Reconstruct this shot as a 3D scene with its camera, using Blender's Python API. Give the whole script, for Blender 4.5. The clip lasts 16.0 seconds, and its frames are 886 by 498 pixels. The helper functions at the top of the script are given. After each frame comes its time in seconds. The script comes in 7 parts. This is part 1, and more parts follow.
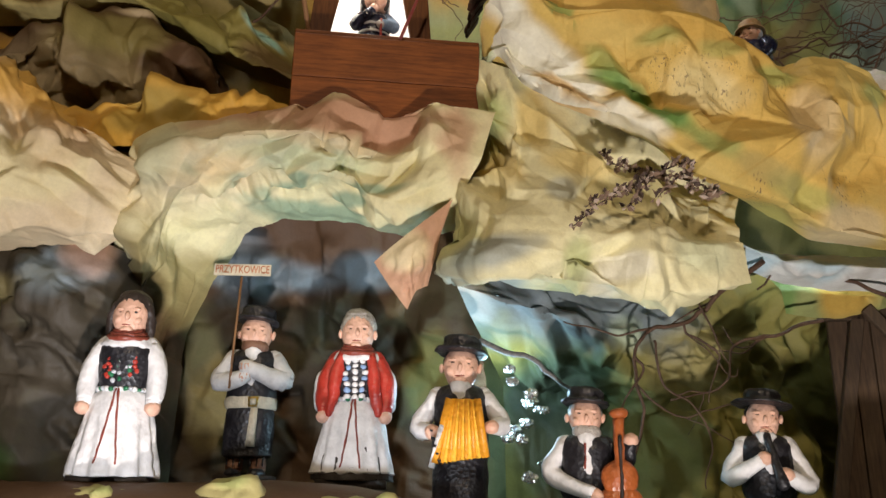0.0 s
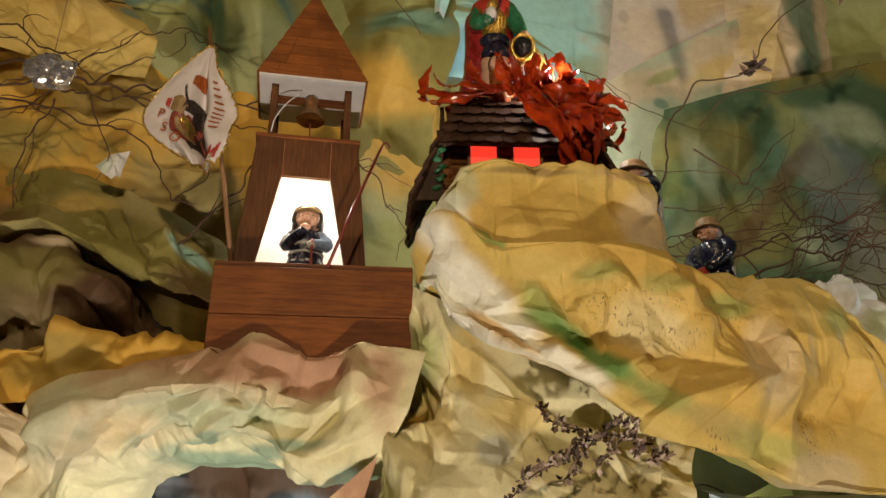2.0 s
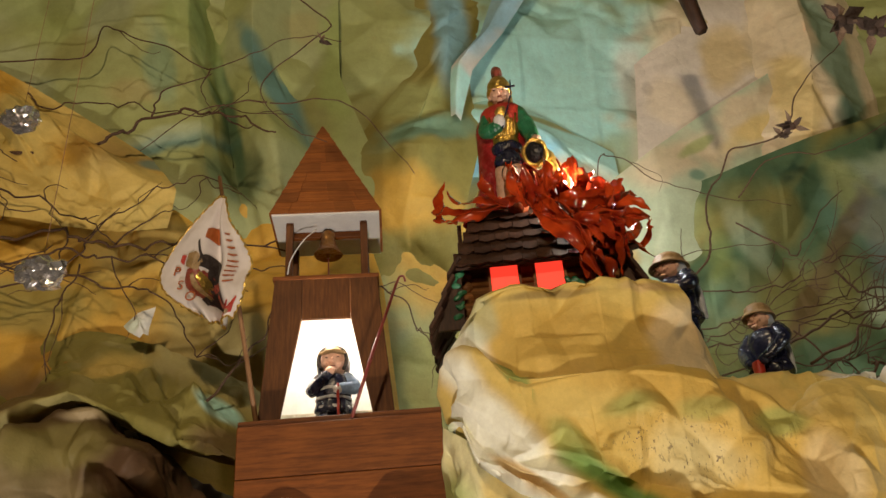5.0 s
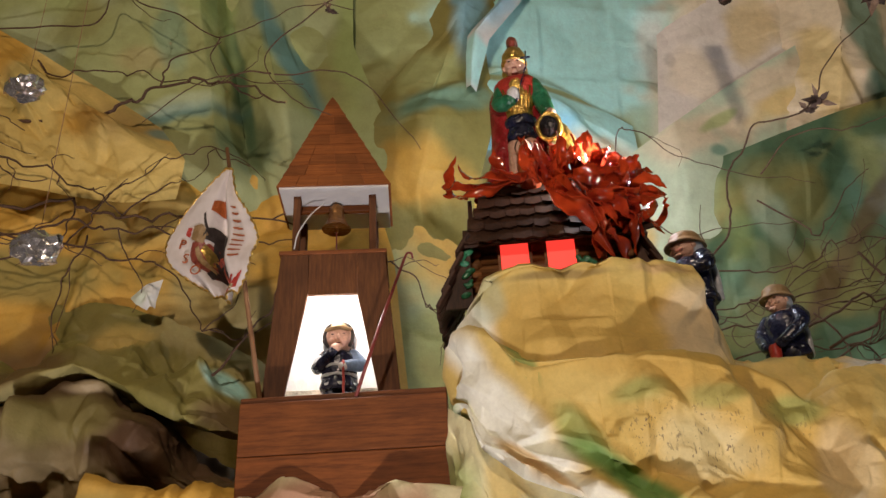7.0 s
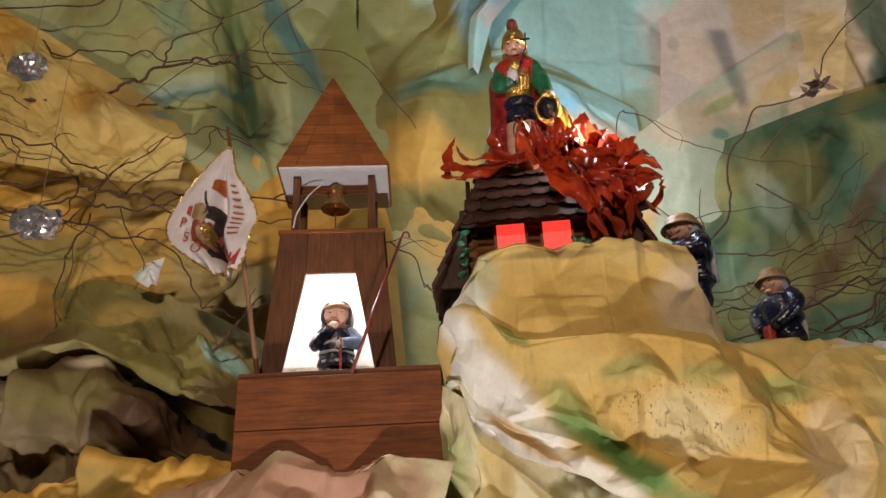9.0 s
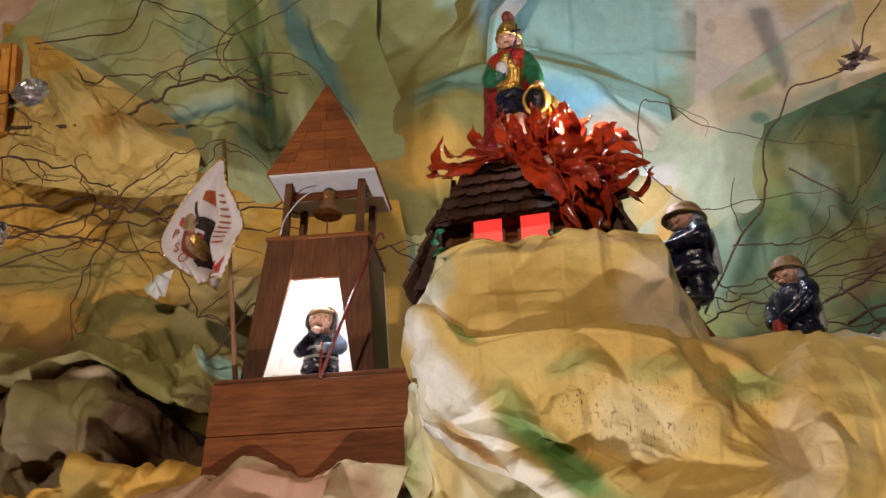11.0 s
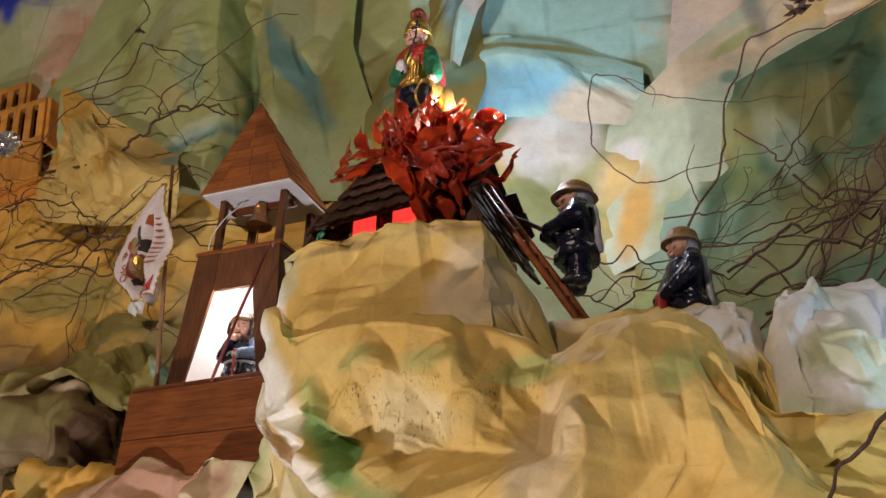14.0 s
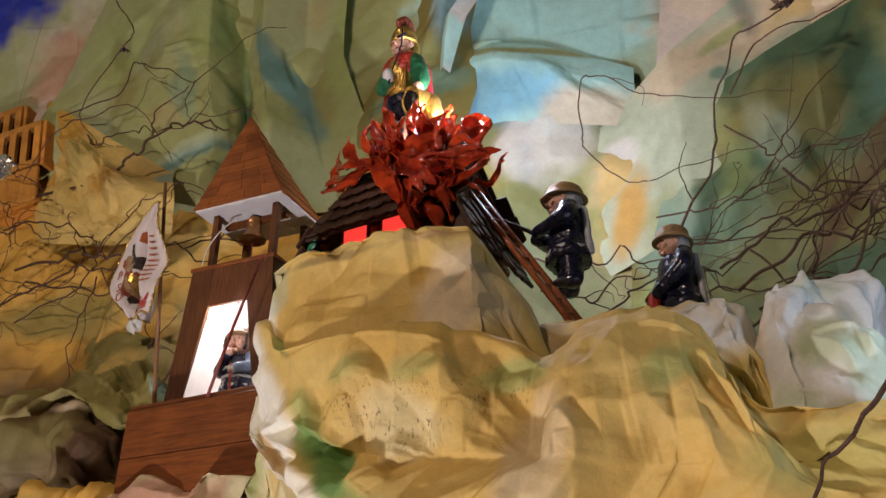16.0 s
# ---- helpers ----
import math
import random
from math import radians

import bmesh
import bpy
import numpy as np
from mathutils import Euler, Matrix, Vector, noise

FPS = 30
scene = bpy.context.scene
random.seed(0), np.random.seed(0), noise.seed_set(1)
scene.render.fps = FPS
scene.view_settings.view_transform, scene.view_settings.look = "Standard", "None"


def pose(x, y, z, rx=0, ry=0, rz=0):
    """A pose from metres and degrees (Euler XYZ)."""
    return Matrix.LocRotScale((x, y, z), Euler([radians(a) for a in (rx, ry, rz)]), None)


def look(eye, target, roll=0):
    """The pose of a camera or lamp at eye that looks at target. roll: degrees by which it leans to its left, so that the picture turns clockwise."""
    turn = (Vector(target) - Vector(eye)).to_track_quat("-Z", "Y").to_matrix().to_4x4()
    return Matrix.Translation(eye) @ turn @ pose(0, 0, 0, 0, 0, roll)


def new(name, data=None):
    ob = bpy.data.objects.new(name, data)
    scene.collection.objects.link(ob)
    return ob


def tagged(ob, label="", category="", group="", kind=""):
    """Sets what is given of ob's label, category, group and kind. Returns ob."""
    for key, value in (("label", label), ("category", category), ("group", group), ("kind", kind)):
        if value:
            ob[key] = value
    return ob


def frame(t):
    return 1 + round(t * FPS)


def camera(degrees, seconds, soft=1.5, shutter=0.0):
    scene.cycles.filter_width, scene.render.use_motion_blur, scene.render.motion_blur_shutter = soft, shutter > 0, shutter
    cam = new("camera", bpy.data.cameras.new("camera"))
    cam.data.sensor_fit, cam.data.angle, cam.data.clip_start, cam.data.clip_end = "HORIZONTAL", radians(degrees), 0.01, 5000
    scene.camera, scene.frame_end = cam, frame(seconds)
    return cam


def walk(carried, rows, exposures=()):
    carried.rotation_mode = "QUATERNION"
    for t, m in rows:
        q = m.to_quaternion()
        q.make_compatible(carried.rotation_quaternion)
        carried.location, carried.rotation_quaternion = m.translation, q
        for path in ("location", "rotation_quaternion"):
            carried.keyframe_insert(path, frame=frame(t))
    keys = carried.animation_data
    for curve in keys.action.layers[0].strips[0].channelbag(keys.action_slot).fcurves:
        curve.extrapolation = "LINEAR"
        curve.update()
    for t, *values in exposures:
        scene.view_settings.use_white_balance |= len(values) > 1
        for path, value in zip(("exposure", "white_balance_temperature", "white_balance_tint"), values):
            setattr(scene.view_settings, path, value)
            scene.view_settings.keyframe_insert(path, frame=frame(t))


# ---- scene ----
cam = camera(56.2, 16.0)
PATH = [
    (0, (0.039, 0.074, 1.551), (0.028, 1.983, 2.148), 0.9),
    (0.5, (0.066, 0.078, 1.585), (0.024, 1.942, 2.307), 1.4),
    (1, (0.084, 0.094, 1.625), (0.085, 1.937, 2.402), 0.6),
    (1.5, (0.104, 0.104, 1.68), (0.133, 1.933, 2.489), -0.2),
    (2, (0.13, 0.104, 1.736), (0.115, 1.911, 2.591), -0.5),
    (2.5, (0.152, 0.108, 1.791), (0.042, 1.888, 2.697), -0.8),
    (3, (0.16, 0.116, 1.811), (0.048, 1.887, 2.733), -2.2),
    (3.5, (0.161, 0.12, 1.825), (0.033, 1.875, 2.777), -3.2),
    (4, (0.167, 0.111, 1.832), (0.029, 1.859, 2.794), -4.2),
    (4.5, (0.192, 0.107, 1.837), (0.028, 1.842, 2.818), -4.8),
    (4.7, (0.204, 0.106, 1.838), (0.034, 1.834, 2.829), -4.9),
    (6.8, (0.217, 0.121, 1.862), (-0.044, 1.876, 2.786), -3.1),
    (7, (0.225, 0.127, 1.862), (-0.019, 1.883, 2.787), -3.2),
    (7.5, (0.231, 0.135, 1.867), (0.042, 1.907, 2.774), -3.3),
    (8, (0.23, 0.141, 1.868), (0.049, 1.918, 2.768), -3.3),
    (8.5, (0.225, 0.138, 1.855), (0.019, 1.912, 2.754), -3.0),
    (9, (0.242, 0.124, 1.849), (-0.027, 1.891, 2.744), -2.4),
    (11.3, (0.508, 0.239, 1.842), (-0.16, 1.87, 2.787), 0.8),
    (11.5, (0.57, 0.261, 1.842), (-0.184, 1.853, 2.79), 1.5),
    (12, (0.686, 0.298, 1.835), (-0.184, 1.837, 2.77), 1.6),
    (12.5, (0.739, 0.309, 1.834), (-0.164, 1.834, 2.76), 1.6),
    (13, (0.769, 0.327, 1.838), (-0.174, 1.827, 2.766), 2.2),
    (13.5, (0.797, 0.354, 1.84), (-0.15, 1.852, 2.767), 2.0),
    (14, (0.814, 0.371, 1.841), (-0.156, 1.862, 2.756), 1.6),
    (14.5, (0.824, 0.374, 1.844), (-0.171, 1.86, 2.738), 0.9),
    (15, (0.829, 0.378, 1.845), (-0.191, 1.841, 2.752), 1.0),
    (15.5, (0.829, 0.378, 1.842), (-0.174, 1.84, 2.767), 0.2),
    (16, (0.832, 0.386, 1.841), (-0.15, 1.858, 2.772), -0.2),
]
walk(cam, [(t, look(eye, target, roll)) for t, eye, target, roll in PATH],
     [(0, -0.06, 6450, 12), (0.5, -0.12, 6650, 12), (1.5, -0.16, 7100, 10), (2.5, -0.08, 7400, 12), (4.5, 0.02, 7300, 9), (7.0, 0.06, 6200, 17), (12, 0.06, 6030, 21), (16, -0.02, 6060, 23)])

# ---- light ----
world = bpy.data.worlds.new("world")
scene.world = world
world.use_nodes = True
wbg = world.node_tree.nodes["Background"]
wbg.inputs[0].default_value = (1.0, 0.82, 0.6, 1)
wbg.inputs[1].default_value = 0.004


def lamp(name, kind, at, energy, colour, size=0.1, target=None, spot=60, blend=0.5):
    d = bpy.data.lights.new(name, kind)
    d.energy, d.color = energy, colour
    if kind == "AREA":
        d.shape, d.size = "DISK", size
    else:
        d.shadow_soft_size = size
    if kind == "SPOT":
        d.spot_size, d.spot_blend = radians(spot), blend
    ob = new(name, d)
    ob.matrix_world = look(at, target) if target else pose(*at)
    return ob


# hall lamps above and behind the visitor, warm; a cool floodlight on the floor of the crib points up
lamp("hall_lamp", "AREA", (0.05, -1.3, 3.15), 26, (1.0, 0.79, 0.56), 0.14, (0.2, 1.3, 2.4))
lamp("floodlight", "SPOT", (0.18, 0.02, 0.80), 74, (1.0, 0.91, 0.86), 0.03, (0.05, 1.2, 2.05), 85, 0.6)
lamp("crib_lamp", "SPOT", (-0.14, 0.42, 1.43), 14.0, (0.90, 0.93, 1.0), 0.02, (-0.22, 1.15, 1.67), 48, 0.5)
lamp("crib_lamp", "SPOT", (0.22, 0.42, 1.41), 3.4, (0.90, 0.93, 1.0), 0.02, (0.20, 1.15, 1.62), 46, 0.5)
lamp("tower_lamp", "POINT", (-0.085, 1.174, 2.366), 1.2, (1.0, 0.95, 0.85), 0.02)
lamp("house_lamp", "POINT", (0.2, 1.24, 2.38), 0.2, (1.0, 0.16, 0.08), 0.015)
lamp("fire_lamp", "POINT", (0.32, 1.31, 2.62), 2.45, (0.82, 0.9, 1.0), 0.02)
lamp("cave_lamp", "POINT", (0.11, 1.25, 1.70), 1.1, (0.5, 0.82, 1.0), 0.02)
lamp("flame_lamp", "POINT", (0.318, 1.182, 2.562), 2.2, (1.0, 0.85, 0.75), 0.012)
lamp("crevice_lamp", "POINT", (0.60, 1.27, 1.93), 0.35, (0.75, 0.92, 1.0), 0.02)
lamp("cleft_lamp", "POINT", (0.92, 1.10, 2.10), 1.0, (0.75, 0.9, 1.0), 0.03)

# ---- materials ----


def nodes(name):
    m = bpy.data.materials.new(name)
    m.use_nodes = True
    nt = m.node_tree
    return m, nt, nt.nodes["Principled BSDF"]


def noise_tex(nt, scale, detail=4, rough=0.6, coord="Object", stretch=(1, 1, 1)):
    tc = nt.nodes.new("ShaderNodeTexCoord")
    mp = nt.nodes.new("ShaderNodeMapping")
    mp.inputs["Scale"].default_value = stretch
    n = nt.nodes.new("ShaderNodeTexNoise")
    n.inputs["Scale"].default_value, n.inputs["Detail"].default_value, n.inputs["Roughness"].default_value = scale, detail, rough
    nt.links.new(tc.outputs[coord], mp.inputs[0])
    nt.links.new(mp.outputs[0], n.inputs["Vector"])
    return n


def ramp(nt, src, stops):
    r = nt.nodes.new("ShaderNodeValToRGB")
    while len(r.color_ramp.elements) < len(stops):
        r.color_ramp.elements.new(0.5)
    for e, (p, c) in zip(r.color_ramp.elements, stops):
        e.position, e.color = p, (*c, 1)
    nt.links.new(src, r.inputs[0])
    return r


def bump(nt, src, bsdf, strength, distance):
    b = nt.nodes.new("ShaderNodeBump")
    b.inputs["Strength"].default_value, b.inputs["Distance"].default_value = strength, distance
    nt.links.new(src, b.inputs["Height"])
    nt.links.new(b.outputs[0], bsdf.inputs["Normal"])


def mixc(nt, fac, a, b, mode="MIX"):
    m = nt.nodes.new("ShaderNodeMix")
    m.data_type, m.blend_type = "RGBA", mode
    for i, v in ((0, fac), (6, a), (7, b)):
        if hasattr(v, "links"):
            nt.links.new(v, m.inputs[i])
        else:
            m.inputs[i].default_value = v if i == 0 else (*v, 1)
    return m.outputs[2]


def painted(name, colour, rough=0.45, var=0.35, scale=60, metal=0.0, bumpd=0.0006):
    """Brushed paint on carved wood: uneven coat, worn to darker and lighter."""
    m, nt, b = nodes(name)
    n1 = noise_tex(nt, scale, 5, 0.65)
    n2 = noise_tex(nt, scale * 4, 3, 0.6, stretch=(1, 1, 0.3))
    dark = tuple(c * (1 - var) for c in colour)
    light = tuple(min(1, c * (1 + var * 0.6) + 0.02) for c in colour)
    r = ramp(nt, n1.outputs["Fac"], ((0.3, dark), (0.5, colour), (0.72, light)))
    nt.links.new(r.outputs[0], b.inputs["Base Color"])
    b.inputs["Roughness"].default_value, b.inputs["Metallic"].default_value = rough, metal
    # knife cuts: small flat facets under the paint
    cut = nt.nodes.new("ShaderNodeTexVoronoi")
    cut.inputs["Scale"].default_value = scale * 3.2
    nt.links.new(nt.nodes.new("ShaderNodeTexCoord").outputs["Object"], cut.inputs["Vector"])
    both = nt.nodes.new("ShaderNodeMath")
    both.operation = "MULTIPLY_ADD"
    both.inputs[1].default_value = 1.6
    nt.links.new(cut.outputs["Distance"], both.inputs[0])
    nt.links.new(n2.outputs["Fac"], both.inputs[2])
    bump(nt, both.outputs[0], b, 0.7, bumpd * 1.3)
    return m


def stained_wood(name, light, dark, along=(1, 1, 12), rough=0.45):
    """Wood with grain that runs along one axis and a different tone for each board."""
    m, nt, b = nodes(name)
    g = noise_tex(nt, 26, 6, 0.7, stretch=along)
    blot = noise_tex(nt, 14, 3, 0.5)
    oi = nt.nodes.new("ShaderNodeObjectInfo")
    r = ramp(nt, g.outputs["Fac"], ((0.32, dark), (0.66, light)))
    tone = ramp(nt, oi.outputs["Random"], ((0.0, (0.72, 0.72, 0.72)), (1.0, (1.1, 1.06, 1.0))))
    c = mixc(nt, 1.0, r.outputs[0], tone.outputs[0], "MULTIPLY")
    bl = ramp(nt, blot.outputs["Fac"], ((0.35, (0.75, 0.72, 0.7)), (0.6, (1, 1, 1))))
    c = mixc(nt, 1.0, c, bl.outputs[0], "MULTIPLY")
    nt.links.new(c, b.inputs["Base Color"])
    b.inputs["Roughness"].default_value = rough
    b.inputs["Specular IOR Level"].default_value = 0.25
    bump(nt, g.outputs["Fac"], b, 0.35, 0.0006)
    return m


def paper_material(name, specks=False):
    """Packing paper sprayed with paint: the paint is the mesh's colour layer, over fibres and fine wrinkles."""
    m, nt, b = nodes(name)
    at = nt.nodes.new("ShaderNodeAttribute")
    at.attribute_name = "paint"
    fib = noise_tex(nt, 240, 4, 0.7)
    mid = noise_tex(nt, 38, 5, 0.62)
    big = noise_tex(nt, 9, 4, 0.6)
    t1 = ramp(nt, fib.outputs["Fac"], ((0.25, (0.93, 0.93, 0.93)), (0.75, (1.05, 1.05, 1.05))))
    t2 = ramp(nt, mid.outputs["Fac"], ((0.3, (0.91, 0.90, 0.88)), (0.62, (1.05, 1.05, 1.04))))
    c = mixc(nt, 1.0, at.outputs["Color"], t1.outputs[0], "MULTIPLY")
    c = mixc(nt, 1.0, c, t2.outputs[0], "MULTIPLY")
    spray = ramp(nt, big.outputs["Fac"], ((0.52, (0, 0, 0)), (0.74, (0.16, 0.16, 0.16))))
    c = mixc(nt, spray.outputs[0], c, (0.30, 0.33, 0.14))
    if specks:
        at2 = nt.nodes.new("ShaderNodeAttribute")
        at2.attribute_name = "specks"
        sp = noise_tex(nt, 190, 2, 0.5, stretch=(1.8, 1.8, 0.7))
        sr = ramp(nt, sp.outputs["Fac"], ((0.60, (0, 0, 0)), (0.64, (1, 1, 1))))
        gap = ramp(nt, noise_tex(nt, 42, 3, 0.6).outputs["Fac"], ((0.44, (0, 0, 0)), (0.58, (0.9, 0.9, 0.9))))
        sr_c = mixc(nt, 1.0, sr.outputs[0], gap.outputs[0], "MULTIPLY")
        f = nt.nodes.new("ShaderNodeMath")
        f.operation = "MULTIPLY"
        nt.links.new(sr_c, f.inputs[0])
        nt.links.new(at2.outputs["Fac"], f.inputs[1])
        c = mixc(nt, f.outputs[0], c, (0.13, 0.08, 0.05))
    nt.links.new(c, b.inputs["Base Color"])
    b.inputs["Roughness"].default_value = 0.62
    b.inputs["Specular IOR Level"].default_value = 0.3
    # fine wrinkles: ridges between small facets, bent by noise, over the fibres
    tc = nt.nodes.new("ShaderNodeTexCoord")
    warp = mixc(nt, 0.03, tc.outputs["Object"], mid.outputs["Color"], "ADD")
    total = None
    for scale, gain in ((15, 9.0), (42, 4.0)):
        vo = nt.nodes.new("ShaderNodeTexVoronoi")
        vo.feature = "DISTANCE_TO_EDGE"
        vo.inputs["Scale"].default_value = scale
        nt.links.new(warp, vo.inputs["Vector"])
        cap = nt.nodes.new("ShaderNodeMath")
        cap.operation = "MINIMUM"
        cap.inputs[1].default_value = 0.10
        nt.links.new(vo.outputs["Distance"], cap.inputs[0])
        mu = nt.nodes.new("ShaderNodeMath")
        mu.operation = "MULTIPLY_ADD"
        mu.inputs[1].default_value = gain
        nt.links.new(cap.outputs[0], mu.inputs[0])
        nt.links.new(total or fib.outputs["Fac"], mu.inputs[2])
        total = mu.outputs[0]
    bump(nt, total, b, 0.5, 0.0006)
    return m


PAPER = paper_material("sprayed_paper")
PAPER_SPECKS = paper_material("sprayed_paper_specked", True)
M = {
    "white": painted("white_paint", (0.72, 0.71, 0.70), 0.5, 0.24, 45),
    "skin": painted("skin_paint", (0.70, 0.42, 0.30), 0.5, 0.16),
    "black": painted("black_paint", (0.014, 0.013, 0.016), 0.4, 0.5),
    "navy": painted("navy_paint", (0.012, 0.014, 0.035), 0.25, 0.6),
    "red": painted("red_paint", (0.42, 0.035, 0.02), 0.4, 0.35),
    "coral": painted("coral_paint", (0.24, 0.05, 0.03), 0.4, 0.4),
    "hair": painted("grey_hair_paint", (0.36, 0.33, 0.29), 0.6, 0.35, 120),
    "darkhair": painted("dark_hair_paint", (0.03, 0.02, 0.016), 0.5, 0.4),
    "belt": painted("belt_paint", (0.55, 0.50, 0.38), 0.5, 0.25),
    "gold": painted("gold_paint", (0.75, 0.50, 0.12), 0.28, 0.3, 80, 0.85),
    "orange": painted("orange_paint", (0.78, 0.33, 0.02), 0.4, 0.2),
    "yellow": painted("yellow_paint", (0.85, 0.50, 0.05), 0.4, 0.2),
    "fiddle": painted("fiddle_paint", (0.38, 0.10, 0.025), 0.35, 0.35),
    "green": painted("green_paint", (0.02, 0.16, 0.07), 0.35, 0.35),
    "cape": painted("cape_paint", (0.30, 0.02, 0.02), 0.25, 0.3),
    "tan": painted("tan_hat_paint", (0.30, 0.19, 0.08), 0.5, 0.3),
    "stripe": painted("reflective_stripe_paint", (0.45, 0.47, 0.5), 0.35, 0.3),
    "stubble": painted("beard_paint", (0.20, 0.10, 0.06), 0.6, 0.35),
    "base": painted("base_paint", (0.03, 0.022, 0.016), 0.6, 0.4),
    "beige": painted("sock_paint", (0.30, 0.16, 0.10), 0.6, 0.35),
    "blueglove": painted("blue_paint", (0.22, 0.34, 0.55), 0.45, 0.25),
}
WOOD_V = stained_wood("stained_wood_upright", (0.185, 0.068, 0.017), (0.085, 0.030, 0.008), (9, 9, 0.8), 0.62)
WOOD_H = stained_wood("stained_wood_level", (0.27, 0.084, 0.016), (0.125, 0.037, 0.007), (0.8, 9, 9), 0.6)
SHINGLE = stained_wood("roof_wood", (0.37, 0.125, 0.028), (0.21, 0.066, 0.015), (0.8, 9, 9), 0.62)
OLDWOOD = stained_wood("old_shingle_wood", (0.085, 0.040, 0.022), (0.030, 0.016, 0.011), (8, 8, 1.2), 0.6)
# Log brown lightened to include the orange light on the house wall.
LOGWOOD = stained_wood("log_wood", (0.34, 0.15, 0.05), (0.14, 0.06, 0.02), (0.8, 9, 9), 0.55)
STICK = stained_wood("stick_wood", (0.34, 0.20, 0.10), (0.20, 0.10, 0.05), (9, 9, 0.8))
REDSTICK = painted("red_stick_paint", (0.20, 0.03, 0.02), 0.35, 0.4)
BARK = painted("willow_bark", (0.095, 0.048, 0.024), 0.7, 0.5, 180)
WHITEBOARD = painted("white_board", (0.74, 0.73, 0.70), 0.6, 0.10, 20)
# Pine made brighter and more orange, with the lamplight put into its colour.
CRATEWOOD = stained_wood("pine_slat", (0.82, 0.40, 0.07), (0.62, 0.27, 0.05), (9, 9, 0.8), 0.5)
BRASS = painted("bell_brass", (0.33, 0.16, 0.05), 0.3, 0.4, 60, 0.9)
HUTWOOD = stained_wood("weathered_board", (0.115, 0.075, 0.045), (0.05, 0.033, 0.022), (9, 9, 0.8), 0.7)
PLASTER = painted("plaster", (0.13, 0.11, 0.09), 0.85, 0.12, 3)
STONEFLOOR = painted("stone_floor", (0.25, 0.22, 0.19), 0.6, 0.3, 5)
CLOTH = painted("grey_cloth", (0.12, 0.11, 0.10), 0.9, 0.3, 30)


def foil_material():
    m, nt, b = nodes("red_foil")
    n = noise_tex(nt, 30, 3, 0.5)
    r = ramp(nt, n.outputs["Fac"], ((0.3, (0.26, 0.016, 0.007)), (0.7, (0.72, 0.085, 0.016))))
    nt.links.new(r.outputs[0], b.inputs["Base Color"])
    b.inputs["Roughness"].default_value = 0.1
    b.inputs["Coat Weight"].default_value = 0.6
    b.inputs["Transmission Weight"].default_value = 0.3
    bump(nt, n.outputs["Fac"], b, 0.4, 0.003)
    return m


def glow_material(name, colour, strength):
    m, nt, b = nodes(name)
    b.inputs["Base Color"].default_value = (*colour, 1)
    b.inputs["Emission Color"].default_value = (*colour, 1)
    b.inputs["Emission Strength"].default_value = strength
    return m


def silver_material():
    m, nt, b = nodes("silver_foil")
    n = noise_tex(nt, 55, 3, 0.6)
    r = ramp(nt, n.outputs["Fac"], ((0.35, (0.55, 0.50, 0.45)), (0.65, (0.92, 0.90, 0.88))))
    nt.links.new(r.outputs[0], b.inputs["Base Color"])
    b.inputs["Roughness"].default_value = 0.14
    b.inputs["Metallic"].default_value = 0.85
    bump(nt, n.outputs["Fac"], b, 0.9, 0.004)
    return m


FOIL = foil_material()
REDGLOW = glow_material("red_window", (1.0, 0.05, 0.03), 1.1)
BULB = glow_material("bulb", (0.9, 0.95, 1.0), 12.0)
SILVER = silver_material()

# ---- mesh tools ----
TABLE = np.random.RandomState(7).rand(32, 32, 32)


def vnoise(P):
    """Smooth noise in -1..1 at points P (n, 3)."""
    i = np.floor(P).astype(int)
    f = P - i
    f = f * f * (3 - 2 * f)
    out = np.zeros(len(P))
    for a in (0, 1):
        for b in (0, 1):
            for c in (0, 1):
                w = (f[:, 0] if a else 1 - f[:, 0]) * (f[:, 1] if b else 1 - f[:, 1]) * (f[:, 2] if c else 1 - f[:, 2])
                out += w * TABLE[(i[:, 0] + a) % 32, (i[:, 1] + b) % 32, (i[:, 2] + c) % 32]
    return out * 2 - 1


def facets(U, V, rng):
    """Folded height: random heights on a triangulated net, flat within each triangle."""
    i, j = np.floor(U).astype(int), np.floor(V).astype(int)
    f, g = U - i, V - j
    h = rng.rand(64, 64) * 2 - 1
    flip = rng.rand(64, 64) > 0.5
    i, j = i % 64, j % 64
    a, b, c, d = h[i, j], h[(i + 1) % 64, j], h[i, (j + 1) % 64], h[(i + 1) % 64, (j + 1) % 64]
    one = np.where(f + g < 1, a + f * (b - a) + g * (c - a), d + (1 - f) * (c - d) + (1 - g) * (b - d))
    two = np.where(f > g, a + f * (b - a) + g * (d - b), a + g * (c - a) + f * (d - c))
    return np.where(flip[i, j], one, two)


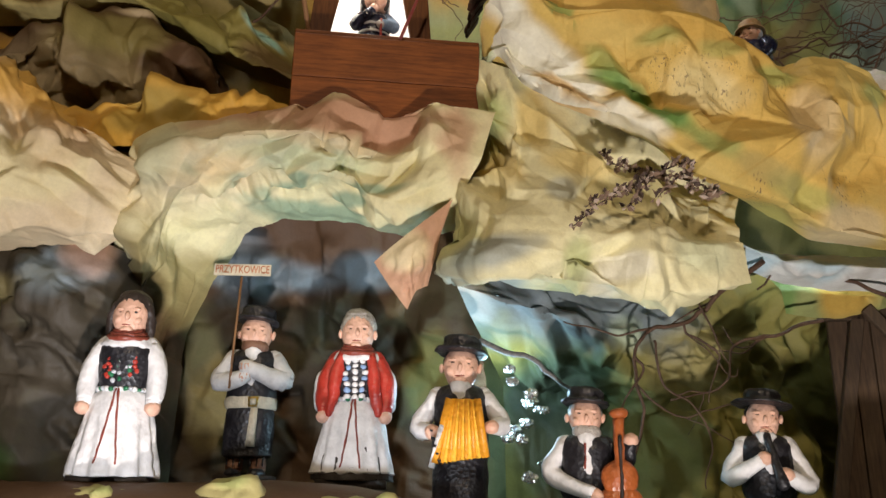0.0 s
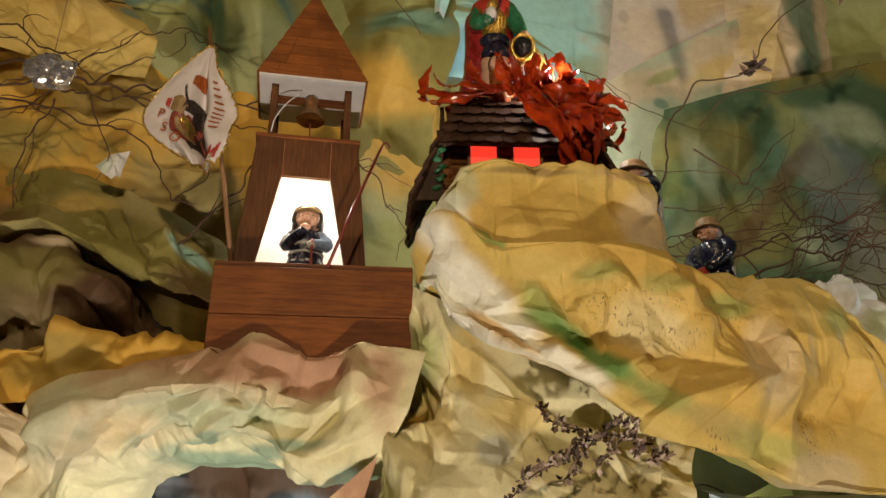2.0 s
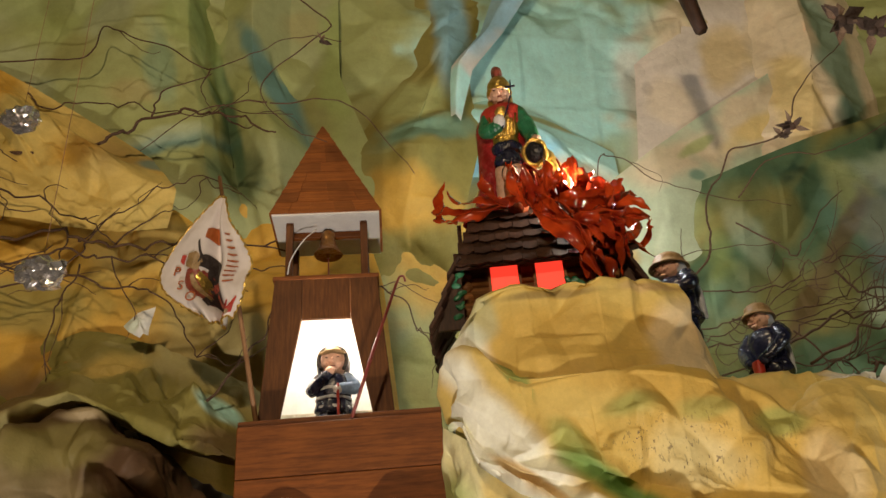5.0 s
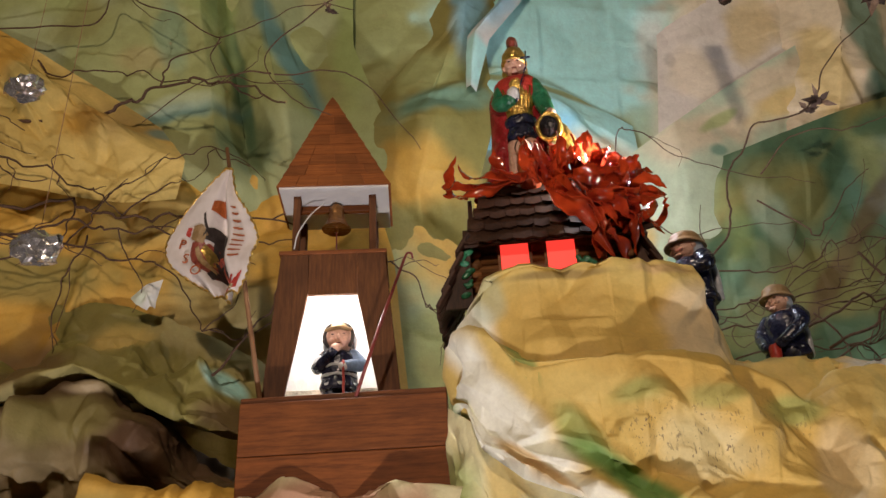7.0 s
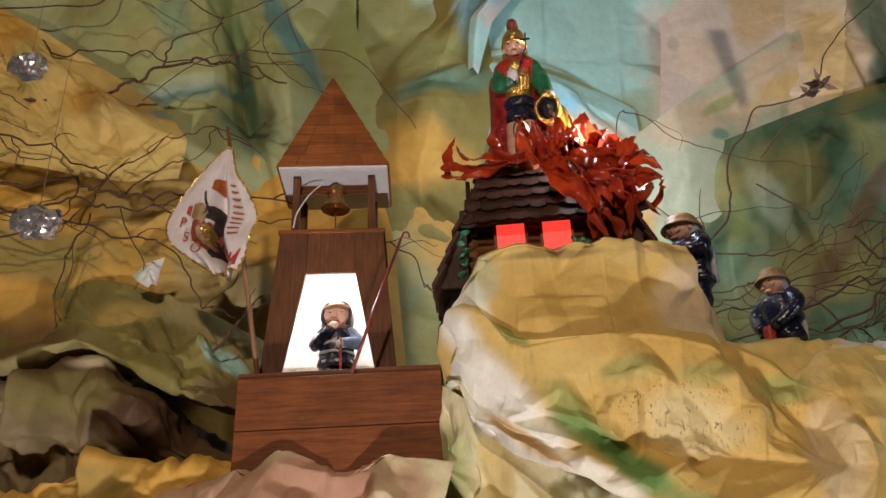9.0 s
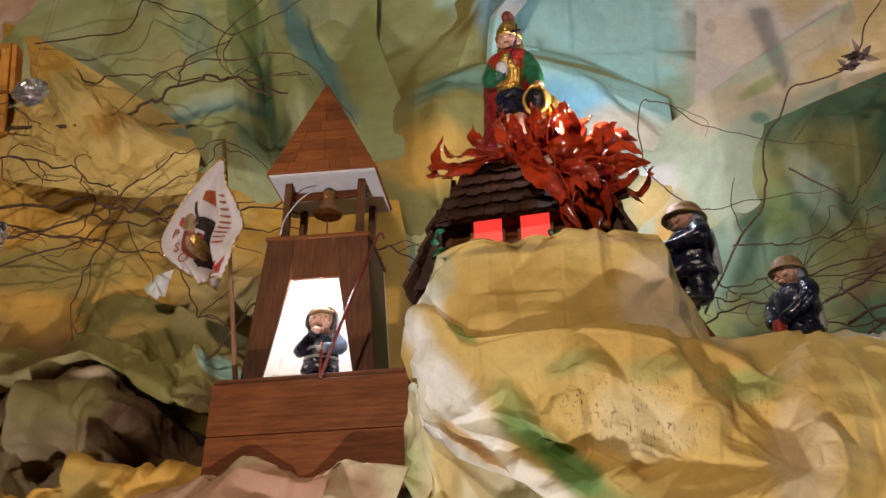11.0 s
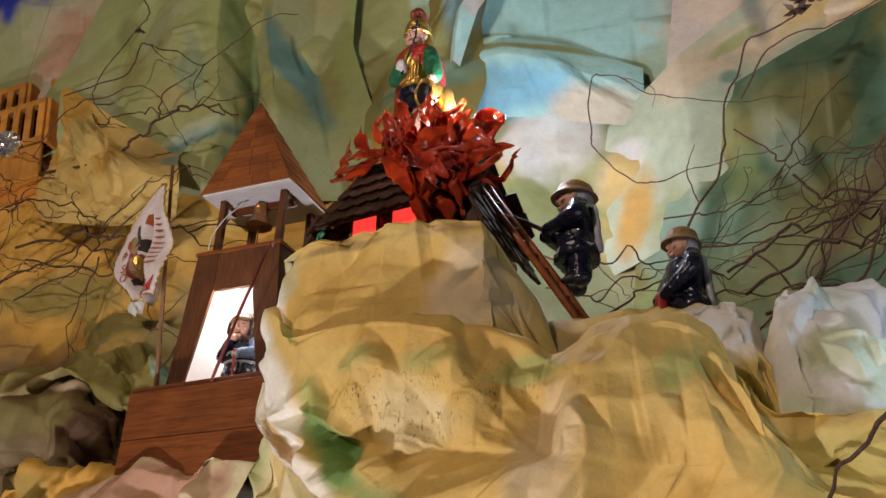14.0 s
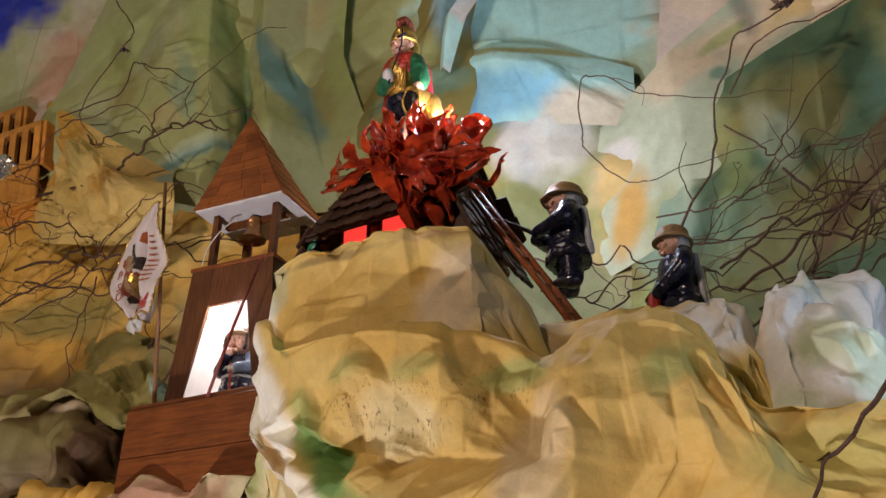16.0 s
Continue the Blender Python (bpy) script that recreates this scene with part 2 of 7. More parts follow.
def crumple(U, V, P, size, seed, octaves=4):
    """Height of crumpled paper, in metres for amplitude 1: flat facets between straight, sharp creases, with denser crumpling in some places."""
    rng = np.random.RandomState(seed)
    h = np.zeros(len(U))
    s, off = size * 0.5, rng.rand(3) * 20
    dense = np.clip(0.25 + 1.6 * vnoise(P / (size * 1.1) + off * 1.7), 0.0, 1.0)
    for k in range(1, octaves):
        wu = vnoise(P / (s * 2.2) + off) * 0.05 * s
        wv = vnoise(P / (s * 2.2) + off + 7.7) * 0.05 * s
        mask = (1.0, 0.30 + 0.8 * dense, 0.10 + 0.7 * dense, 0.4 * dense, 0.2 * dense)[k]
        a = rng.rand() * 3.14
        u, v = (U + wu) * math.cos(a) + (V + wv) * math.sin(a), (V + wv) * math.cos(a) - (U + wu) * math.sin(a)
        h += facets(u / s + 9, v / (s * (0.55 + 0.3 * rng.rand())) + 9, rng) * s * mask
        s *= 0.46
    # long straight folds, steep on one side
    lu, lv = U.max(), V.max()
    for k in range(int(min(60, 6 + 1.2 * lu * lv / (size * size)))):
        cu, cv, a, ln = rng.rand() * lu, rng.rand() * lv, rng.rand() * 3.14, size * rng.uniform(0.5, 1.5)
        w1, w2, top = size * rng.uniform(0.04, 0.16), size * rng.uniform(0.25, 0.8), size * rng.uniform(0.18, 0.5) * rng.choice((-1, 1, 1))
        s1 = ((U - cu) * math.cos(a) + (V - cv) * math.sin(a)) / (ln * 0.5)
        d = (V - cv) * math.cos(a) - (U - cu) * math.sin(a)
        h += top * np.clip(np.where(d > 0, 1 - d / w1, 1 + d / w2), 0, 1) * np.clip((1 - np.abs(s1)) * 2.2, 0, 1)
    return h


def creased(P, N, U, V, lu, lv, size, amp, seed, fine=1.0):
    """The sheet bent into flat, uneven triangles that meet in straight creases; three sizes of triangle, the small ones in some places only."""
    rng = np.random.RandomState(seed + 500)
    base = P.reshape(-1, 3)
    out = base.copy()
    rim = np.clip(np.minimum(np.minimum(U, lu - U), np.minimum(V, lv - V)).ravel() / (size * 0.9), 0.2, 1.0)
    for cell, share, where in ((size * 0.85, 0.58, 0.0), (size * 0.40, 0.85, 0.35), (size * 0.18, 0.85 * fine, 0.75)):
        mu, mv = int(lu / cell) + 3, int(lv / cell) + 3
        ju, jv = rng.uniform(-0.44, 0.44, (mv, mu)), rng.uniform(-0.44, 0.44, (mv, mu))
        h = rng.uniform(-1, 1, (mv, mu)) * amp * cell * 2.3
        flip = rng.rand(mv, mu) > 0.5
        a = rng.uniform(-0.5, 0.5)
        u, v = U.ravel() / cell, V.ravel() / cell + a * U.ravel() / cell * 0.3 + 0.6
        i, j = np.clip(u.astype(int), 0, mu - 2), np.clip(v.astype(int), 0, mv - 2)
        f, g = u - i, v - j
        # uneven cells: the corner pulls the split of each cell
        f = np.clip(f + ju[j, i] * f * (1 - f) * 1.6, 0, 1)
        g = np.clip(g + jv[j, i] * g * (1 - g) * 1.6, 0, 1)
        h00, h10, h01, h11 = h[j, i], h[j, i + 1], h[j + 1, i], h[j + 1, i + 1]
        one = np.where(f + g < 1, h00 + f * (h10 - h00) + g * (h01 - h00), h11 + (1 - f) * (h01 - h11) + (1 - g) * (h10 - h11))
        two = np.where(f > g, h00 + f * (h10 - h00) + g * (h11 - h10), h00 + g * (h01 - h00) + f * (h11 - h01))
        k = share * (np.clip(1 - where + where * 2.4 * vnoise(base / (size * 1.3) + seed), 0, 1.3) if where else 1.0)
        out += N.reshape(-1, 3) * (np.where(flip[j, i], one, two) * k * rim)[:, None]
    return out


def spline(ctrl, n):
    """n points along a smooth curve through the control points."""
    c = np.asarray(ctrl, float)
    c = np.concatenate([2 * c[:1] - c[1:2], c, 2 * c[-1:] - c[-2:-1]])
    t = np.linspace(0, len(c) - 3 - 1e-6, n)
    i = t.astype(int)
    f = (t - i).reshape((-1,) + (1,) * (c.ndim - 1))
    a, b, d, e = c[i], c[i + 1], c[i + 2], c[i + 3]
    return 0.5 * (2 * b + (d - a) * f + (2 * a - 5 * b + 4 * d - e) * f ** 2 + (3 * b - a - 3 * d + e) * f ** 3)


# "dark" and "umber" also serve as painted shade in the cave and hollow
COLOURS = {
    "ochre": (0.62, 0.36, 0.060), "sand": (0.68, 0.50, 0.15), "cream": (0.74, 0.69, 0.41), "green": (0.13, 0.29, 0.075),
    "leaf": (0.33, 0.42, 0.13), "olive": (0.25, 0.22, 0.06), "brown": (0.13, 0.075, 0.032), "pink": (0.50, 0.29, 0.18),
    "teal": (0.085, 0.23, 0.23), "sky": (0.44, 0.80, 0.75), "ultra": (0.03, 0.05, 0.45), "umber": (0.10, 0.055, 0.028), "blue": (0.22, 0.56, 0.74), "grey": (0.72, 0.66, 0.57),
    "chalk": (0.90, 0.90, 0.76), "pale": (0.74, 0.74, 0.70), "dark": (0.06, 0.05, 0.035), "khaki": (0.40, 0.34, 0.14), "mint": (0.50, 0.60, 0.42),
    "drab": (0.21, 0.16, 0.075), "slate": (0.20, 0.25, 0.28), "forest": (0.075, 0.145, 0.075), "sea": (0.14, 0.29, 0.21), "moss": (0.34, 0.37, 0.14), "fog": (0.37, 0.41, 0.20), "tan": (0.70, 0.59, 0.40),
}


def sheet_mesh(name, P, paint, material, specks=None):
    nv, nu = P.shape[:2]
    me = bpy.data.meshes.new(name)
    idx = np.arange(nv * nu).reshape(nv, nu)
    q = np.stack([idx[:-1, :-1], idx[:-1, 1:], idx[1:, 1:], idx[1:, :-1]], -1).reshape(-1, 4)
    me.from_pydata(P.reshape(-1, 3).tolist(), [], q.tolist())
    lay = me.color_attributes.new("paint", "FLOAT_COLOR", "POINT")
    lay.data.foreach_set("color", np.concatenate([paint, np.ones((len(paint), 1))], 1).astype("f").ravel())
    if specks is not None:
        sl = me.attributes.new("specks", "FLOAT", "POINT")
        sl.data.foreach_set("value", specks.astype("f"))
    me.materials.append(material)
    me.shade_smooth()
    return me


def folded(ctrl, n):
    """n points along straight stretches between the control points, barely rounded at the bends."""
    c = np.asarray(ctrl, float)
    t = np.linspace(0, len(c) - 1 - 1e-6, n)
    i = t.astype(int)
    f = (t - i).reshape((-1,) + (1,) * (c.ndim - 1))
    return (c[i] * (1 - f) + c[i + 1] * f) * 0.8 + spline(ctrl, n) * 0.2


def loft(rails, nu, nv, bend=spline):
    R = np.stack([bend(r, nu) for r in rails])
    return bend(R, nv)


def paper(name, rails, base, spots, size=0.12, amp=0.12, seed=1, step=0.0045, octaves=4, material=None, specks=(), label="", kind="", category="", second=None, fine=1.0):
    """A crumpled sheet lofted over a few rails. spots: x, z, radius x, radius z, turn, colour, strength of sprayed
    patches and of painted shade or light.
    """
    D = loft(rails, 240, 160, spline if name in ("backdrop", "cave_floor") else folded)
    su = np.concatenate([[0], np.cumsum(np.linalg.norm(np.diff(D, axis=1), axis=2).mean(0))])
    sv = np.concatenate([[0], np.cumsum(np.linalg.norm(np.diff(D, axis=0), axis=2).mean(1))])
    lu, lv = su[-1], sv[-1]
    nu, nv = int(np.clip(lu / step, 20, 760)), int(np.clip(lv / step, 20, 620))
    # even spacing along the sheet
    tu = np.clip(np.interp(np.linspace(0, lu, nu), su, np.arange(240)), 0, 238.999)
    tv = np.clip(np.interp(np.linspace(0, lv, nv), sv, np.arange(160)), 0, 158.999)
    iu, iv = tu.astype(int), tv.astype(int)
    fu, fv = (tu - iu)[None, :, None], (tv - iv)[:, None, None]
    E = D[iv] * (1 - fv) + D[iv + 1] * fv
    P = E[:, iu] * (1 - fu) + E[:, iu + 1] * fu
    N = np.cross(np.gradient(P, axis=1), np.gradient(P, axis=0)).reshape(-1, 3)
    N /= np.linalg.norm(N, axis=1)[:, None] + 1e-9
    U, V = np.meshgrid(np.linspace(0, lu, nu), np.linspace(0, lv, nv))
    flat = creased(P, N.reshape(P.shape), U, V, lu, lv, size, amp, seed, fine)
    rim = np.clip(np.minimum(np.minimum(U, lu - U), np.minimum(V, lv - V)).ravel() / (size * 0.9), 0.2, 1.0)
    h = crumple(U.ravel(), V.ravel(), flat, size, seed, octaves) * amp * 2.1 * (0.4 + 0.6 * fine) * rim
    flat = flat + N * h[:, None]
    x, z = flat[:, 0], flat[:, 2]
    wob = vnoise(flat * 14 + seed) * 0.32 + vnoise(flat * 40 + seed) * 0.16
    col = np.tile(np.array(COLOURS[base]), (len(flat), 1))
    if second:
        w = np.clip(0.5 + 1.3 * vnoise(flat * 5 + seed * 3) + 2.2 * facets(U.ravel() / 0.17 + 5, V.ravel() / 0.13 + 5, np.random.RandomState(seed + 40)) + 0.3 * vnoise(flat * 17), 0, 1)[:, None]
        col = col * (1 - w) + np.array(COLOURS[second]) * w
    for sx, sz, rx, rz, turn, c, k in spots:
        a = radians(turn)
        u, v = (x - sx) * math.cos(a) + (z - sz) * math.sin(a), (z - sz) * math.cos(a) - (x - sx) * math.sin(a)
        w = np.clip((1.3 - np.hypot(u / rx, v / rz) + wob) * 1.35, 0, 1)
        w = (w * w * (3 - 2 * w) * k)[:, None]
        col = col * (1 - w) + np.array(COLOURS[c]) * w
    sp = None
    if specks:
        sp = np.zeros(len(flat))
        for sx, sz, r in specks:
            sp = np.maximum(sp, np.clip(1.5 - np.hypot((x - sx) / (r * 1.5), (z - sz) / r) * 1.2 + wob, 0, 1))
    me = sheet_mesh(name, flat.reshape(nv, nu, 3), col, material or PAPER, sp)
    return tagged(new(name, me), label, category, kind=kind)


def part(name, bm, material, parent=None, label=""):
    me = bpy.data.meshes.new(name)
    bm.to_mesh(me)
    bm.free()
    for mt in material if isinstance(material, (list, tuple)) else [material]:
        me.materials.append(mt)
    ob = new(name, me)
    ob.parent = parent
    return tagged(ob, label)


def thing(name, m, label, category, group="", kind=""):
    ob = new(name)
    ob.empty_display_size = 0.02
    ob.matrix_world = m
    return tagged(ob, label, category, group, kind)


def prism(points, y0, y1, bevel=0.0):
    """A plate: outline in x, z between two depths."""
    bm = bmesh.new()
    a = [bm.verts.new((x, y0, z)) for x, z in points]
    b = [bm.verts.new((x, y1, z)) for x, z in points]
    bm.faces.new(a)
    bm.faces.new(b[::-1])
    for i in range(len(a)):
        j = (i + 1) % len(a)
        bm.faces.new((a[j], a[i], b[i], b[j]))
    bmesh.ops.recalc_face_normals(bm, faces=bm.faces)
    if bevel:
        bmesh.ops.bevel(bm, geom=bm.edges[:], offset=bevel, segments=1, affect="EDGES")
    return bm


def block(size, at=(0, 0, 0), bevel=0.001, turn=None):
    bm = bmesh.new()
    bmesh.ops.create_cube(bm, size=1, matrix=Matrix.Translation(at) @ (turn or Matrix()) @ Matrix.Diagonal((*size, 1)))
    if bevel:
        bmesh.ops.bevel(bm, geom=bm.edges[:], offset=bevel, segments=1, affect="EDGES")
    return bm


def tube_arrays(pts, radii, n=7):
    pts = np.asarray(pts, float)
    t = np.gradient(pts, axis=0)
    t /= np.linalg.norm(t, axis=1)[:, None] + 1e-9
    ref = np.array([0.3, 0.2, 1.0]) if abs(t[0, 2]) < 0.8 else np.array([1.0, 0.2, 0.1])
    u = np.cross(t, ref)
    u /= np.linalg.norm(u, axis=1)[:, None] + 1e-9
    v = np.cross(t, u)
    a = np.linspace(0, 2 * np.pi, n, endpoint=False)
    ring = pts[:, None] + (u[:, None] * np.cos(a)[None, :, None] + v[:, None] * np.sin(a)[None, :, None]) * np.asarray(radii)[:, None, None]
    k = len(pts)
    faces = [(i * n + j, i * n + (j + 1) % n, (i + 1) * n + (j + 1) % n, (i + 1) * n + j) for i in range(k - 1) for j in range(n)]
    faces += [tuple(range(n))[::-1], tuple((k - 1) * n + j for j in range(n))]
    return ring.reshape(-1, 3), faces


def tube(name, pts, radii, material, parent=None, n=7, label=""):
    v, f = tube_arrays(pts, radii, n)
    me = bpy.data.meshes.new(name)
    me.from_pydata(v.tolist(), [], f)
    me.materials.append(material)
    me.shade_smooth()
    ob = new(name, me)
    ob.parent = parent
    return tagged(ob, label)


class Carving:
    """Collects rounded shapes into one carved and painted mesh."""

    def __init__(self):
        self.v, self.f, self.m, self.keys = [], [], [], []

    def add(self, v, f, key):
        if key not in self.keys:
            self.keys.append(key)
        o = len(self.v)
        self.v += [tuple(map(float, p)) for p in v]
        self.f += [tuple(i + o for i in q) for q in f]
        self.m += [self.keys.index(key)] * len(f)

    def ball(self, at, r, key, turn=(0, 0, 0), nu=18, nv=12, power=1.0):
        e = Euler([radians(a) for a in turn]).to_matrix()
        rows = []
        for i in range(nv + 1):
            th = math.pi * i / nv
            for j in range(nu):
                ph = 2 * math.pi * j / nu
                c, s = math.cos(ph), math.sin(ph)
                p = Vector((math.sin(th) * math.copysign(abs(c) ** power, c) * r[0], math.sin(th) * math.copysign(abs(s) ** power, s) * r[1], math.cos(th) * r[2]))
                rows.append(e @ p + Vector(at))
        f = [(i * nu + j, (i + 1) * nu + j, (i + 1) * nu + (j + 1) % nu, i * nu + (j + 1) % nu) for i in range(nv) for j in range(nu)]
        self.add(rows, f, key)

    def lathe(self, profile, key, sx=1.0, sy=1.0, at=(0, 0, 0), pleats=0, depth=0.0, n=40, turn=(0, 0, 0)):
        e = Euler([radians(a) for a in turn]).to_matrix()
        pr = spline(profile, max(10, len(profile) * 4))
        v = []
        for r, z, *_ in pr:
            for j in range(n):
                a = 2 * math.pi * j / n
                k = r * (1 + depth * math.cos(a * pleats) * min(1, max(0, (pr[0][1] - z) / (pr[0][1] - pr[-1][1] + 1e-9)))) if pleats else r
                v.append(e @ Vector((math.cos(a) * k * sx, math.sin(a) * k * sy, z)) + Vector(at))
        f = [(i * n + j, (i + 1) * n + j, (i + 1) * n + (j + 1) % n, i * n + (j + 1) % n) for i in range(len(pr) - 1) for j in range(n)]
        f += [tuple(range(n)), tuple((len(pr) - 1) * n + j for j in range(n))[::-1]]
        self.add(v, f, key)

    def limb(self, pts, radii, key, n=12):
        p = spline(pts, 14)
        r = spline(np.asarray(radii, float).reshape(-1, 1), 14)[:, 0]
        v, f = tube_arrays(p, r, n)
        self.add(v, f, key)
        for q, k in ((p[0], r[0]), (p[-1], r[-1])):
            self.ball(q, (k, k, k), key, nu=10, nv=6)

    def box(self, at, size, key, turn=(0, 0, 0)):
        e = Euler([radians(a) for a in turn]).to_matrix()
        c = [e @ Vector((x * size[0] / 2, y * size[1] / 2, z * size[2] / 2)) + Vector(at) for x in (-1, 1) for y in (-1, 1) for z in (-1, 1)]
        self.add(c, [(0, 1, 3, 2), (4, 6, 7, 5), (0, 4, 5, 1), (2, 3, 7, 6), (0, 2, 6, 4), (1, 5, 7, 3)], key)

    def done(self, name, m, label, category, scale=1.0, group=""):
        me = bpy.data.meshes.new(name)
        v = np.array(self.v)
        v = v + np.stack([vnoise(v * 0.9 + 3 * j) for j in range(3)], 1) * 0.13 + np.stack([vnoise(v * 2.3 + 5 * j) for j in range(3)], 1) * 0.07
        me.from_pydata((v * scale).tolist(), [], self.f)
        for k in self.keys:
            me.materials.append(M[k] if isinstance(k, str) else k)
        me.polygons.foreach_set("material_index", self.m)
        me.validate()
        bm = bmesh.new()
        bm.from_mesh(me)
        bmesh.ops.recalc_face_normals(bm, faces=bm.faces)
        bm.to_mesh(me)
        bm.free()
        me.shade_smooth()
        ob = new(name, me)
        ob.matrix_world = m
        return tagged(ob, label, category, group)

# ---- the room ----


def slab(name, size, at, material, label):
    bm = block(size, at, 0.0)
    ob = part(name, bm, material)
    return tagged(ob, label, "wall", kind="structure")


slab("floor", (7.0, 6.0, 0.1), (0, 0, -0.05), STONEFLOOR, "grey stone floor of the church hall")
slab("ceiling", (7.0, 6.0, 0.1), (0, 0, 5.05), PLASTER, "plain plaster ceiling over the crib")
slab("wall_north", (7.0, 0.1, 5.0), (0, 2.95, 2.5), PLASTER, "plain plaster wall behind the scenery")
slab("wall_south", (7.0, 0.1, 5.0), (0, -2.95, 2.5), PLASTER, "plain plaster wall facing the crib")
slab("wall_east", (0.1, 5.8, 5.0), (3.45, 0, 2.5), PLASTER, "plain plaster side wall of the hall")
slab("wall_west", (0.1, 5.8, 5.0), (-3.45, 0, 2.5), PLASTER, "plain plaster side wall of the hall")
plinth = part("plinth", block((4.2, 1.2, 1.42), (-0.2, 1.52, 0.71), 0.004), CLOTH)
tagged(plinth, "cloth-covered plinth that carries the paper scenery", "plinth", kind="structure")

# ---- paper scenery ----
BX = (-2.3, -1.6, -1.0, -0.4, 0.2, 0.6, 1.1, 1.7)
BY = (0.7, 1.0, 1.22, 1.40, 1.57, 1.68, 1.74, 1.55)
backdrop = paper(
    "backdrop", [[(x, y + dy, z) for x, y in zip(BX, BY)] for z, dy in ((4.3, -0.25), (3.6, -0.08), (2.9, 0.0), (2.2, 0.02), (1.40, 0.04))],
    "fog", [
        (-0.6, 2.75, 0.45, 0.22, 0, "ochre", 0.95), (-0.48, 2.42, 0.4, 0.2, 0, "olive", 0.7), (0.02, 2.72, 0.14, 0.20, 0, "ochre", 0.85),
        (-0.11, 3.12, 0.26, 0.3, 0, "moss", 0.8), (-0.04, 2.95, 0.12, 0.1, 30, "olive", 0.6), (-0.80, 3.3, 0.2, 0.2, 0, "grey", 0.4), (0.36, 3.12, 0.28, 0.27, 0, "sky", 1.0),
        (0.20, 2.89, 0.14, 0.07, 10, "blue", 0.9), (0.64, 3.05, 0.13, 0.32, -22, "tan", 0.95), (0.70, 2.98, 0.03, 0.2, -20, "sand", 0.8), (0.52, 3.1, 0.05, 0.1, 0, "grey", 0.6), (0.27, 2.76, 0.10, 0.08, 0, "pale", 0.7), (0.40, 2.64, 0.08, 0.10, 0, "tan", 0.8), (0.50, 2.48, 0.16, 0.12, 0, "khaki", 0.85), (0.38, 2.62, 0.05, 0.12, -10, "sand", 0.8),
        (0.7, 2.6, 0.22, 0.22, 0, "forest", 0.8), (0.85, 2.8, 0.12, 0.14, 0, "fog", 0.8), (0.85, 3.2, 0.14, 0.3, 0, "tan", 0.8), (-0.88, 3.20, 0.13, 0.15, 0, "pink", 0.85), (-0.95, 3.12, 0.06, 0.05, 0, "pale", 0.5), (-1.12, 3.46, 0.17, 0.10, 0, "ultra", 1.0)],
    size=0.20, amp=0.14, seed=11, step=0.0055, octaves=3, second="moss", fine=0.2,
    label="crumpled sprayed packing paper hung as mountain backdrop", kind="structure", category="backdrop")


def by(x):
    return float(np.interp(x, BX, BY))


def hung(rows, base, spots, seed, size=0.16, amp=0.11, off=0.05, label="", second=None):
    """An overlapping piece of backdrop paper; rows of (x, z, forward)."""
    paper("paper_sheet", [[(x, by(x) - off - f, z) for x, z, f in r] for r in rows], base, spots, size, amp, seed, 0.004, 3, label=label, category="paper sheet", second=second, fine=0.3)


# Low brown and olive patches: spray paint that also carries painted shade.
hung([[(-1.2, 2.95, -0.07), (-0.75, 2.98, -0.06), (-0.5, 2.92, -0.06), (-0.3, 2.86, -0.06), (-0.12, 2.82, -0.06)],
      [(-1.2, 2.5, 0.06), (-0.75, 2.55, 0.05), (-0.5, 2.58, 0.07), (-0.3, 2.52, 0.05), (-0.05, 2.55, 0.02)],
      [(-1.2, 2.2, 0.06), (-0.75, 2.22, 0.1), (-0.5, 2.25, 0.1), (-0.3, 2.25, 0.08), (-0.02, 2.2, 0.05)],
      [(-1.2, 1.95, 0.0), (-0.75, 1.95, 0.02), (-0.5, 1.95, 0.03), (-0.3, 1.95, 0.02), (-0.02, 1.95, 0.0)]],
     "ochre", [(-0.62, 2.5, 0.2, 0.06, 0, "olive", 0.8), (-0.5, 2.3, 0.3, 0.10, 0, "brown", 0.85), (-0.32, 2.42, 0.1, 0.12, 0, "khaki", 0.8), (-0.17, 2.3, 0.06, 0.07, 0, "sea", 0.7), (-0.85, 2.35, 0.2, 0.12, 0, "brown", 0.6),
               (-0.45, 2.62, 0.1, 0.08, 0, "sand", 0.7)], 71, 0.17, 0.15, 0.03,
     "mustard and olive crumpled paper hanging behind the tower")
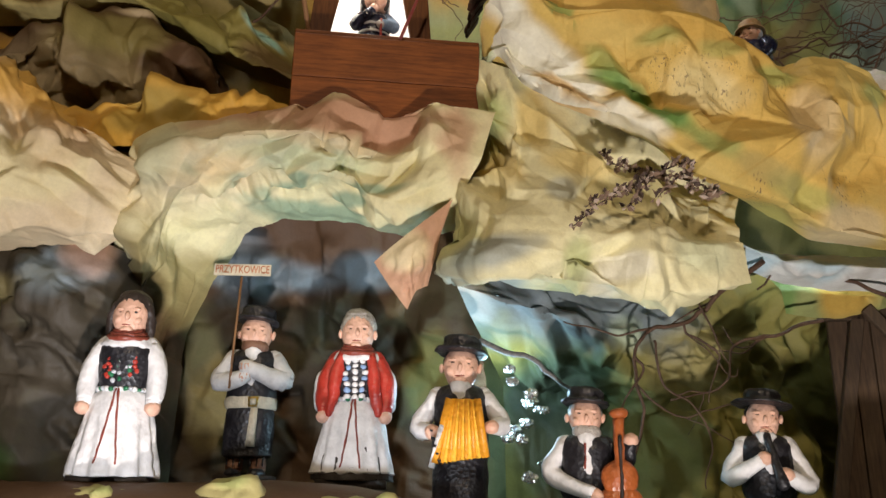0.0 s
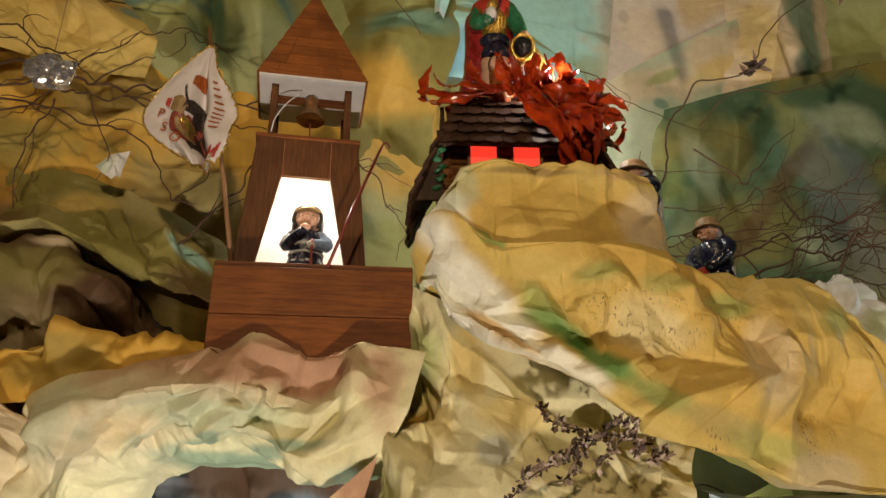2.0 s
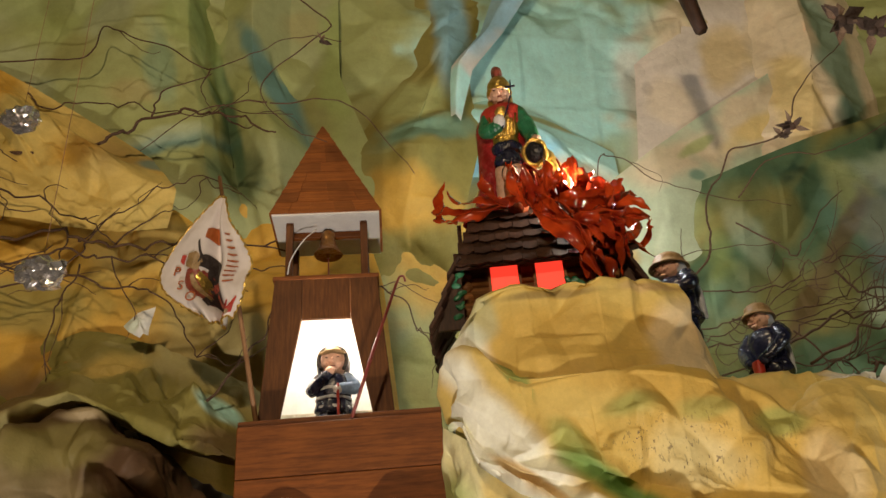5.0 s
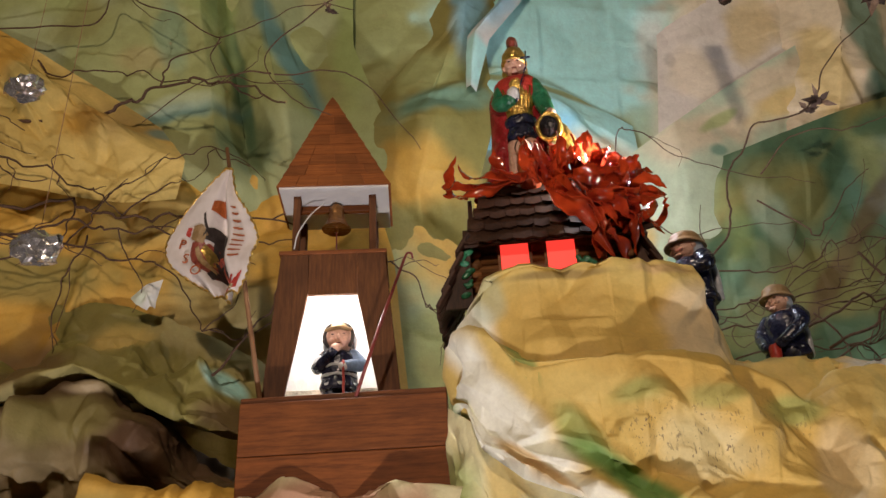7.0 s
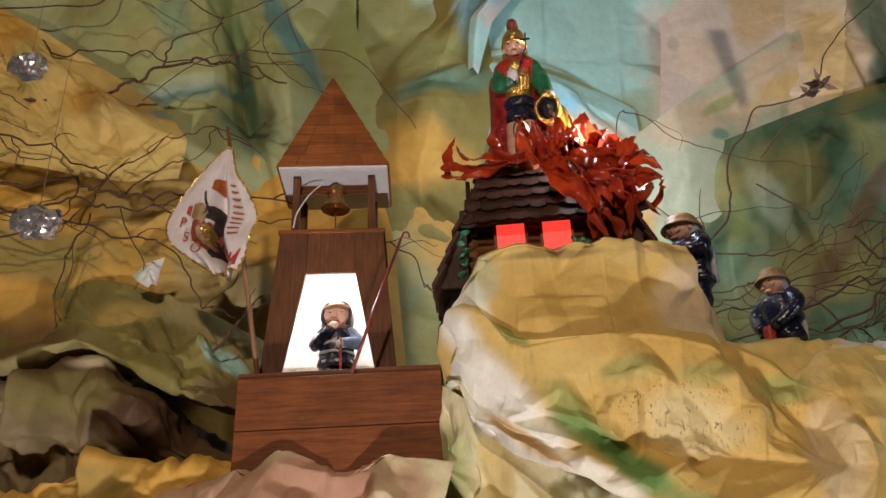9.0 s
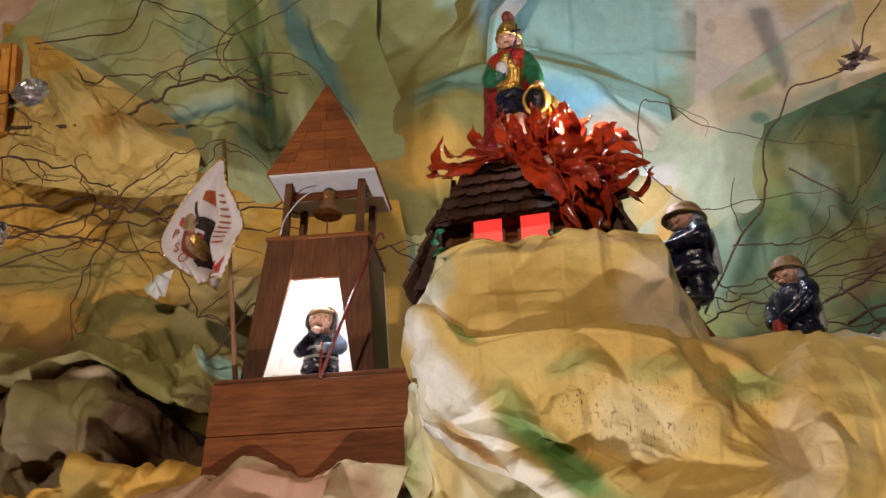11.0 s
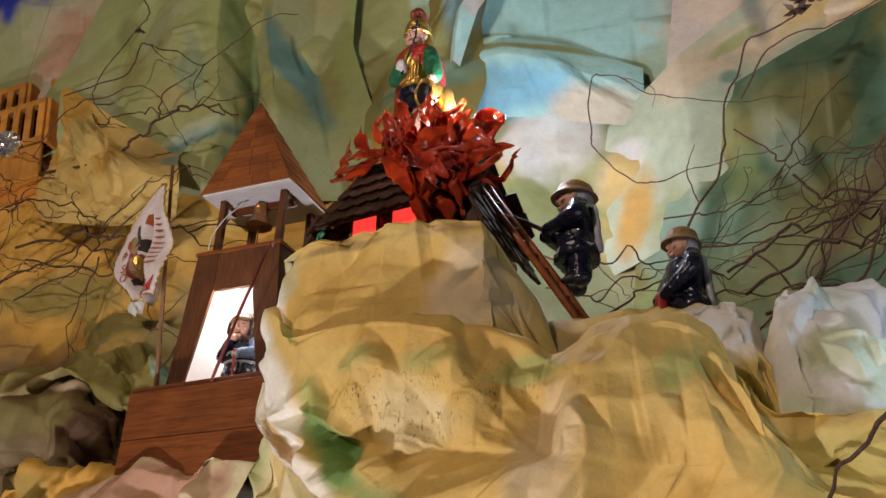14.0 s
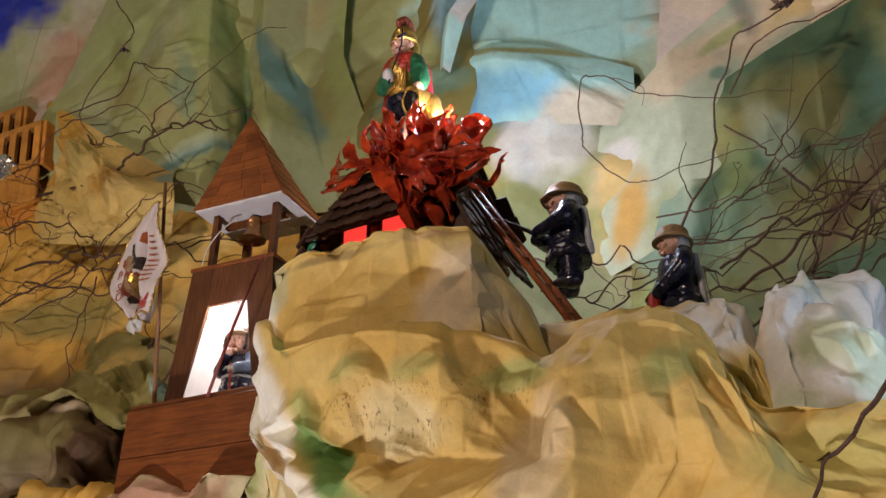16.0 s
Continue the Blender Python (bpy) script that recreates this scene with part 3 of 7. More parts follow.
hung([[(-0.75, 3.55, 0.0), (-0.5, 3.5, 0.03), (-0.43, 3.5, 0.06), (-0.40, 3.5, -0.02), (-0.30, 3.5, 0.04), (-0.24, 3.5, -0.02), (-0.12, 3.5, 0.0)],
      [(-0.85, 3.15, 0.0), (-0.55, 3.1, 0.04), (-0.40, 3.08, 0.06), (-0.37, 3.07, -0.02), (-0.28, 3.05, 0.05), (-0.22, 3.05, -0.02), (-0.12, 3.05, 0.0)],
      [(-0.95, 2.94, 0.0), (-0.62, 2.84, 0.02), (-0.35, 2.78, 0.05), (-0.32, 2.77, -0.02), (-0.22, 2.76, 0.05), (-0.15, 2.76, -0.01), (-0.02, 2.74, 0.0)],
      [(-0.95, 2.88, -0.04), (-0.62, 2.76, -0.03), (-0.34, 2.66, -0.02), (-0.29, 2.66, -0.04), (-0.2, 2.68, -0.02), (-0.13, 2.68, -0.04), (-0.02, 2.70, -0.05)]],
     "fog", [(-0.5, 3.05, 0.2, 0.15, -20, "moss", 0.8), (-0.352, 2.99, 0.018, 0.27, 13, "forest", 0.95), (-0.235, 2.99, 0.026, 0.18, 27, "teal", 0.8), (-0.30, 2.78, 0.05, 0.05, 0, "forest", 0.6), (-0.50, 2.815, 0.15, 0.022, 15, "teal", 0.75), (-0.45, 2.85, 0.1, 0.02, 15, "mint", 0.5), (-0.68, 3.25, 0.12, 0.15, 0, "leaf", 0.5), (-0.42, 3.2, 0.05, 0.2, 15, "leaf", 0.6), (-0.5, 2.95, 0.05, 0.03, 0, "khaki", 0.7), (-0.63, 3.06, 0.07, 0.05, 20, "olive", 0.5), (-0.56, 3.16, 0.05, 0.08, -15, "mint", 0.4), (-0.45, 3.02, 0.03, 0.09, 10, "sea", 0.45), (-0.16, 2.95, 0.05, 0.07, 0, "olive", 0.5), (-0.72, 2.98, 0.06, 0.04, 0, "mint", 0.35), (-0.2, 3.2, 0.04, 0.06, 0, "khaki", 0.5), (-0.12, 3.1, 0.05, 0.2, 0, "leaf", 0.7)],
     73, 0.24, 0.08, 0.05, "grey-green sprayed paper sheet with a teal fold", second="moss")
hung([[(0.560, 3.4, 0.0), (0.68, 3.43, 0.02), (0.85, 3.45, 0.0), (1.1, 3.45, 0.0)],
      [(0.525, 3.1, 0.0), (0.62, 3.11, 0.02), (0.76, 3.14, 0.01), (1.05, 3.24, 0.0)],
      [(0.487, 2.86, 0.0), (0.58, 2.91, 0.02), (0.70, 2.98, 0.02), (1.0, 3.16, 0.0)]],
     "grey", [(0.60, 3.0, 0.06, 0.10, 0, "tan", 0.6), (0.545, 3.06, 0.012, 0.02, 0, "umber", 0.25), (0.75, 3.15, 0.07, 0.1, -20, "sand", 0.6), (0.88, 3.2, 0.08, 0.1, 0, "tan", 0.8)], 91, 0.26, 0.06, 0.02,
     "mauve-grey paper sheet with a straight edge beside the sky")
hung([[(0.36, 2.79, -0.06), (0.52, 2.87, 0.02), (0.68, 2.985, 0.02), (1.0, 3.18, 0.0)],
      [(0.34, 2.66, -0.06), (0.52, 2.73, 0.02), (0.70, 2.80, 0.02), (0.98, 2.92, 0.0)],
      [(0.30, 2.45, -0.06), (0.52, 2.52, 0.0), (0.70, 2.60, 0.0), (0.95, 2.7, 0.0)]],
     "mint", [(0.80, 2.98, 0.25, 0.07, 32, "tan", 0.95), (0.52, 2.82, 0.08, 0.05, 30, "tan", 0.85), (0.44, 2.76, 0.05, 0.05, 30, "mint", 0.7), (0.62, 2.88, 0.05, 0.012, 35, "leaf", 0.7), (0.60, 2.80, 0.02, 0.015, 0, "sea", 0.8), (0.75, 2.92, 0.08, 0.03, 30, "sand", 0.7), (0.84, 2.98, 0.03, 0.06, -10, "moss", 0.7), (0.41, 2.58, 0.035, 0.09, -12, "ochre", 0.9), (0.52, 2.62, 0.07, 0.14, -15, "mint", 0.9), (0.47, 2.52, 0.06, 0.10, 0, "moss", 0.7), (0.40, 2.70, 0.04, 0.04, 0, "pale", 0.8)], 93, 0.22, 0.08, 0.035,
     "pale tan paper sheet with green spray below a slanting edge")
# The narrow slanting brown spot is a fold's shade put into the paint.
hung([[(0.46, 2.76, -0.06), (0.68, 2.80, 0.03), (0.85, 2.86, 0.03), (1.15, 2.95, 0.0)],
      [(0.40, 2.52, -0.06), (0.64, 2.55, 0.04), (0.85, 2.6, 0.04), (1.2, 2.65, 0.0)],
      [(0.36, 2.22, -0.06), (0.64, 2.2, 0.02), (0.85, 2.2, 0.02), (1.2, 2.2, 0.0)]],
     "forest", [(0.49, 2.60, 0.05, 0.20, -18, "mint", 0.85), (0.56, 2.70, 0.05, 0.05, 0, "moss", 0.6), (0.66, 2.40, 0.07, 0.06, 20, "moss", 0.6), (0.74, 2.68, 0.05, 0.08, 10, "olive", 0.6), (0.58, 2.52, 0.03, 0.14, -12, "leaf", 0.5), (1.0, 2.75, 0.10, 0.06, 0, "mint", 0.6), (0.86, 2.42, 0.16, 0.16, 0, "forest", 0.9), (0.60, 2.46, 0.07, 0.10, 20, "sea", 0.8), (0.88, 2.66, 0.08, 0.1, 0, "sea", 0.7), (1.0, 2.4, 0.1, 0.15, 0, "khaki", 0.6), (0.7, 2.45, 0.2, 0.12, 30, "olive", 0.7), (0.66, 2.64, 0.03, 0.10, 15, "mint", 0.4), (0.75, 2.36, 0.12, 0.06, 0, "forest", 0.95), (0.90, 2.68, 0.05, 0.12, 20, "moss", 0.7), (0.46, 2.5, 0.05, 0.12, -15, "sea", 0.7), (0.80, 2.56, 0.02, 0.22, -38, "brown", 0.75), (0.88, 2.45, 0.05, 0.06, 0, "mint", 0.5), (0.95, 2.55, 0.08, 0.2, 0, "slate", 0.6), (0.42, 2.38, 0.06, 0.08, 0, "leaf", 0.7)],
     79, 0.20, 0.10, 0.05, "green and mint crumpled paper hillside", second="olive")
hung([[(0.80, 3.5, -0.06), (0.95, 3.5, 0.03), (1.1, 3.5, -0.05)], [(0.76, 3.1, -0.06), (0.92, 3.1, 0.05), (1.08, 3.1, -0.05)], [(0.68, 2.86, -0.06), (0.84, 2.8, 0.02), (1.02, 2.78, -0.05)], [(0.66, 2.75, -0.07), (0.82, 2.7, -0.06), (1.0, 2.68, -0.07)]],
     "tan", [(0.86, 2.95, 0.05, 0.15, 0, "sand", 0.6), (0.98, 3.1, 0.05, 0.3, 0, "sea", 0.8), (0.98, 2.85, 0.06, 0.12, 0, "forest", 0.9)], 83, 0.14, 0.13, 0.05, "tan and teal folded paper strip")
hung([[(0.05, 3.35, 0.0), (0.12, 3.3, 0.02), (0.2, 3.3, 0.0)], [(0.03, 3.1, 0.0), (0.09, 3.08, 0.03), (0.15, 3.06, 0.0)], [(-0.1, 2.88, 0.0), (0.02, 2.86, 0.05), (0.16, 2.9, 0.0)], [(-0.12, 2.72, 0.0), (-0.02, 2.70, 0.0), (0.1, 2.68, 0.0)], [(-0.12, 2.6, -0.07), (-0.02, 2.58, -0.07), (0.1, 2.56, -0.07)]],
     "olive", [(0.12, 3.2, 0.04, 0.2, 0, "blue", 0.6), (0.05, 2.9, 0.1, 0.04, 20, "sea", 0.8), (0.0, 2.74, 0.1, 0.07, 0, "ochre", 0.8), (0.02, 2.98, 0.08, 0.06, 0, "moss", 0.8)], 89, 0.13, 0.14, 0.04, "olive paper fold beside the blue-green sky")
hung([[(0.25, 3.36, 0.0), (0.30, 3.36, 0.015), (0.34, 3.36, 0.0)], [(0.185, 3.17, 0.0), (0.205, 3.17, 0.02), (0.235, 3.17, 0.0)], [(0.115, 3.07, 0.0), (0.135, 3.07, 0.02), (0.16, 3.06, 0.0)], [(0.105, 2.93, 0.0), (0.115, 2.93, 0.01), (0.125, 2.92, 0.0)]],
     "pale", [(0.22, 3.22, 0.05, 0.2, -28, "blue", 0.75), (0.13, 3.0, 0.04, 0.08, 0, "sky", 0.9)], 95, 0.10, 0.10, 0.075, "torn bluish-white paper strip at the sky's edge")
hung([[(0.06, 3.01, -0.02), (0.18, 3.02, -0.01), (0.30, 2.98, -0.02), (0.44, 2.90, -0.04)], [(0.06, 2.96, 0.0), (0.20, 2.955, 0.02), (0.30, 2.91, 0.01), (0.44, 2.84, -0.03)], [(0.06, 2.82, -0.03), (0.20, 2.82, -0.02), (0.32, 2.79, -0.03), (0.46, 2.76, -0.05)]],
     "sky", [(0.20, 2.88, 0.12, 0.06, 0, "blue", 0.85), (0.26, 2.97, 0.14, 0.012, -12, "moss", 0.9), (0.36, 2.80, 0.10, 0.06, 0, "tan", 0.8)], 97, 0.12, 0.08, 0.035, "bright blue torn paper piece behind the flames")

brown_sheet = paper("paper_sheet", [
    [(-1.314, 1.32, 3.434), (-0.865, 1.22, 3.104), (-0.597, 1.235, 2.897), (-0.44, 1.28, 2.783)],
    [(-1.155, 1.3, 3.117), (-0.707, 1.19, 2.839), (-0.481, 1.2, 2.708), (-0.374, 1.25, 2.684)],
    [(-0.996, 1.28, 2.797), (-0.63, 1.18, 2.629), (-0.446, 1.2, 2.583), (-0.393, 1.27, 2.623)]],
    "ochre", [(-0.497, 2.768, 0.06, 0.07, 20, "brown", 0.45), (-0.67, 2.856, 0.05, 0.06, 0, "olive", 0.4), (-0.429, 2.762, 0.03, 0.02, 0, "teal", 0.7), (-0.696, 2.688, 0.06, 0.03, 0, "sand", 0.6)], 0.16, 0.13, 153, 0.003, label="ochre and brown sprayed paper sheet hanging beside the crate", category="paper sheet", second="sand", fine=0.4)

# Brown strip below the top rim: stain with the fold's shade painted in.
rock_cap = paper("paper_rock", [
    [(0.11, 1.22, 2.22), (0.10, 1.19, 2.26), (0.15, 1.17, 2.278), (0.21, 1.17, 2.280), (0.30, 1.17, 2.282), (0.385, 1.17, 2.280), (0.42, 1.19, 2.24), (0.45, 1.22, 2.12)],
    [(0.115, 1.20, 2.22), (0.106, 1.09, 2.268), (0.145, 1.034, 2.300), (0.21, 1.030, 2.309), (0.30, 1.038, 2.309), (0.402, 1.082, 2.303), (0.430, 1.13, 2.24), (0.462, 1.19, 2.12)],
    [(0.115, 1.20, 2.20), (0.100, 1.082, 2.252), (0.135, 1.036, 2.272), (0.21, 1.024, 2.270), (0.30, 1.030, 2.270), (0.412, 1.074, 2.266), (0.437, 1.12, 2.20), (0.465, 1.18, 2.10)],
    [(0.10, 1.20, 2.15), (0.092, 1.10, 2.20), (0.14, 1.046, 2.20), (0.21, 1.016, 2.20), (0.30, 1.018, 2.20), (0.425, 1.066, 2.20), (0.448, 1.125, 2.15), (0.470, 1.18, 2.07)],
    [(0.11, 1.20, 2.10), (0.11, 1.13, 2.12), (0.15, 1.07, 2.10), (0.21, 1.035, 2.09), (0.30, 1.035, 2.08), (0.43, 1.08, 2.06), (0.452, 1.14, 2.04), (0.470, 1.19, 2.0)]],
    "sand", [(0.27, 2.22, 0.16, 0.06, 0, "ochre", 0.45), (0.118, 2.235, 0.030, 0.05, 15, "chalk", 0.95), (0.15, 2.27, 0.02, 0.03, 0, "mint", 0.5), (0.24, 2.290, 0.07, 0.006, 0, "brown", 0.6), (0.36, 2.292, 0.04, 0.008, 0, "pink", 0.5), (0.39, 2.21, 0.04, 0.06, 0, "tan", 0.7)], 0.13, 0.115, 21, 0.0017,
    label="crumpled sand-coloured paper block forming the hilltop", category="paper rock")

# Chalk spots on the left face: pale paint plus painted fold highlights.
rock_body = paper("paper_rock", [
    [(0.112, 1.155, 2.20), (0.09, 1.14, 2.22), (0.125, 1.11, 2.21), (0.16, 1.09, 2.19), (0.20, 1.07, 2.155), (0.26, 1.06, 2.145), (0.315, 1.07, 2.140), (0.424, 1.11, 2.125), (0.484, 1.14, 2.11), (0.521, 1.15, 2.12), (0.585, 1.16, 2.13), (0.625, 1.16, 2.11), (0.67, 1.16, 2.04), (0.90, 1.18, 2.0)],
    [(0.112, 1.155, 2.20), (0.097, 1.080, 2.238), (0.120, 1.054, 2.234), (0.15, 1.035, 2.217), (0.196, 1.012, 2.182), (0.259, 1.0, 2.172), (0.315, 1.01, 2.166), (0.424, 1.05, 2.148), (0.484, 1.08, 2.126), (0.521, 1.09, 2.142), (0.585, 1.115, 2.160), (0.633, 1.12, 2.142), (0.680, 1.12, 2.060), (0.90, 1.14, 2.03)],
    [(0.112, 1.155, 2.16), (0.092, 1.095, 2.20), (0.116, 1.058, 2.19), (0.15, 1.035, 2.165), (0.20, 1.010, 2.13), (0.262, 0.996, 2.12), (0.318, 1.0, 2.115), (0.42, 1.03, 2.10), (0.487, 1.052, 2.085), (0.53, 1.06, 2.09), (0.60, 1.08, 2.10), (0.645, 1.09, 2.085), (0.69, 1.095, 2.02), (0.90, 1.12, 2.0)],
    [(0.112, 1.155, 2.14), (0.092, 1.112, 2.170), (0.110, 1.060, 2.155), (0.135, 1.040, 2.11), (0.18, 1.015, 2.08), (0.262, 0.990, 2.06), (0.32, 0.990, 2.045), (0.42, 1.02, 2.02), (0.487, 1.04, 2.01), (0.54, 1.05, 2.01), (0.61, 1.06, 2.01), (0.67, 1.08, 2.0), (0.73, 1.10, 1.97), (0.95, 1.16, 1.94)],
    [(0.112, 1.155, 2.13), (0.094, 1.112, 2.158), (0.108, 1.057, 2.140), (0.126, 1.038, 2.089), (0.165, 1.016, 2.050), (0.214, 0.998, 2.026), (0.275, 0.984, 1.998), (0.324, 0.980, 1.953), (0.375, 0.992, 1.925), (0.45, 1.025, 1.915), (0.52, 1.05, 1.885), (0.60, 1.07, 1.878), (0.70, 1.09, 1.88), (0.95, 1.12, 1.87)],
    [(0.112, 1.155, 2.14), (0.085, 1.13, 2.170), (0.108, 1.10, 2.150), (0.136, 1.08, 2.10), (0.175, 1.07, 2.065), (0.224, 1.06, 2.04), (0.285, 1.05, 2.01), (0.334, 1.05, 1.968), (0.385, 1.06, 1.94), (0.45, 1.10, 1.93), (0.52, 1.12, 1.90), (0.60, 1.14, 1.895), (0.70, 1.16, 1.89), (0.95, 1.2, 1.88)]],
    "sand", [(0.45, 2.03, 0.28, 0.10, -15, "ochre", 0.35), (0.36, 2.15, 0.16, 0.02, -5, "ochre", 0.5), (0.155, 2.11, 0.13, 0.042, -54, "chalk", 1.0), (0.110, 2.19, 0.035, 0.06, 15, "chalk", 1.0), (0.26, 2.008, 0.05, 0.018, -30, "chalk", 0.8), (0.19, 2.06, 0.05, 0.007, -40, "ochre", 0.7),
             (0.176, 2.195, 0.060, 0.010, -60, "green", 0.65), (0.24, 2.09, 0.05, 0.022, -58, "leaf", 0.7), (0.292, 2.028, 0.085, 0.020, -44, "green", 0.95), (0.36, 1.975, 0.035, 0.02, -30, "leaf", 0.7), (0.30, 2.125, 0.035, 0.018, 5, "leaf", 0.6), (0.39, 2.115, 0.03, 0.014, 0, "leaf", 0.45),
             (0.085, 2.15, 0.012, 0.03, 0, "leaf", 0.7), (0.36, 2.06, 0.06, 0.035, -10, "cream", 0.55), (0.47, 2.105, 0.035, 0.018, 15, "leaf", 0.65), (0.61, 2.09, 0.035, 0.025, 30, "leaf", 0.6), (0.50, 2.02, 0.03, 0.06, -10, "tan", 0.5), (0.48, 1.93, 0.05, 0.02, -10, "leaf", 0.5), (0.42, 1.95, 0.05, 0.015, -10, "khaki", 0.5), (0.72, 2.0, 0.06, 0.03, 0, "leaf", 0.4), (0.55, 1.90, 0.05, 0.025, 0, "tan", 0.6)],
    0.12, 0.150, 5, 0.0017, material=PAPER_SPECKS, specks=[(0.305, 2.085, 0.030), (0.375, 2.07, 0.042), (0.435, 2.085, 0.030), (0.545, 1.95, 0.03), (0.42, 1.93, 0.02)],
    label="large crumpled ochre and green sprayed paper rock with dark specks", category="paper rock")

rock_low = paper("paper_rock", [
    [(0.09, 1.18, 2.17), (0.080, 1.125, 2.165), (0.12, 1.090, 2.13), (0.17, 1.070, 2.09), (0.24, 1.065, 2.05), (0.32, 1.065, 2.0), (0.42, 1.09, 1.96)],
    [(0.09, 1.18, 2.05), (0.078, 1.118, 2.06), (0.12, 1.062, 2.03), (0.17, 1.055, 2.0), (0.24, 1.080, 1.965), (0.32, 1.065, 1.93), (0.40, 1.06, 1.91)],
    [(0.06, 1.17, 1.95), (0.056, 1.085, 1.95), (0.11, 1.025, 1.94), (0.17, 1.015, 1.925), (0.24, 1.035, 1.905), (0.31, 1.02, 1.885), (0.395, 1.03, 1.87)],
    [(0.05, 1.15, 1.87), (0.033, 1.04, 1.87), (0.095, 1.0, 1.87), (0.155, 0.99, 1.862), (0.22, 0.985, 1.855), (0.30, 0.985, 1.85), (0.395, 1.02, 1.85)],
    [(0.05, 1.15, 1.835), (0.030, 1.05, 1.828), (0.09, 1.0, 1.823), (0.15, 0.988, 1.805), (0.21, 0.985, 1.795), (0.29, 0.99, 1.787), (0.40, 1.02, 1.808)],
    [(0.05, 1.2, 1.86), (0.05, 1.14, 1.85), (0.10, 1.12, 1.835), (0.15, 1.12, 1.825), (0.21, 1.12, 1.82), (0.29, 1.12, 1.81), (0.40, 1.12, 1.83)]],
    "cream", [(0.09, 2.05, 0.03, 0.07, 10, "leaf", 0.7), (0.10, 1.98, 0.03, 0.05, 0, "sand", 0.6), (0.05, 1.87, 0.03, 0.05, 0, "leaf", 0.4), (0.09, 1.835, 0.06, 0.02, 10, "slate", 0.7), (0.15, 2.03, 0.02, 0.05, 10, "sand", 0.7), (0.20, 1.97, 0.04, 0.025, 0, "sand", 0.6),
              (0.18, 1.92, 0.02, 0.02, 0, "slate", 0.5), (0.28, 1.935, 0.05, 0.02, -15, "olive", 0.5), (0.34, 1.88, 0.03, 0.03, -40, "khaki", 0.7), (0.24, 1.82, 0.05, 0.02, 0, "pale", 0.5), (0.33, 1.84, 0.05, 0.03, 0, "mint", 0.4), (0.19, 1.83, 0.02, 0.03, 0, "leaf", 0.5)],
    0.10, 0.20, 9, 0.0018, label="cream and pale green crumpled paper overhang", category="paper rock")

# Umber and near-black on the left leg put the cave's shade into colour.
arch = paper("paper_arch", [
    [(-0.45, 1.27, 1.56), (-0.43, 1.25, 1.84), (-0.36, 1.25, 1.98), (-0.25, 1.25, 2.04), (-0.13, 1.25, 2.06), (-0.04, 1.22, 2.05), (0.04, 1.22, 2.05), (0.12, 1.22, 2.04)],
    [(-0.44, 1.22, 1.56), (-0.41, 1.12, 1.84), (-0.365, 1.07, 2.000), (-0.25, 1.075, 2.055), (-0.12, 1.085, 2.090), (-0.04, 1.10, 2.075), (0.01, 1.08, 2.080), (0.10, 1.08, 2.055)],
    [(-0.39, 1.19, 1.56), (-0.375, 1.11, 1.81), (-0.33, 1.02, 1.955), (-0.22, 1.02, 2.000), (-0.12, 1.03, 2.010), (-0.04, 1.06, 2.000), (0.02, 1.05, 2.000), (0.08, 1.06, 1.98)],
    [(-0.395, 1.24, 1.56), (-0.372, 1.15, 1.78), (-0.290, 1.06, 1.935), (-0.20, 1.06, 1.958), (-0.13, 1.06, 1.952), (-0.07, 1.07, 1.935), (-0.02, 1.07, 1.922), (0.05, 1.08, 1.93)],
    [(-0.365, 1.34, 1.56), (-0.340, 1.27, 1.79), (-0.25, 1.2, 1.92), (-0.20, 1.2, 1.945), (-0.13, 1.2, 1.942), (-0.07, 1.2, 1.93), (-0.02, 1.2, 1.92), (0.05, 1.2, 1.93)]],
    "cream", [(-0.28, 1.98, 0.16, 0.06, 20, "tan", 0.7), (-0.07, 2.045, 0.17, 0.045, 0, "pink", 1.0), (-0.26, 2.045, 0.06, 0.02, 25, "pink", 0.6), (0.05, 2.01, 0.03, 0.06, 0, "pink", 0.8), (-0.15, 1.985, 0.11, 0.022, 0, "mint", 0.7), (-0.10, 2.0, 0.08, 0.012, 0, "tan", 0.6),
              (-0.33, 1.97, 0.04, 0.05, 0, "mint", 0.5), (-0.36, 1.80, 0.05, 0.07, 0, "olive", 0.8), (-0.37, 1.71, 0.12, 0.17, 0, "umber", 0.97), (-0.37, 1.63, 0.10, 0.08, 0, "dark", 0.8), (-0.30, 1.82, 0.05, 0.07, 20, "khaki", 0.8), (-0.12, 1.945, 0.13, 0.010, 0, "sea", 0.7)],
    0.11, 0.17, 31, 0.0017, label="crumpled pink and cream paper arch over a cave, leg darkened with painted shade", category="paper arch")

arch_flap = paper("paper_flap", [
    [(-0.055, 1.09, 1.85), (-0.01, 1.06, 1.88), (0.045, 1.07, 1.93)],
    [(-0.035, 1.09, 1.82), (-0.005, 1.06, 1.85), (0.03, 1.07, 1.88)],
    [(-0.012, 1.10, 1.79), (0.0, 1.08, 1.81), (0.015, 1.09, 1.82)]],
    "pink", [(-0.01, 1.86, 0.03, 0.03, 0, "cream", 0.6)], 0.04, 0.2, 33, 0.003, label="torn pinkish paper flap at the cave mouth", category="paper flap")

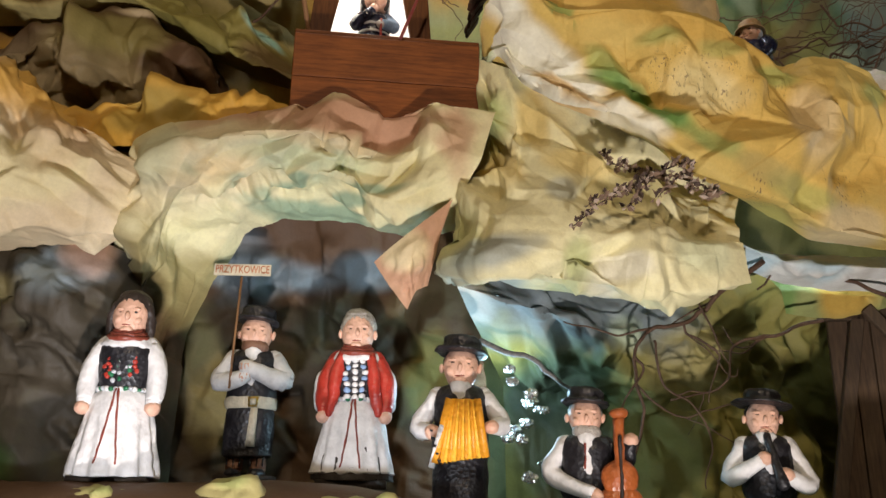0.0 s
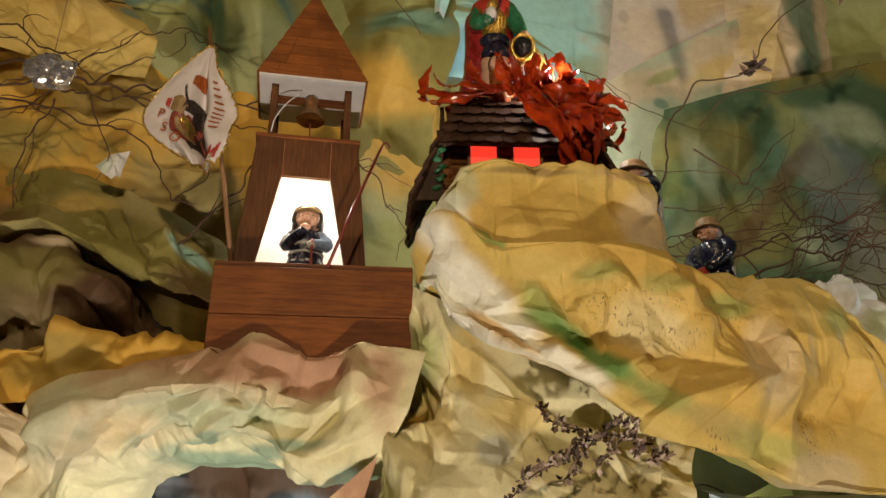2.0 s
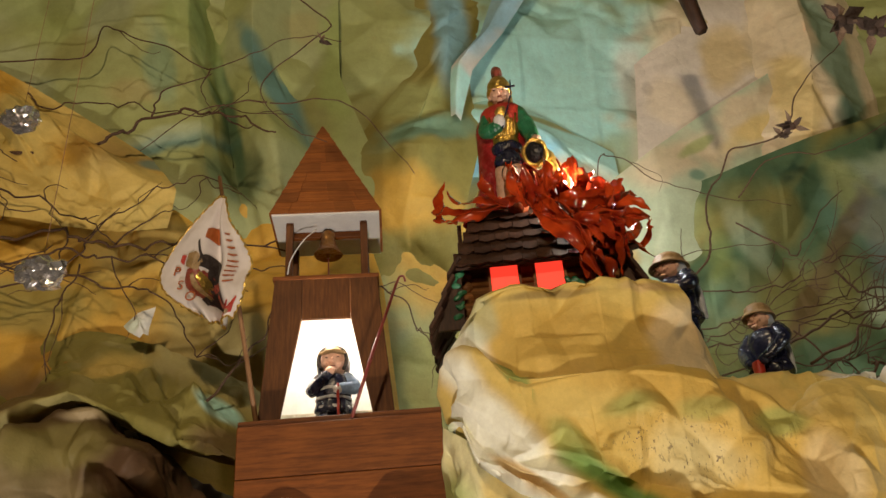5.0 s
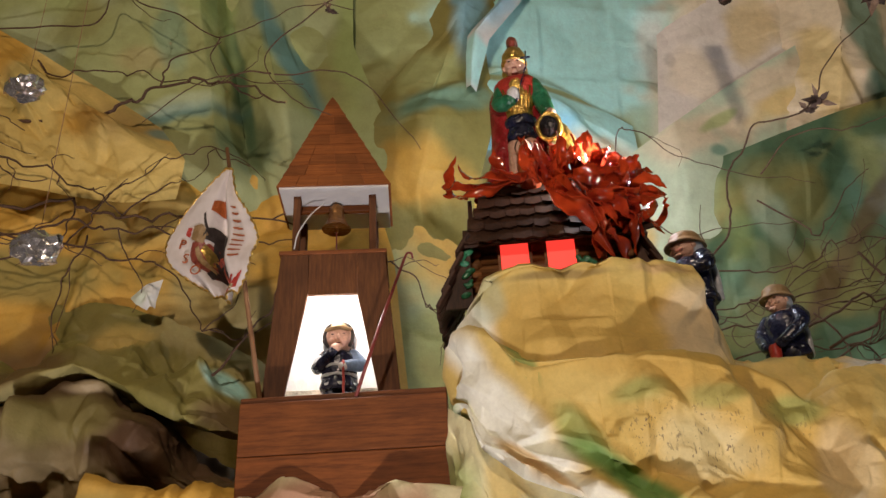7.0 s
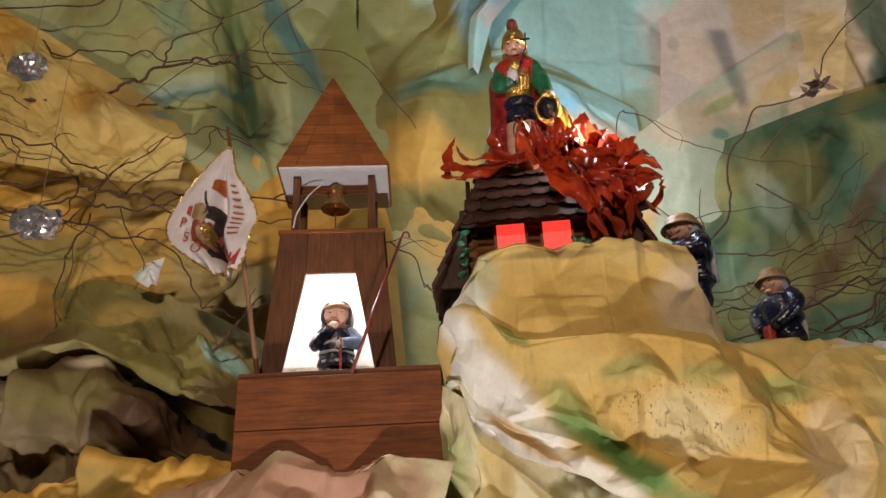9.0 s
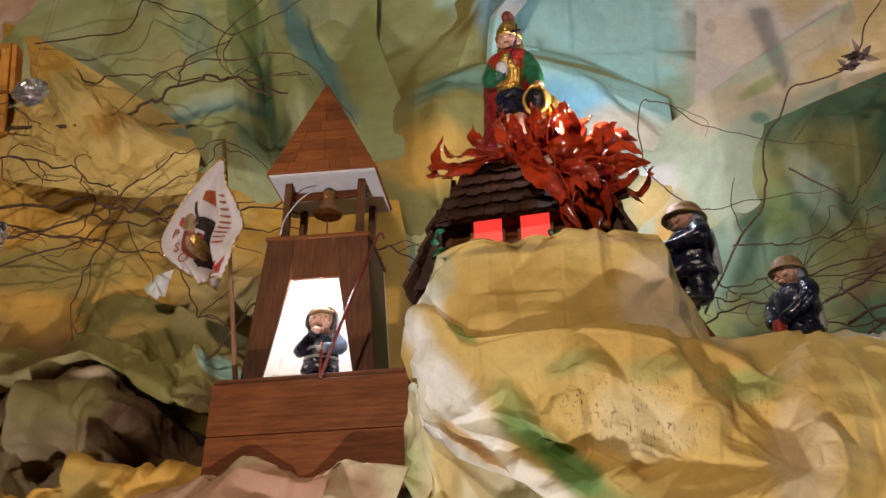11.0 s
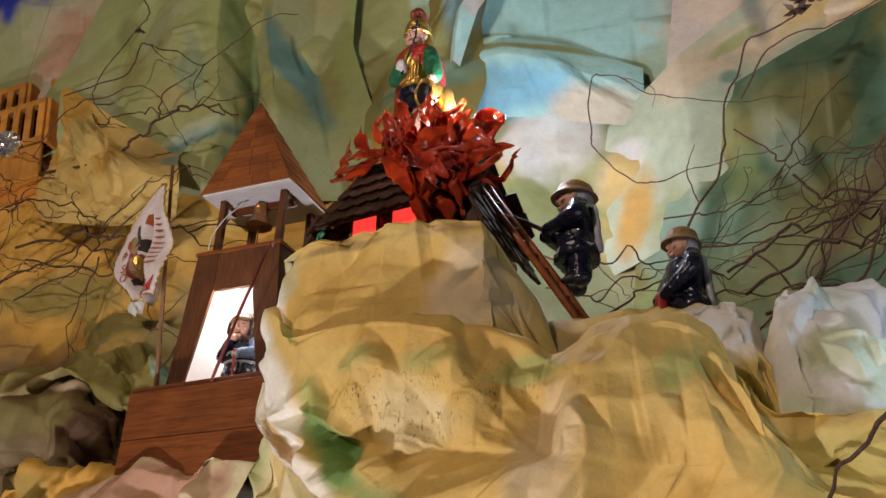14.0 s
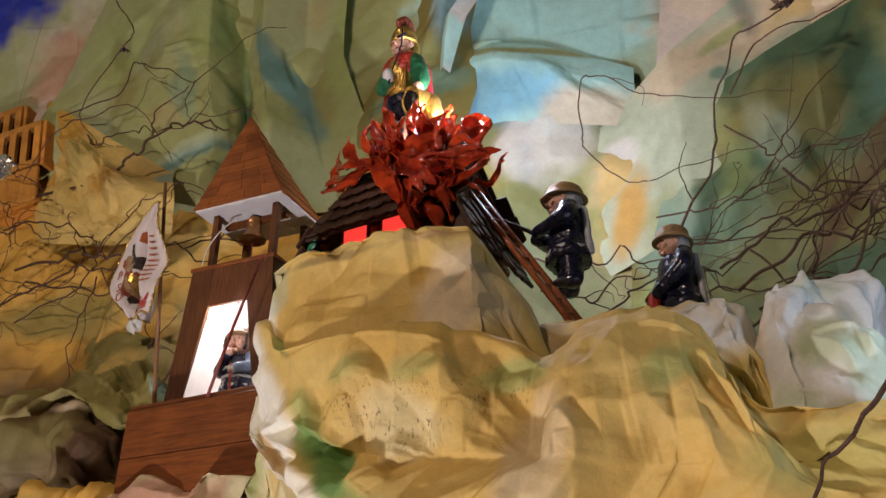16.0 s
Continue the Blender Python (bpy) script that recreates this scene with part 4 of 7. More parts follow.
left_rock = paper("paper_rock", [
    [(-0.95, 1.2, 2.12), (-0.70, 1.2, 2.12), (-0.53, 1.2, 2.06), (-0.44, 1.2, 2.0), (-0.33, 1.2, 1.93)],
    [(-0.95, 1.05, 2.14), (-0.70, 1.05, 2.13), (-0.53, 1.03, 2.085), (-0.45, 1.02, 2.04), (-0.34, 1.08, 1.965)],
    [(-0.95, 0.98, 2.02), (-0.70, 0.98, 2.0), (-0.52, 0.97, 1.96), (-0.44, 0.98, 1.95), (-0.34, 1.07, 1.92)],
    [(-0.95, 0.99, 1.86), (-0.70, 0.99, 1.86), (-0.49, 0.99, 1.85), (-0.43, 1.0, 1.86), (-0.35, 1.07, 1.87)],
    [(-0.95, 1.15, 1.86), (-0.70, 1.15, 1.86), (-0.49, 1.12, 1.86), (-0.43, 1.12, 1.87), (-0.38, 1.12, 1.90)]],
    "tan", [(-0.50, 2.07, 0.12, 0.05, -25, "ochre", 0.9), (-0.50, 1.93, 0.12, 0.05, -10, "cream", 0.7), (-0.55, 1.97, 0.06, 0.02, 10, "pale", 0.6), (-0.44, 1.97, 0.03, 0.04, 0, "pink", 0.3)],
    0.11, 0.18, 41, 0.0026, label="crumpled cream and ochre paper boulder", category="paper rock")

strip = paper("paper_ridge", [
    [(-0.80, 1.25, 2.05), (-0.50, 1.25, 2.05), (-0.34, 1.24, 2.06), (-0.22, 1.24, 2.05), (-0.12, 1.24, 2.03)],
    [(-0.80, 1.10, 2.08), (-0.50, 1.10, 2.055), (-0.36, 1.09, 2.095), (-0.25, 1.10, 2.07), (-0.12, 1.11, 2.06)],
    [(-0.80, 1.08, 2.0), (-0.50, 1.07, 1.99), (-0.36, 1.07, 2.0), (-0.25, 1.08, 1.99), (-0.12, 1.10, 1.98)]],
    "ochre", [(-0.36, 2.05, 0.06, 0.03, 0, "olive", 0.5)], 0.075, 0.22, 43, 0.003, label="crumpled mustard paper ridge", category="paper ridge")

dark_flap = paper("paper_flap", [
    [(-1.1, 1.24, 2.50), (-0.72, 1.26, 2.47), (-0.60, 1.27, 2.46), (-0.50, 1.275, 2.445), (-0.40, 1.285, 2.41), (-0.30, 1.30, 2.36), (-0.22, 1.32, 2.31)],
    [(-1.1, 1.19, 2.40), (-0.72, 1.21, 2.37), (-0.60, 1.215, 2.36), (-0.50, 1.22, 2.36), (-0.40, 1.225, 2.32), (-0.30, 1.235, 2.27), (-0.215, 1.25, 2.23)],
    [(-1.1, 1.14, 2.30), (-0.72, 1.145, 2.27), (-0.58, 1.15, 2.262), (-0.46, 1.15, 2.290), (-0.378, 1.155, 2.250), (-0.287, 1.165, 2.200), (-0.200, 1.19, 2.168)],
    [(-1.1, 1.20, 2.29), (-0.72, 1.20, 2.26), (-0.58, 1.20, 2.255), (-0.46, 1.20, 2.280), (-0.378, 1.21, 2.240), (-0.287, 1.22, 2.195), (-0.200, 1.25, 2.165)]],
    "olive", [(-0.62, 2.40, 0.10, 0.05, 10, "olive", 0.7), (-0.34, 2.30, 0.10, 0.04, -30, "olive", 0.85), (-0.45, 2.36, 0.05, 0.03, 0, "sand", 0.7), (-0.26, 2.265, 0.045, 0.014, -42, "sky", 0.9), (-0.55, 2.30, 0.08, 0.03, 15, "brown", 0.8), (-0.23, 2.20, 0.05, 0.03, -20, "brown", 0.8), (-0.72, 2.36, 0.06, 0.1, 0, "olive", 0.8)], 0.12, 0.19, 147, 0.0024,
    label="olive and khaki crumpled paper flap over a dark hollow", category="paper flap", second="khaki")

torn_scrap = paper("paper_scrap", [
    [(-0.432, 1.235, 2.425), (-0.405, 1.225, 2.440), (-0.380, 1.235, 2.452)], [(-0.420, 1.230, 2.412), (-0.398, 1.215, 2.425), (-0.384, 1.235, 2.430)], [(-0.402, 1.235, 2.400), (-0.394, 1.228, 2.404), (-0.388, 1.238, 2.404)]],
    "pale", [(-0.42, 2.42, 0.02, 0.015, 0, "mint", 0.6)], 0.03, 0.2, 149, 0.0025, label="small torn white paper scrap on the olive flap", category="paper scrap")

# Drab and umber are the paper's brown, deepened to carry the hollow's shade.
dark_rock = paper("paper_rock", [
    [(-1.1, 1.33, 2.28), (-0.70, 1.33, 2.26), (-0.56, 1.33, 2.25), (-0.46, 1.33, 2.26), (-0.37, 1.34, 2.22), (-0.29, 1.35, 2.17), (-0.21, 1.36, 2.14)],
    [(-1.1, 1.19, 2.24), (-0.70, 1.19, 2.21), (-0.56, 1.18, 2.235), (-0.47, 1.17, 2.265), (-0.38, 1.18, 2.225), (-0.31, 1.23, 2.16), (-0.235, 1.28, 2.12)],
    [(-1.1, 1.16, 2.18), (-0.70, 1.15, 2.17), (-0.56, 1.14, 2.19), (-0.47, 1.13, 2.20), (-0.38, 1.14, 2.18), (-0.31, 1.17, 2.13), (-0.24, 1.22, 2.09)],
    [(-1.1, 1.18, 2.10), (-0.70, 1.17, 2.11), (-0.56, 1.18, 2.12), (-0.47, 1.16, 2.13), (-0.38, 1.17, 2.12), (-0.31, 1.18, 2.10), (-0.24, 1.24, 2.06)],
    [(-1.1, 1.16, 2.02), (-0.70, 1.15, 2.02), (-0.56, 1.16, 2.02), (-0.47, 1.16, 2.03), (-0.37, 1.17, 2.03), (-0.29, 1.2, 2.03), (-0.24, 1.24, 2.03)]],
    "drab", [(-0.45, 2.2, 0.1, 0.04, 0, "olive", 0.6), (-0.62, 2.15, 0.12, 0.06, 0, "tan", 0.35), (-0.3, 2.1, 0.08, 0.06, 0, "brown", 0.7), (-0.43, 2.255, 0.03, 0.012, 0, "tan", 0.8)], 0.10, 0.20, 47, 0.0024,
    label="grey-brown crumpled paper rock, shade painted into its colour", category="paper rock", second="umber")

shelf_rock = paper("paper_ledge", [
    [(0.34, 1.48, 2.21), (0.45, 1.48, 2.21), (0.56, 1.48, 2.20), (0.635, 1.48, 2.19), (0.665, 1.48, 2.08)],
    [(0.36, 1.25, 2.226), (0.45, 1.245, 2.220), (0.56, 1.24, 2.214), (0.635, 1.24, 2.210), (0.658, 1.25, 2.14)],
    [(0.36, 1.19, 2.213), (0.45, 1.19, 2.207), (0.56, 1.19, 2.202), (0.642, 1.19, 2.195), (0.664, 1.2, 2.12)],
    [(0.37, 1.18, 2.13), (0.46, 1.175, 2.13), (0.56, 1.175, 2.14), (0.648, 1.18, 2.12), (0.670, 1.2, 2.06)],
    [(0.37, 1.18, 2.0), (0.46, 1.18, 2.0), (0.56, 1.18, 2.0), (0.648, 1.19, 2.0), (0.670, 1.22, 1.98)]],
    "sand", [(0.42, 2.22, 0.1, 0.02, 0, "khaki", 0.6), (0.42, 2.16, 0.07, 0.04, 0, "brown", 0.7), (0.63, 2.17, 0.05, 0.05, 0, "pale", 0.95)], 0.06, 0.17, 53, 0.002,
    label="crumpled tan paper ledge behind the hill", category="paper ledge")

white_rock = paper("paper_rock", [
    [(0.650, 1.36, 2.14), (0.680, 1.36, 2.22), (0.716, 1.36, 2.235), (0.765, 1.38, 2.20), (0.80, 1.38, 2.10), (0.90, 1.40, 2.04)],
    [(0.648, 1.27, 2.15), (0.678, 1.25, 2.225), (0.712, 1.25, 2.238), (0.755, 1.27, 2.195), (0.785, 1.28, 2.11), (0.90, 1.30, 2.04)],
    [(0.652, 1.22, 2.13), (0.684, 1.19, 2.165), (0.715, 1.19, 2.16), (0.752, 1.20, 2.12), (0.78, 1.22, 2.05), (0.90, 1.26, 2.0)],
    [(0.660, 1.20, 2.04), (0.69, 1.165, 2.08), (0.722, 1.16, 2.07), (0.760, 1.17, 2.04), (0.79, 1.20, 2.0), (0.90, 1.24, 1.96)],
    [(0.665, 1.20, 1.96), (0.70, 1.17, 1.96), (0.735, 1.17, 1.95), (0.775, 1.18, 1.94), (0.80, 1.2, 1.93), (0.90, 1.24, 1.9)]],
    "pale", [(0.665, 2.18, 0.014, 0.05, 0, "tan", 0.9), (0.725, 2.12, 0.03, 0.03, 0, "leaf", 0.6), (0.765, 2.09, 0.03, 0.04, 0, "mint", 0.8), (0.72, 2.20, 0.03, 0.02, 0, "mint", 0.5), (0.69, 2.06, 0.03, 0.03, 0, "mint", 0.6), (0.745, 2.16, 0.01, 0.03, 20, "olive", 0.5)], 0.09, 0.17, 57, 0.002,
    label="whitish crumpled paper boulder with green spray", category="paper rock")

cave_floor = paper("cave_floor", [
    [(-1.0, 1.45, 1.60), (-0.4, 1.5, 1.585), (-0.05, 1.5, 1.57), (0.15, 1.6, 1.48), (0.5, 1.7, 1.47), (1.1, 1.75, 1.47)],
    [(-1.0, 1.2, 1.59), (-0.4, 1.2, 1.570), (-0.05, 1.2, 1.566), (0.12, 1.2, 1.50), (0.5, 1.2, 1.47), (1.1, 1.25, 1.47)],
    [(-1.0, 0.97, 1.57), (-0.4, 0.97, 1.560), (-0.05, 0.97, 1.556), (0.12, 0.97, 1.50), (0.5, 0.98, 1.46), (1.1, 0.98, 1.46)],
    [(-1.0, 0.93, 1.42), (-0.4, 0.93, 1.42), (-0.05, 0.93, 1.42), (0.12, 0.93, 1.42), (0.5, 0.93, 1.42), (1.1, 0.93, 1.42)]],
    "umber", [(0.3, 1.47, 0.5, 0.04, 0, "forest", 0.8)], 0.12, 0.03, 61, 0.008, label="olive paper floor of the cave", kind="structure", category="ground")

# Painted in: near-black and slate for cave shade, the pale spot for lamplight.
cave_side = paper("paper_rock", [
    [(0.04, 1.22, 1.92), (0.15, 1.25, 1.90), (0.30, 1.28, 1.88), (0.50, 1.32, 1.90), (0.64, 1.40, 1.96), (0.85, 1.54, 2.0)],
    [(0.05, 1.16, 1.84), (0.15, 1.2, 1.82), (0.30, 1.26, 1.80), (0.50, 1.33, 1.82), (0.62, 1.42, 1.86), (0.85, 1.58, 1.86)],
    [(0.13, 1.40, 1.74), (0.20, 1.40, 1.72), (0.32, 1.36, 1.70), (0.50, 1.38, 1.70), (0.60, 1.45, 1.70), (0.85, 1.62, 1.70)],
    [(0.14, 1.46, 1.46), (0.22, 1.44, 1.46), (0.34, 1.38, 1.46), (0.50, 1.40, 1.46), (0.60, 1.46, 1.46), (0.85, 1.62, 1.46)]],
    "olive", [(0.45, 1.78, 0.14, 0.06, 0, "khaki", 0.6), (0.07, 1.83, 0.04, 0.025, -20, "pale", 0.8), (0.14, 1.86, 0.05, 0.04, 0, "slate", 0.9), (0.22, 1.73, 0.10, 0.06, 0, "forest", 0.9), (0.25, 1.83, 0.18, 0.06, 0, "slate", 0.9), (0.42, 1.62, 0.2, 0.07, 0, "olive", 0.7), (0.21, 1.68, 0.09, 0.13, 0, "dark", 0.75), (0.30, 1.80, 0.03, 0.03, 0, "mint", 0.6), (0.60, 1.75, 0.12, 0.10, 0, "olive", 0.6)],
    0.10, 0.20, 67, 0.0035, label="khaki and slate crumpled paper at the back of the cave, some shade and lamplight painted on", category="paper rock")

# Pale and blue paint put part of the crevice glow into the paper.
tongue = paper("paper_flap", [
    [(0.44, 1.17, 1.905), (0.50, 1.18, 1.895), (0.60, 1.20, 1.90), (0.80, 1.25, 1.92)],
    [(0.44, 1.14, 1.895), (0.50, 1.15, 1.875), (0.60, 1.17, 1.875), (0.80, 1.22, 1.89)],
    [(0.46, 1.20, 1.88), (0.52, 1.22, 1.865), (0.60, 1.24, 1.86), (0.80, 1.28, 1.87)]],
    "pale", [(0.47, 1.89, 0.03, 0.02, 0, "blue", 0.4), (0.56, 1.875, 0.05, 0.012, 0, "blue", 0.4)], 0.06, 0.10, 121, 0.003, label="bluish-white paper tongue lit from the crevice", category="paper flap")
yellow_slip = paper("paper_flap", [
    [(0.53, 1.30, 1.895), (0.60, 1.31, 1.895), (0.80, 1.34, 1.90)], [(0.54, 1.28, 1.87), (0.60, 1.29, 1.87), (0.80, 1.32, 1.87)], [(0.56, 1.32, 1.845), (0.62, 1.33, 1.84), (0.80, 1.36, 1.84)]],
    "moss", [(0.64, 1.87, 0.05, 0.03, 0, "ochre", 0.8), (0.55, 1.87, 0.02, 0.04, 20, "green", 0.7)], 0.06, 0.12, 123, 0.004, label="yellow-green paper slip in the crevice", category="paper flap")

# Near-black spots paint the unlit depth, slate spots the lamplit top.
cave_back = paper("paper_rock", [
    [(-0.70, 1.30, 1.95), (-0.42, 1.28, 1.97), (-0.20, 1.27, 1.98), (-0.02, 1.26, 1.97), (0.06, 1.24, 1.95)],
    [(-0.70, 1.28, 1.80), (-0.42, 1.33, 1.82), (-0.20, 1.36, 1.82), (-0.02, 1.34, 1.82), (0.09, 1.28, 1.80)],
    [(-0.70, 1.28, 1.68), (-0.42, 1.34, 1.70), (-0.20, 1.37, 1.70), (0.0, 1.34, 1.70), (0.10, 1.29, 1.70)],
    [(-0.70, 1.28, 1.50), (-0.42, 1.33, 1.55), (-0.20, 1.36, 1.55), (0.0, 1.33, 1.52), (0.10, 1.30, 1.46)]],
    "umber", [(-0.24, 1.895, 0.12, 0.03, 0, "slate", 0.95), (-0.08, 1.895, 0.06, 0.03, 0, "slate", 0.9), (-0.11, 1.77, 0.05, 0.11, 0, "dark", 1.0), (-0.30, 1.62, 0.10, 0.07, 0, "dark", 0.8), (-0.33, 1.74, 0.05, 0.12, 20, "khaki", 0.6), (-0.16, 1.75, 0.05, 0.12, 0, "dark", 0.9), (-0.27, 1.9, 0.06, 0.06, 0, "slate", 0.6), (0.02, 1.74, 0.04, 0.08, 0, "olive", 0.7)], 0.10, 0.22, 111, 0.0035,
    label="umber paper at the back of the cave, shade and lamplight painted in", category="paper rock")

# The near-black base stands for the shaded gaps beside the cave.
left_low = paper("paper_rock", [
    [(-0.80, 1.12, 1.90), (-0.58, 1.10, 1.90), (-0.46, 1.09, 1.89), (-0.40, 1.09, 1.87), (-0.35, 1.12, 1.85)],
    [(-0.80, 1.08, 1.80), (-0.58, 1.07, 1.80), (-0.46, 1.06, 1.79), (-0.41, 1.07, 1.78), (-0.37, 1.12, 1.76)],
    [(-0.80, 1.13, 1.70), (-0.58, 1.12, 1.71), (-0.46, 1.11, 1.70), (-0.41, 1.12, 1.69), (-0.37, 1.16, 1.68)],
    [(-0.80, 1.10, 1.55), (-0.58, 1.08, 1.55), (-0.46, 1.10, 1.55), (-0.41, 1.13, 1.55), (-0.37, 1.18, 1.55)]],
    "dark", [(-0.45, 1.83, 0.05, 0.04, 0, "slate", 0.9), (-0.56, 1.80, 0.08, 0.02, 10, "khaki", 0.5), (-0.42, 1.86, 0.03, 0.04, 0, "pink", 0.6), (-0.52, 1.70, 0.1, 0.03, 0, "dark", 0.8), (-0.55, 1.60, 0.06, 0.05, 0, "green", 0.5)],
    0.09, 0.26, 113, 0.003, label="crumpled paper beside the cave, near-black for painted shade, with grey-blue and khaki patches", category="paper rock")

# ---- bell tower ----


def bell_tower():
    box = thing("tower_base", pose(-0.05, 1.115, 2.05, 0, 0, 7), "reddish-brown stained wooden box under the bell tower", "box")
    for k, (z0, z1) in enumerate(((0.0, 0.068), (0.069, 0.136))):
        part("board", block((0.262, 0.012, z1 - z0), (0, 0, (z0 + z1) / 2), 0.0012), WOOD_H, box)
    for sx in (-1, 1):
        part("side_board", block((0.012, 0.15, 0.135), (sx * 0.125, 0.081, 0.0675), 0.0012), WOOD_H, box)
    part("lid", block((0.262, 0.16, 0.008), (0, 0.078, 0.140), 0.001), WOOD_H, box)
    tw = thing("bell_tower", pose(-0.080, 1.162, 2.194, 0, 0, 11), "dark-stained wooden bell tower with lit opening and shingled roof", "bell tower")
    H, wb, wt, db, dt = 0.227, 0.094, 0.075, 0.062, 0.052
    ob_, ot, oz = 0.066, 0.035, 0.163
    # front wall in three boards round the opening
    part("front_board", prism([(-wb, 0), (-ob_, 0), (-ot, oz), (-ot, H), (-wt, H)], 0, 0.006, 0.0006), WOOD_V, tw)
    part("front_board", prism([(wb, 0), (ob_, 0), (ot, oz), (ot, H), (wt, H)], 0, 0.006, 0.0006), WOOD_V, tw)
    part("front_board", prism([(-ot + 0.0004, oz), (ot - 0.0004, oz), (ot - 0.0004, H), (-ot + 0.0004, H)], 0.0004, 0.006, 0.0), WOOD_V, tw)
    part("back_board", prism([(-wb, 0), (wb, 0), (wt, H), (-wt, H)], 2 * db - 0.006, 2 * db, 0.0006), WHITEBOARD, tw, "white-painted inside back")
    for s in (-1, 1):
        bm = bmesh.new()
        vs = [bm.verts.new(p) for p in ((s * wb, 0.006, 0), (s * wb, 2 * db - 0.006, 0), (s * wt, 2 * db - 0.006, H), (s * wt, 0.006, H),
                                        (s * (wb - 0.006), 0.006, 0), (s * (wb - 0.006), 2 * db - 0.006, 0), (s * (wt - 0.006), 2 * db - 0.006, H), (s * (wt - 0.006), 0.006, H))]
        for q in ((0, 1, 2, 3), (7, 6, 5, 4), (0, 4, 5, 1), (1, 5, 6, 2), (2, 6, 7, 3), (3, 7, 4, 0)):
            bm.faces.new([vs[i] for i in q])
        bmesh.ops.recalc_face_normals(bm, faces=bm.faces)
        part("side_board", bm, WOOD_V, tw)
        part("inner_lining", prism([(s * (wb - 0.008), 0.001), (s * (wb - 0.0075), 0.001), (s * (wt - 0.0075), H - 0.008), (s * (wt - 0.008), H - 0.008)], 0.008, 2 * db - 0.008), WHITEBOARD, tw, "white inner lining")
    part("inner_shelf", block((2 * wb - 0.03, 0.03, 0.05), (0, 2 * db - 0.024, 0.026), 0.0008), M["belt"], tw, "cream ledge inside")
    part("floor_board", block((2 * wb - 0.016, 2 * db - 0.016, 0.004), (0, db, 0.002), 0), WHITEBOARD, tw)
    part("belfry_floor", block((2 * wt + 0.006, 2 * db + 0.004, 0.006), (0, db, H + 0.003), 0.0008), WOOD_H, tw)
    for sx in (-1, 1):
        for y in (0.022, 2 * db - 0.018):
            part("post", block((0.011, 0.011, 0.108), (sx * 0.057, y, H + 0.06), 0.0008), WOOD_V, tw)
    part("crossbeam", block((0.12, 0.010, 0.010), (0, 0.05, H + 0.103), 0.0008), WOOD_H, tw)
    ez, ex, y0, y1, az = H + 0.112, 0.084, -0.008, 0.124, 0.516
    roof = part("roof", bm_pyramid(ex, y0, y1, ez, az), SHINGLE, tw, "stained shingled pyramid roof")
    part("soffit", block((2 * ex - 0.004, y1 - y0 - 0.004, 0.003), (0, (y0 + y1) / 2, ez - 0.0015), 0), WHITEBOARD, roof, "white soffit")
    apex = Vector((-0.005, y0 + 0.014, az))
    corners = [Vector((-ex, y0, ez)), Vector((ex, y0, ez)), Vector((ex, y1, ez)), Vector((-ex, y1, ez))]
    rng = random.Random(4)
    rows = 9
    for s in (0, 1, 3):
        a, b = corners[s], corners[(s + 1) % 4]
        n = (b - a).cross(apex - a).normalized()
        if n.dot((a + b) / 2 - Vector((0, (y0 + y1) / 2, ez))) < 0:
            n = -n
        for r in range(rows):
            t0, t1 = r / rows, min(0.99, (r + 1) / rows + 0.008)
            A, B, C, D = a.lerp(apex, t0), b.lerp(apex, t0), b.lerp(apex, t1), a.lerp(apex, t1)
            w = (B - A).length
            cuts = [0.0]
            off = rng.uniform(0.5, 1.0) * 0.045
            while off < w - 0.015:
                cuts.append(off / w)
                off += rng.uniform(0.03, 0.05)
            cuts.append(1.0)
            for u0, u1 in zip(cuts, cuts[1:]):
                g = 0.0004 / w
                bm = bmesh.new()
                lo = [A.lerp(B, u0 + g) + n * 0.0022, A.lerp(B, u1 - g) + n * 0.0022, D.lerp(C, u1 - g) + n * 0.0008, D.lerp(C, u0 + g) + n * 0.0008]
                v = [bm.verts.new(p) for p in lo] + [bm.verts.new(p - n * 0.0016) for p in lo]
                for q in ((0, 1, 2, 3), (7, 6, 5, 4), (0, 4, 5, 1), (1, 5, 6, 2), (2, 6, 7, 3), (3, 7, 4, 0)):
                    bm.faces.new([v[i] for i in q])
                bmesh.ops.recalc_face_normals(bm, faces=bm.faces)
                part("shingle", bm, SHINGLE, roof)
    bell = thing("bell", pose(-0.088, 1.205, 2.485, 0, 0, 0), "small brass bell hanging under the tower roof", "bell")
    c = Carving()
    c.lathe([(0.3, 4.8), (0.9, 4.7), (1.25, 4.2), (1.35, 3.0), (1.6, 1.6), (2.2, 0.5), (2.5, 0.0), (2.2, 0.1)], BRASS)
    sh = c.done("bell_shell", pose(0, 0, 0), "", "", 0.0088)
    sh.parent = bell
    tube("hanger", [(0, 0, 0.042), (0, 0, 0.072)], [0.002, 0.002], BRASS, bell)
    tube("clapper", [(0, 0, 0.03), (0, 0, -0.004)], [0.0015, 0.004], BRASS, bell)
    tube("bell_rope", [(-0.088, 1.205, 2.482), (-0.087, 1.205, 2.43)], [0.0012, 0.0012], REDSTICK)
    tagged(bpy.data.objects["bell_rope"], "thin red cord hanging from the bell", "rope")
    tube("wire", spline([(-0.135, 1.15, 2.43), (-0.13, 1.15, 2.455), (-0.115, 1.16, 2.49), (-0.10, 1.18, 2.52)], 16), [0.001] * 16, WHITEBOARD)
    tagged(bpy.data.objects["wire"], "thin pale wire running up to the belfry", "wire")


